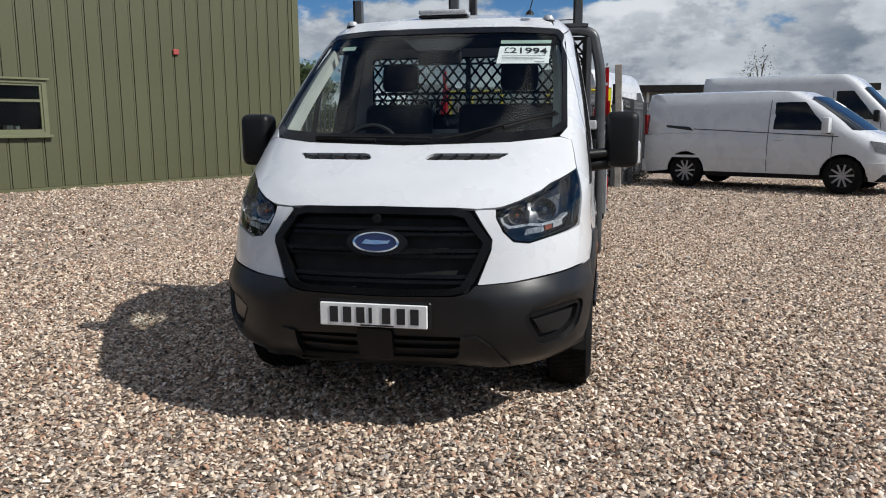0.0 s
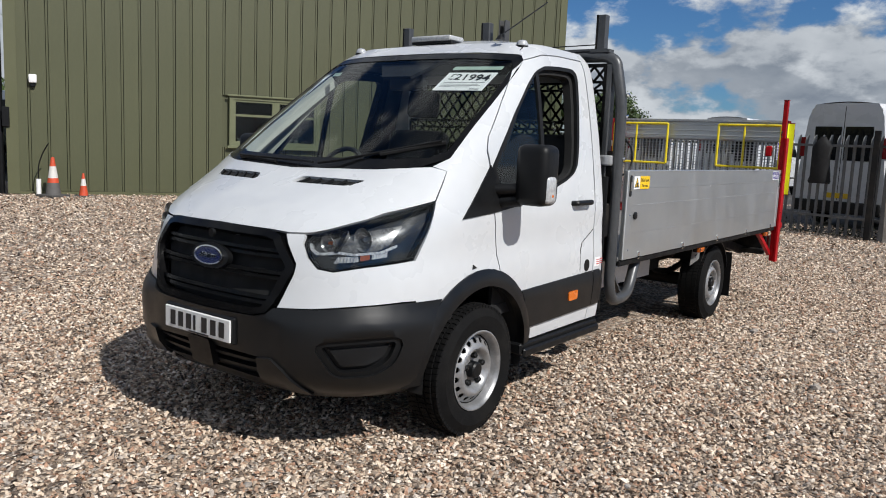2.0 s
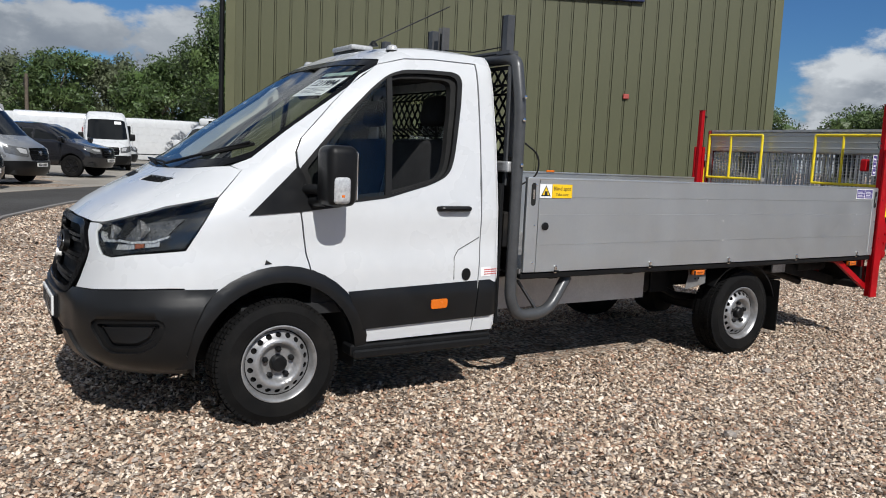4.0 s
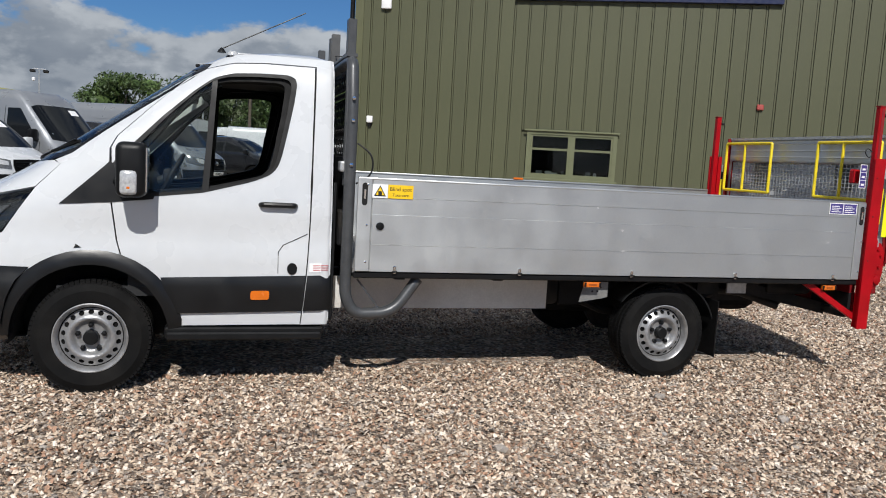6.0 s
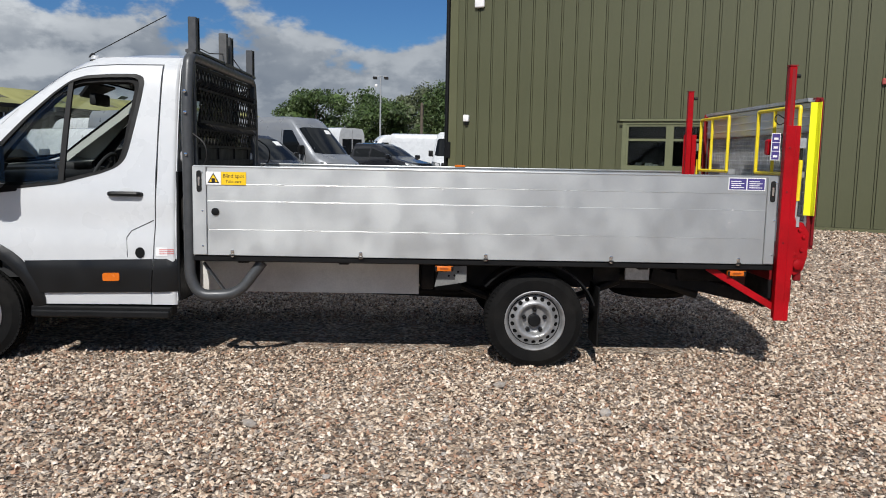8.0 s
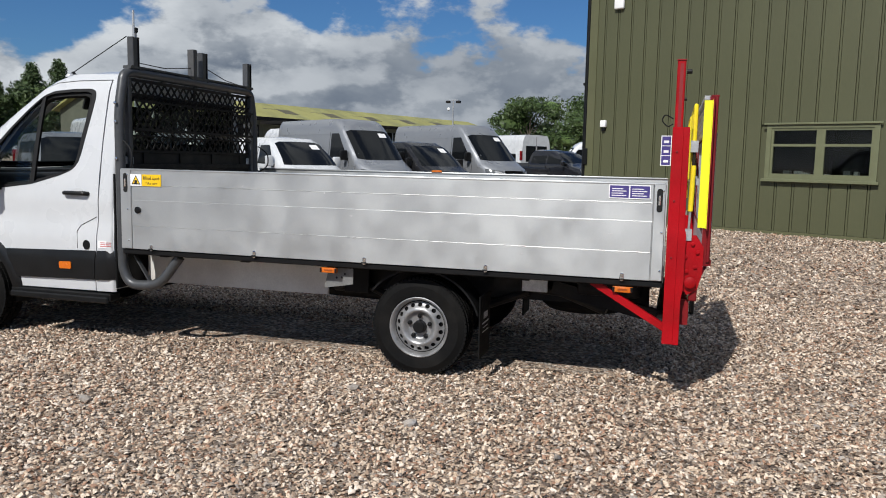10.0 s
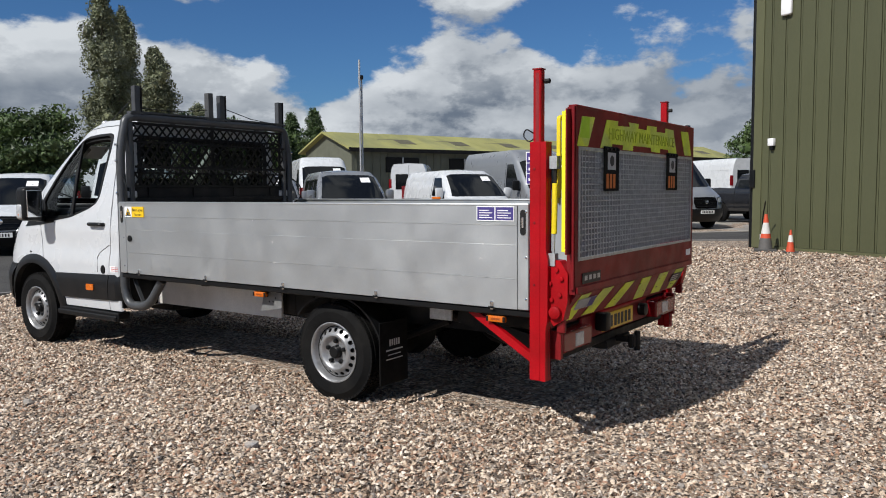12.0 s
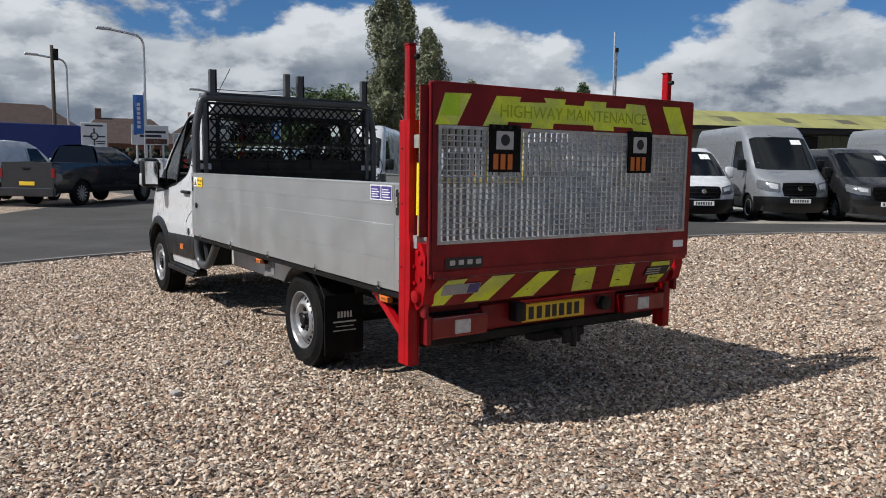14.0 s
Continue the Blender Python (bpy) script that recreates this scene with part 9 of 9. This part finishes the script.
# ---- loose gravel stones ----
def stone_material():
    m = bpy.data.materials.new("gravel_stone")
    m.use_nodes = True
    nt = m.node_tree
    n, l = nt.nodes.new, nt.links.new
    bsdf = nt.nodes["Principled BSDF"]
    bsdf.inputs["Roughness"].default_value = 0.75
    geo = n("ShaderNodeNewGeometry")
    ramp = n("ShaderNodeValToRGB")
    ramp.color_ramp.interpolation = "CONSTANT"
    for k, (p, c) in enumerate(STONE_COLOURS):
        e = ramp.color_ramp.elements[k] if k < 2 else ramp.color_ramp.elements.new(p)
        e.position, e.color = p, (*c, 1)
    l(geo.outputs["Random Per Island"], ramp.inputs[0])
    where = n("ShaderNodeTexCoord")
    grain = n("ShaderNodeTexNoise")
    grain.inputs["Scale"].default_value, grain.inputs["Detail"].default_value = 110, 3
    l(where.outputs["Object"], grain.inputs["Vector"])
    rg = n("ShaderNodeMapRange")
    for k, q in enumerate((0.32, 0.68, 0.62, 1.28)):
        rg.inputs[k + 1].default_value = q
    l(grain.outputs["Fac"], rg.inputs[0])
    hsv = n("ShaderNodeHueSaturation")
    l(ramp.outputs[0], hsv.inputs["Color"]), l(rg.outputs[0], hsv.inputs["Value"])
    l(hsv.outputs[0], bsdf.inputs["Base Color"])
    return m


STONE = stone_material()
# an angular chip: a four-cornered base and a ridge of two points
WEDGE = np.array([(-0.85, -0.7, -0.5), (0.8, -0.75, -0.5), (0.9, 0.7, -0.5), (-0.75, 0.8, -0.5), (-0.42, 0.1, 0.75), (0.45, -0.1, 0.7)], float)
WEDGE_F = np.array([(0, 1, 5), (0, 5, 4), (1, 2, 5), (2, 3, 4), (2, 4, 5), (3, 0, 4)])


def scatter(name, xy, size, form, faces, seed, label):
    rng = np.random.default_rng(seed)
    k, nv = len(xy), len(form)
    z = np.array([ground_z(x, y) for x, y in xy])
    v = np.repeat(form[None], k, 0) + rng.uniform(-0.24, 0.24, (k, nv, 3))
    axes = np.stack([rng.uniform(1.0, 1.45, k), rng.uniform(0.6, 1.0, k), rng.uniform(0.32, 0.68, k)], 1) * (size * rng.uniform(0.65, 1.35, k))[:, None]
    v *= axes[:, None, :]
    a, b, c = rng.uniform(0, 6.28, k), rng.normal(0, 0.5, k), rng.normal(0, 0.5, k)
    ca, sa = np.cos(a), np.sin(a)
    zero, one = np.zeros(k), np.ones(k)
    rz = np.stack([np.stack([ca, -sa, zero], 1), np.stack([sa, ca, zero], 1), np.stack([zero, zero, one], 1)], 1)
    rx = np.stack([np.stack([one, zero, zero], 1), np.stack([zero, np.cos(b), -np.sin(b)], 1), np.stack([zero, np.sin(b), np.cos(b)], 1)], 1)
    ry = np.stack([np.stack([np.cos(c), zero, np.sin(c)], 1), np.stack([zero, one, zero], 1), np.stack([-np.sin(c), zero, np.cos(c)], 1)], 1)
    v = np.einsum("kij,kjl,klm,knm->kni", rx, ry, rz, v)
    v[..., 0] += xy[:, 0, None]
    v[..., 1] += xy[:, 1, None]
    v[..., 2] += (z + axes[:, 2] * rng.uniform(-0.3, 2.4, k))[:, None]
    f = (faces[None] + (np.arange(k) * nv)[:, None, None]).reshape(-1)
    data = bpy.data.meshes.new(name)
    data.vertices.add(k * nv)
    data.vertices.foreach_set("co", v.reshape(-1))
    data.loops.add(len(f))
    data.loops.foreach_set("vertex_index", f.astype(np.int32))
    data.polygons.add(len(f) // 3)
    data.polygons.foreach_set("loop_start", np.arange(0, len(f), 3, dtype=np.int32))
    data.update(calc_edges=True)
    data.materials.append(STONE)
    return tagged(new(name, data), label, "gravel", kind="stuff")


def build_gravel():
    rng = np.random.default_rng(77)

    def spots(k, x0, x1, y0, y1):
        return np.stack([rng.uniform(x0, x1, k), rng.uniform(y0, y1, k)], 1)

    p = spots(1200000, -12.5, 8.0, -5.5, 15.0)
    e = ((p[:, 0] - 0.3) / 6.3) ** 2 + ((p[:, 1] - 2.6) / 7.6) ** 2
    edge = np.interp(p[:, 0], [q[0] for q in ROAD_NEAR[::-1]], [q[1] for q in ROAD_NEAR[::-1]])
    dry = p[:, 1] > edge + 0.12
    core = (np.abs(p[:, 0]) < 0.5) & (p[:, 1] > 0) & (p[:, 1] < 5.3)
    near = p[(e < 0.62) & dry & ~core]
    far = p[(e >= 0.62) & (e < 4.6) & dry & ((p[:, 0] - WALL_AT.x) * WALL_OUT.x + (p[:, 1] - WALL_AT.y) * WALL_OUT.y > 0.06)]
    scatter("gravel_stones", near, 0.0114, WEDGE, WEDGE_F, 5, "loose angular tan and grey gravel stones")
    scatter("gravel_stones", far[::7], 0.0165, WEDGE, WEDGE_F, 6, "loose gravel stones further off")
    # the largest stones lie singly on top
    kinds = []
    for k in range(6):
        bm = bmesh.new()
        bmesh.ops.create_icosphere(bm, subdivisions=1, radius=1.0)
        r2 = random.Random(k)
        for v in bm.verts:
            v.co *= r2.uniform(0.75, 1.12)
            v.co.z *= 0.55
            v.co.y *= 0.8
        d = bpy.data.meshes.new("stone")
        bm.to_mesh(d), bm.free()
        d.materials.append(LONE_STONE)
        kinds.append(d)
    ground = bpy.data.objects["ground"]
    q = spots(1500, -4.0, 5.2, -2.6, 8.6)
    q = q[(((q[:, 0] - 0.3) / 5.2) ** 2 + ((q[:, 1] - 2.6) / 6.4) ** 2 < 1) & ~((np.abs(q[:, 0]) < 1.1) & (q[:, 1] > -1.1) & (q[:, 1] < 5.9))][:300]
    for i, (x, y) in enumerate(q):
        s = rng.uniform(0.014, 0.028) if i % 60 else 0.05
        ob = new("stone", kinds[i % 6])
        ob.parent = ground
        ob.matrix_basis = pose(x, y, ground_z(x, y) + s * 0.35, rng.uniform(-15, 15), rng.uniform(-15, 15), rng.uniform(0, 360)) @ Matrix.Scale(s, 4)


LONE_STONE = mat("single_stone", (0.34, 0.30, 0.26), 0.8, var=0.2, scale=1.5, fine=6, per_object=0.35, second=(0.24, 0.23, 0.225), mix_scale=0.8)
build_gravel()
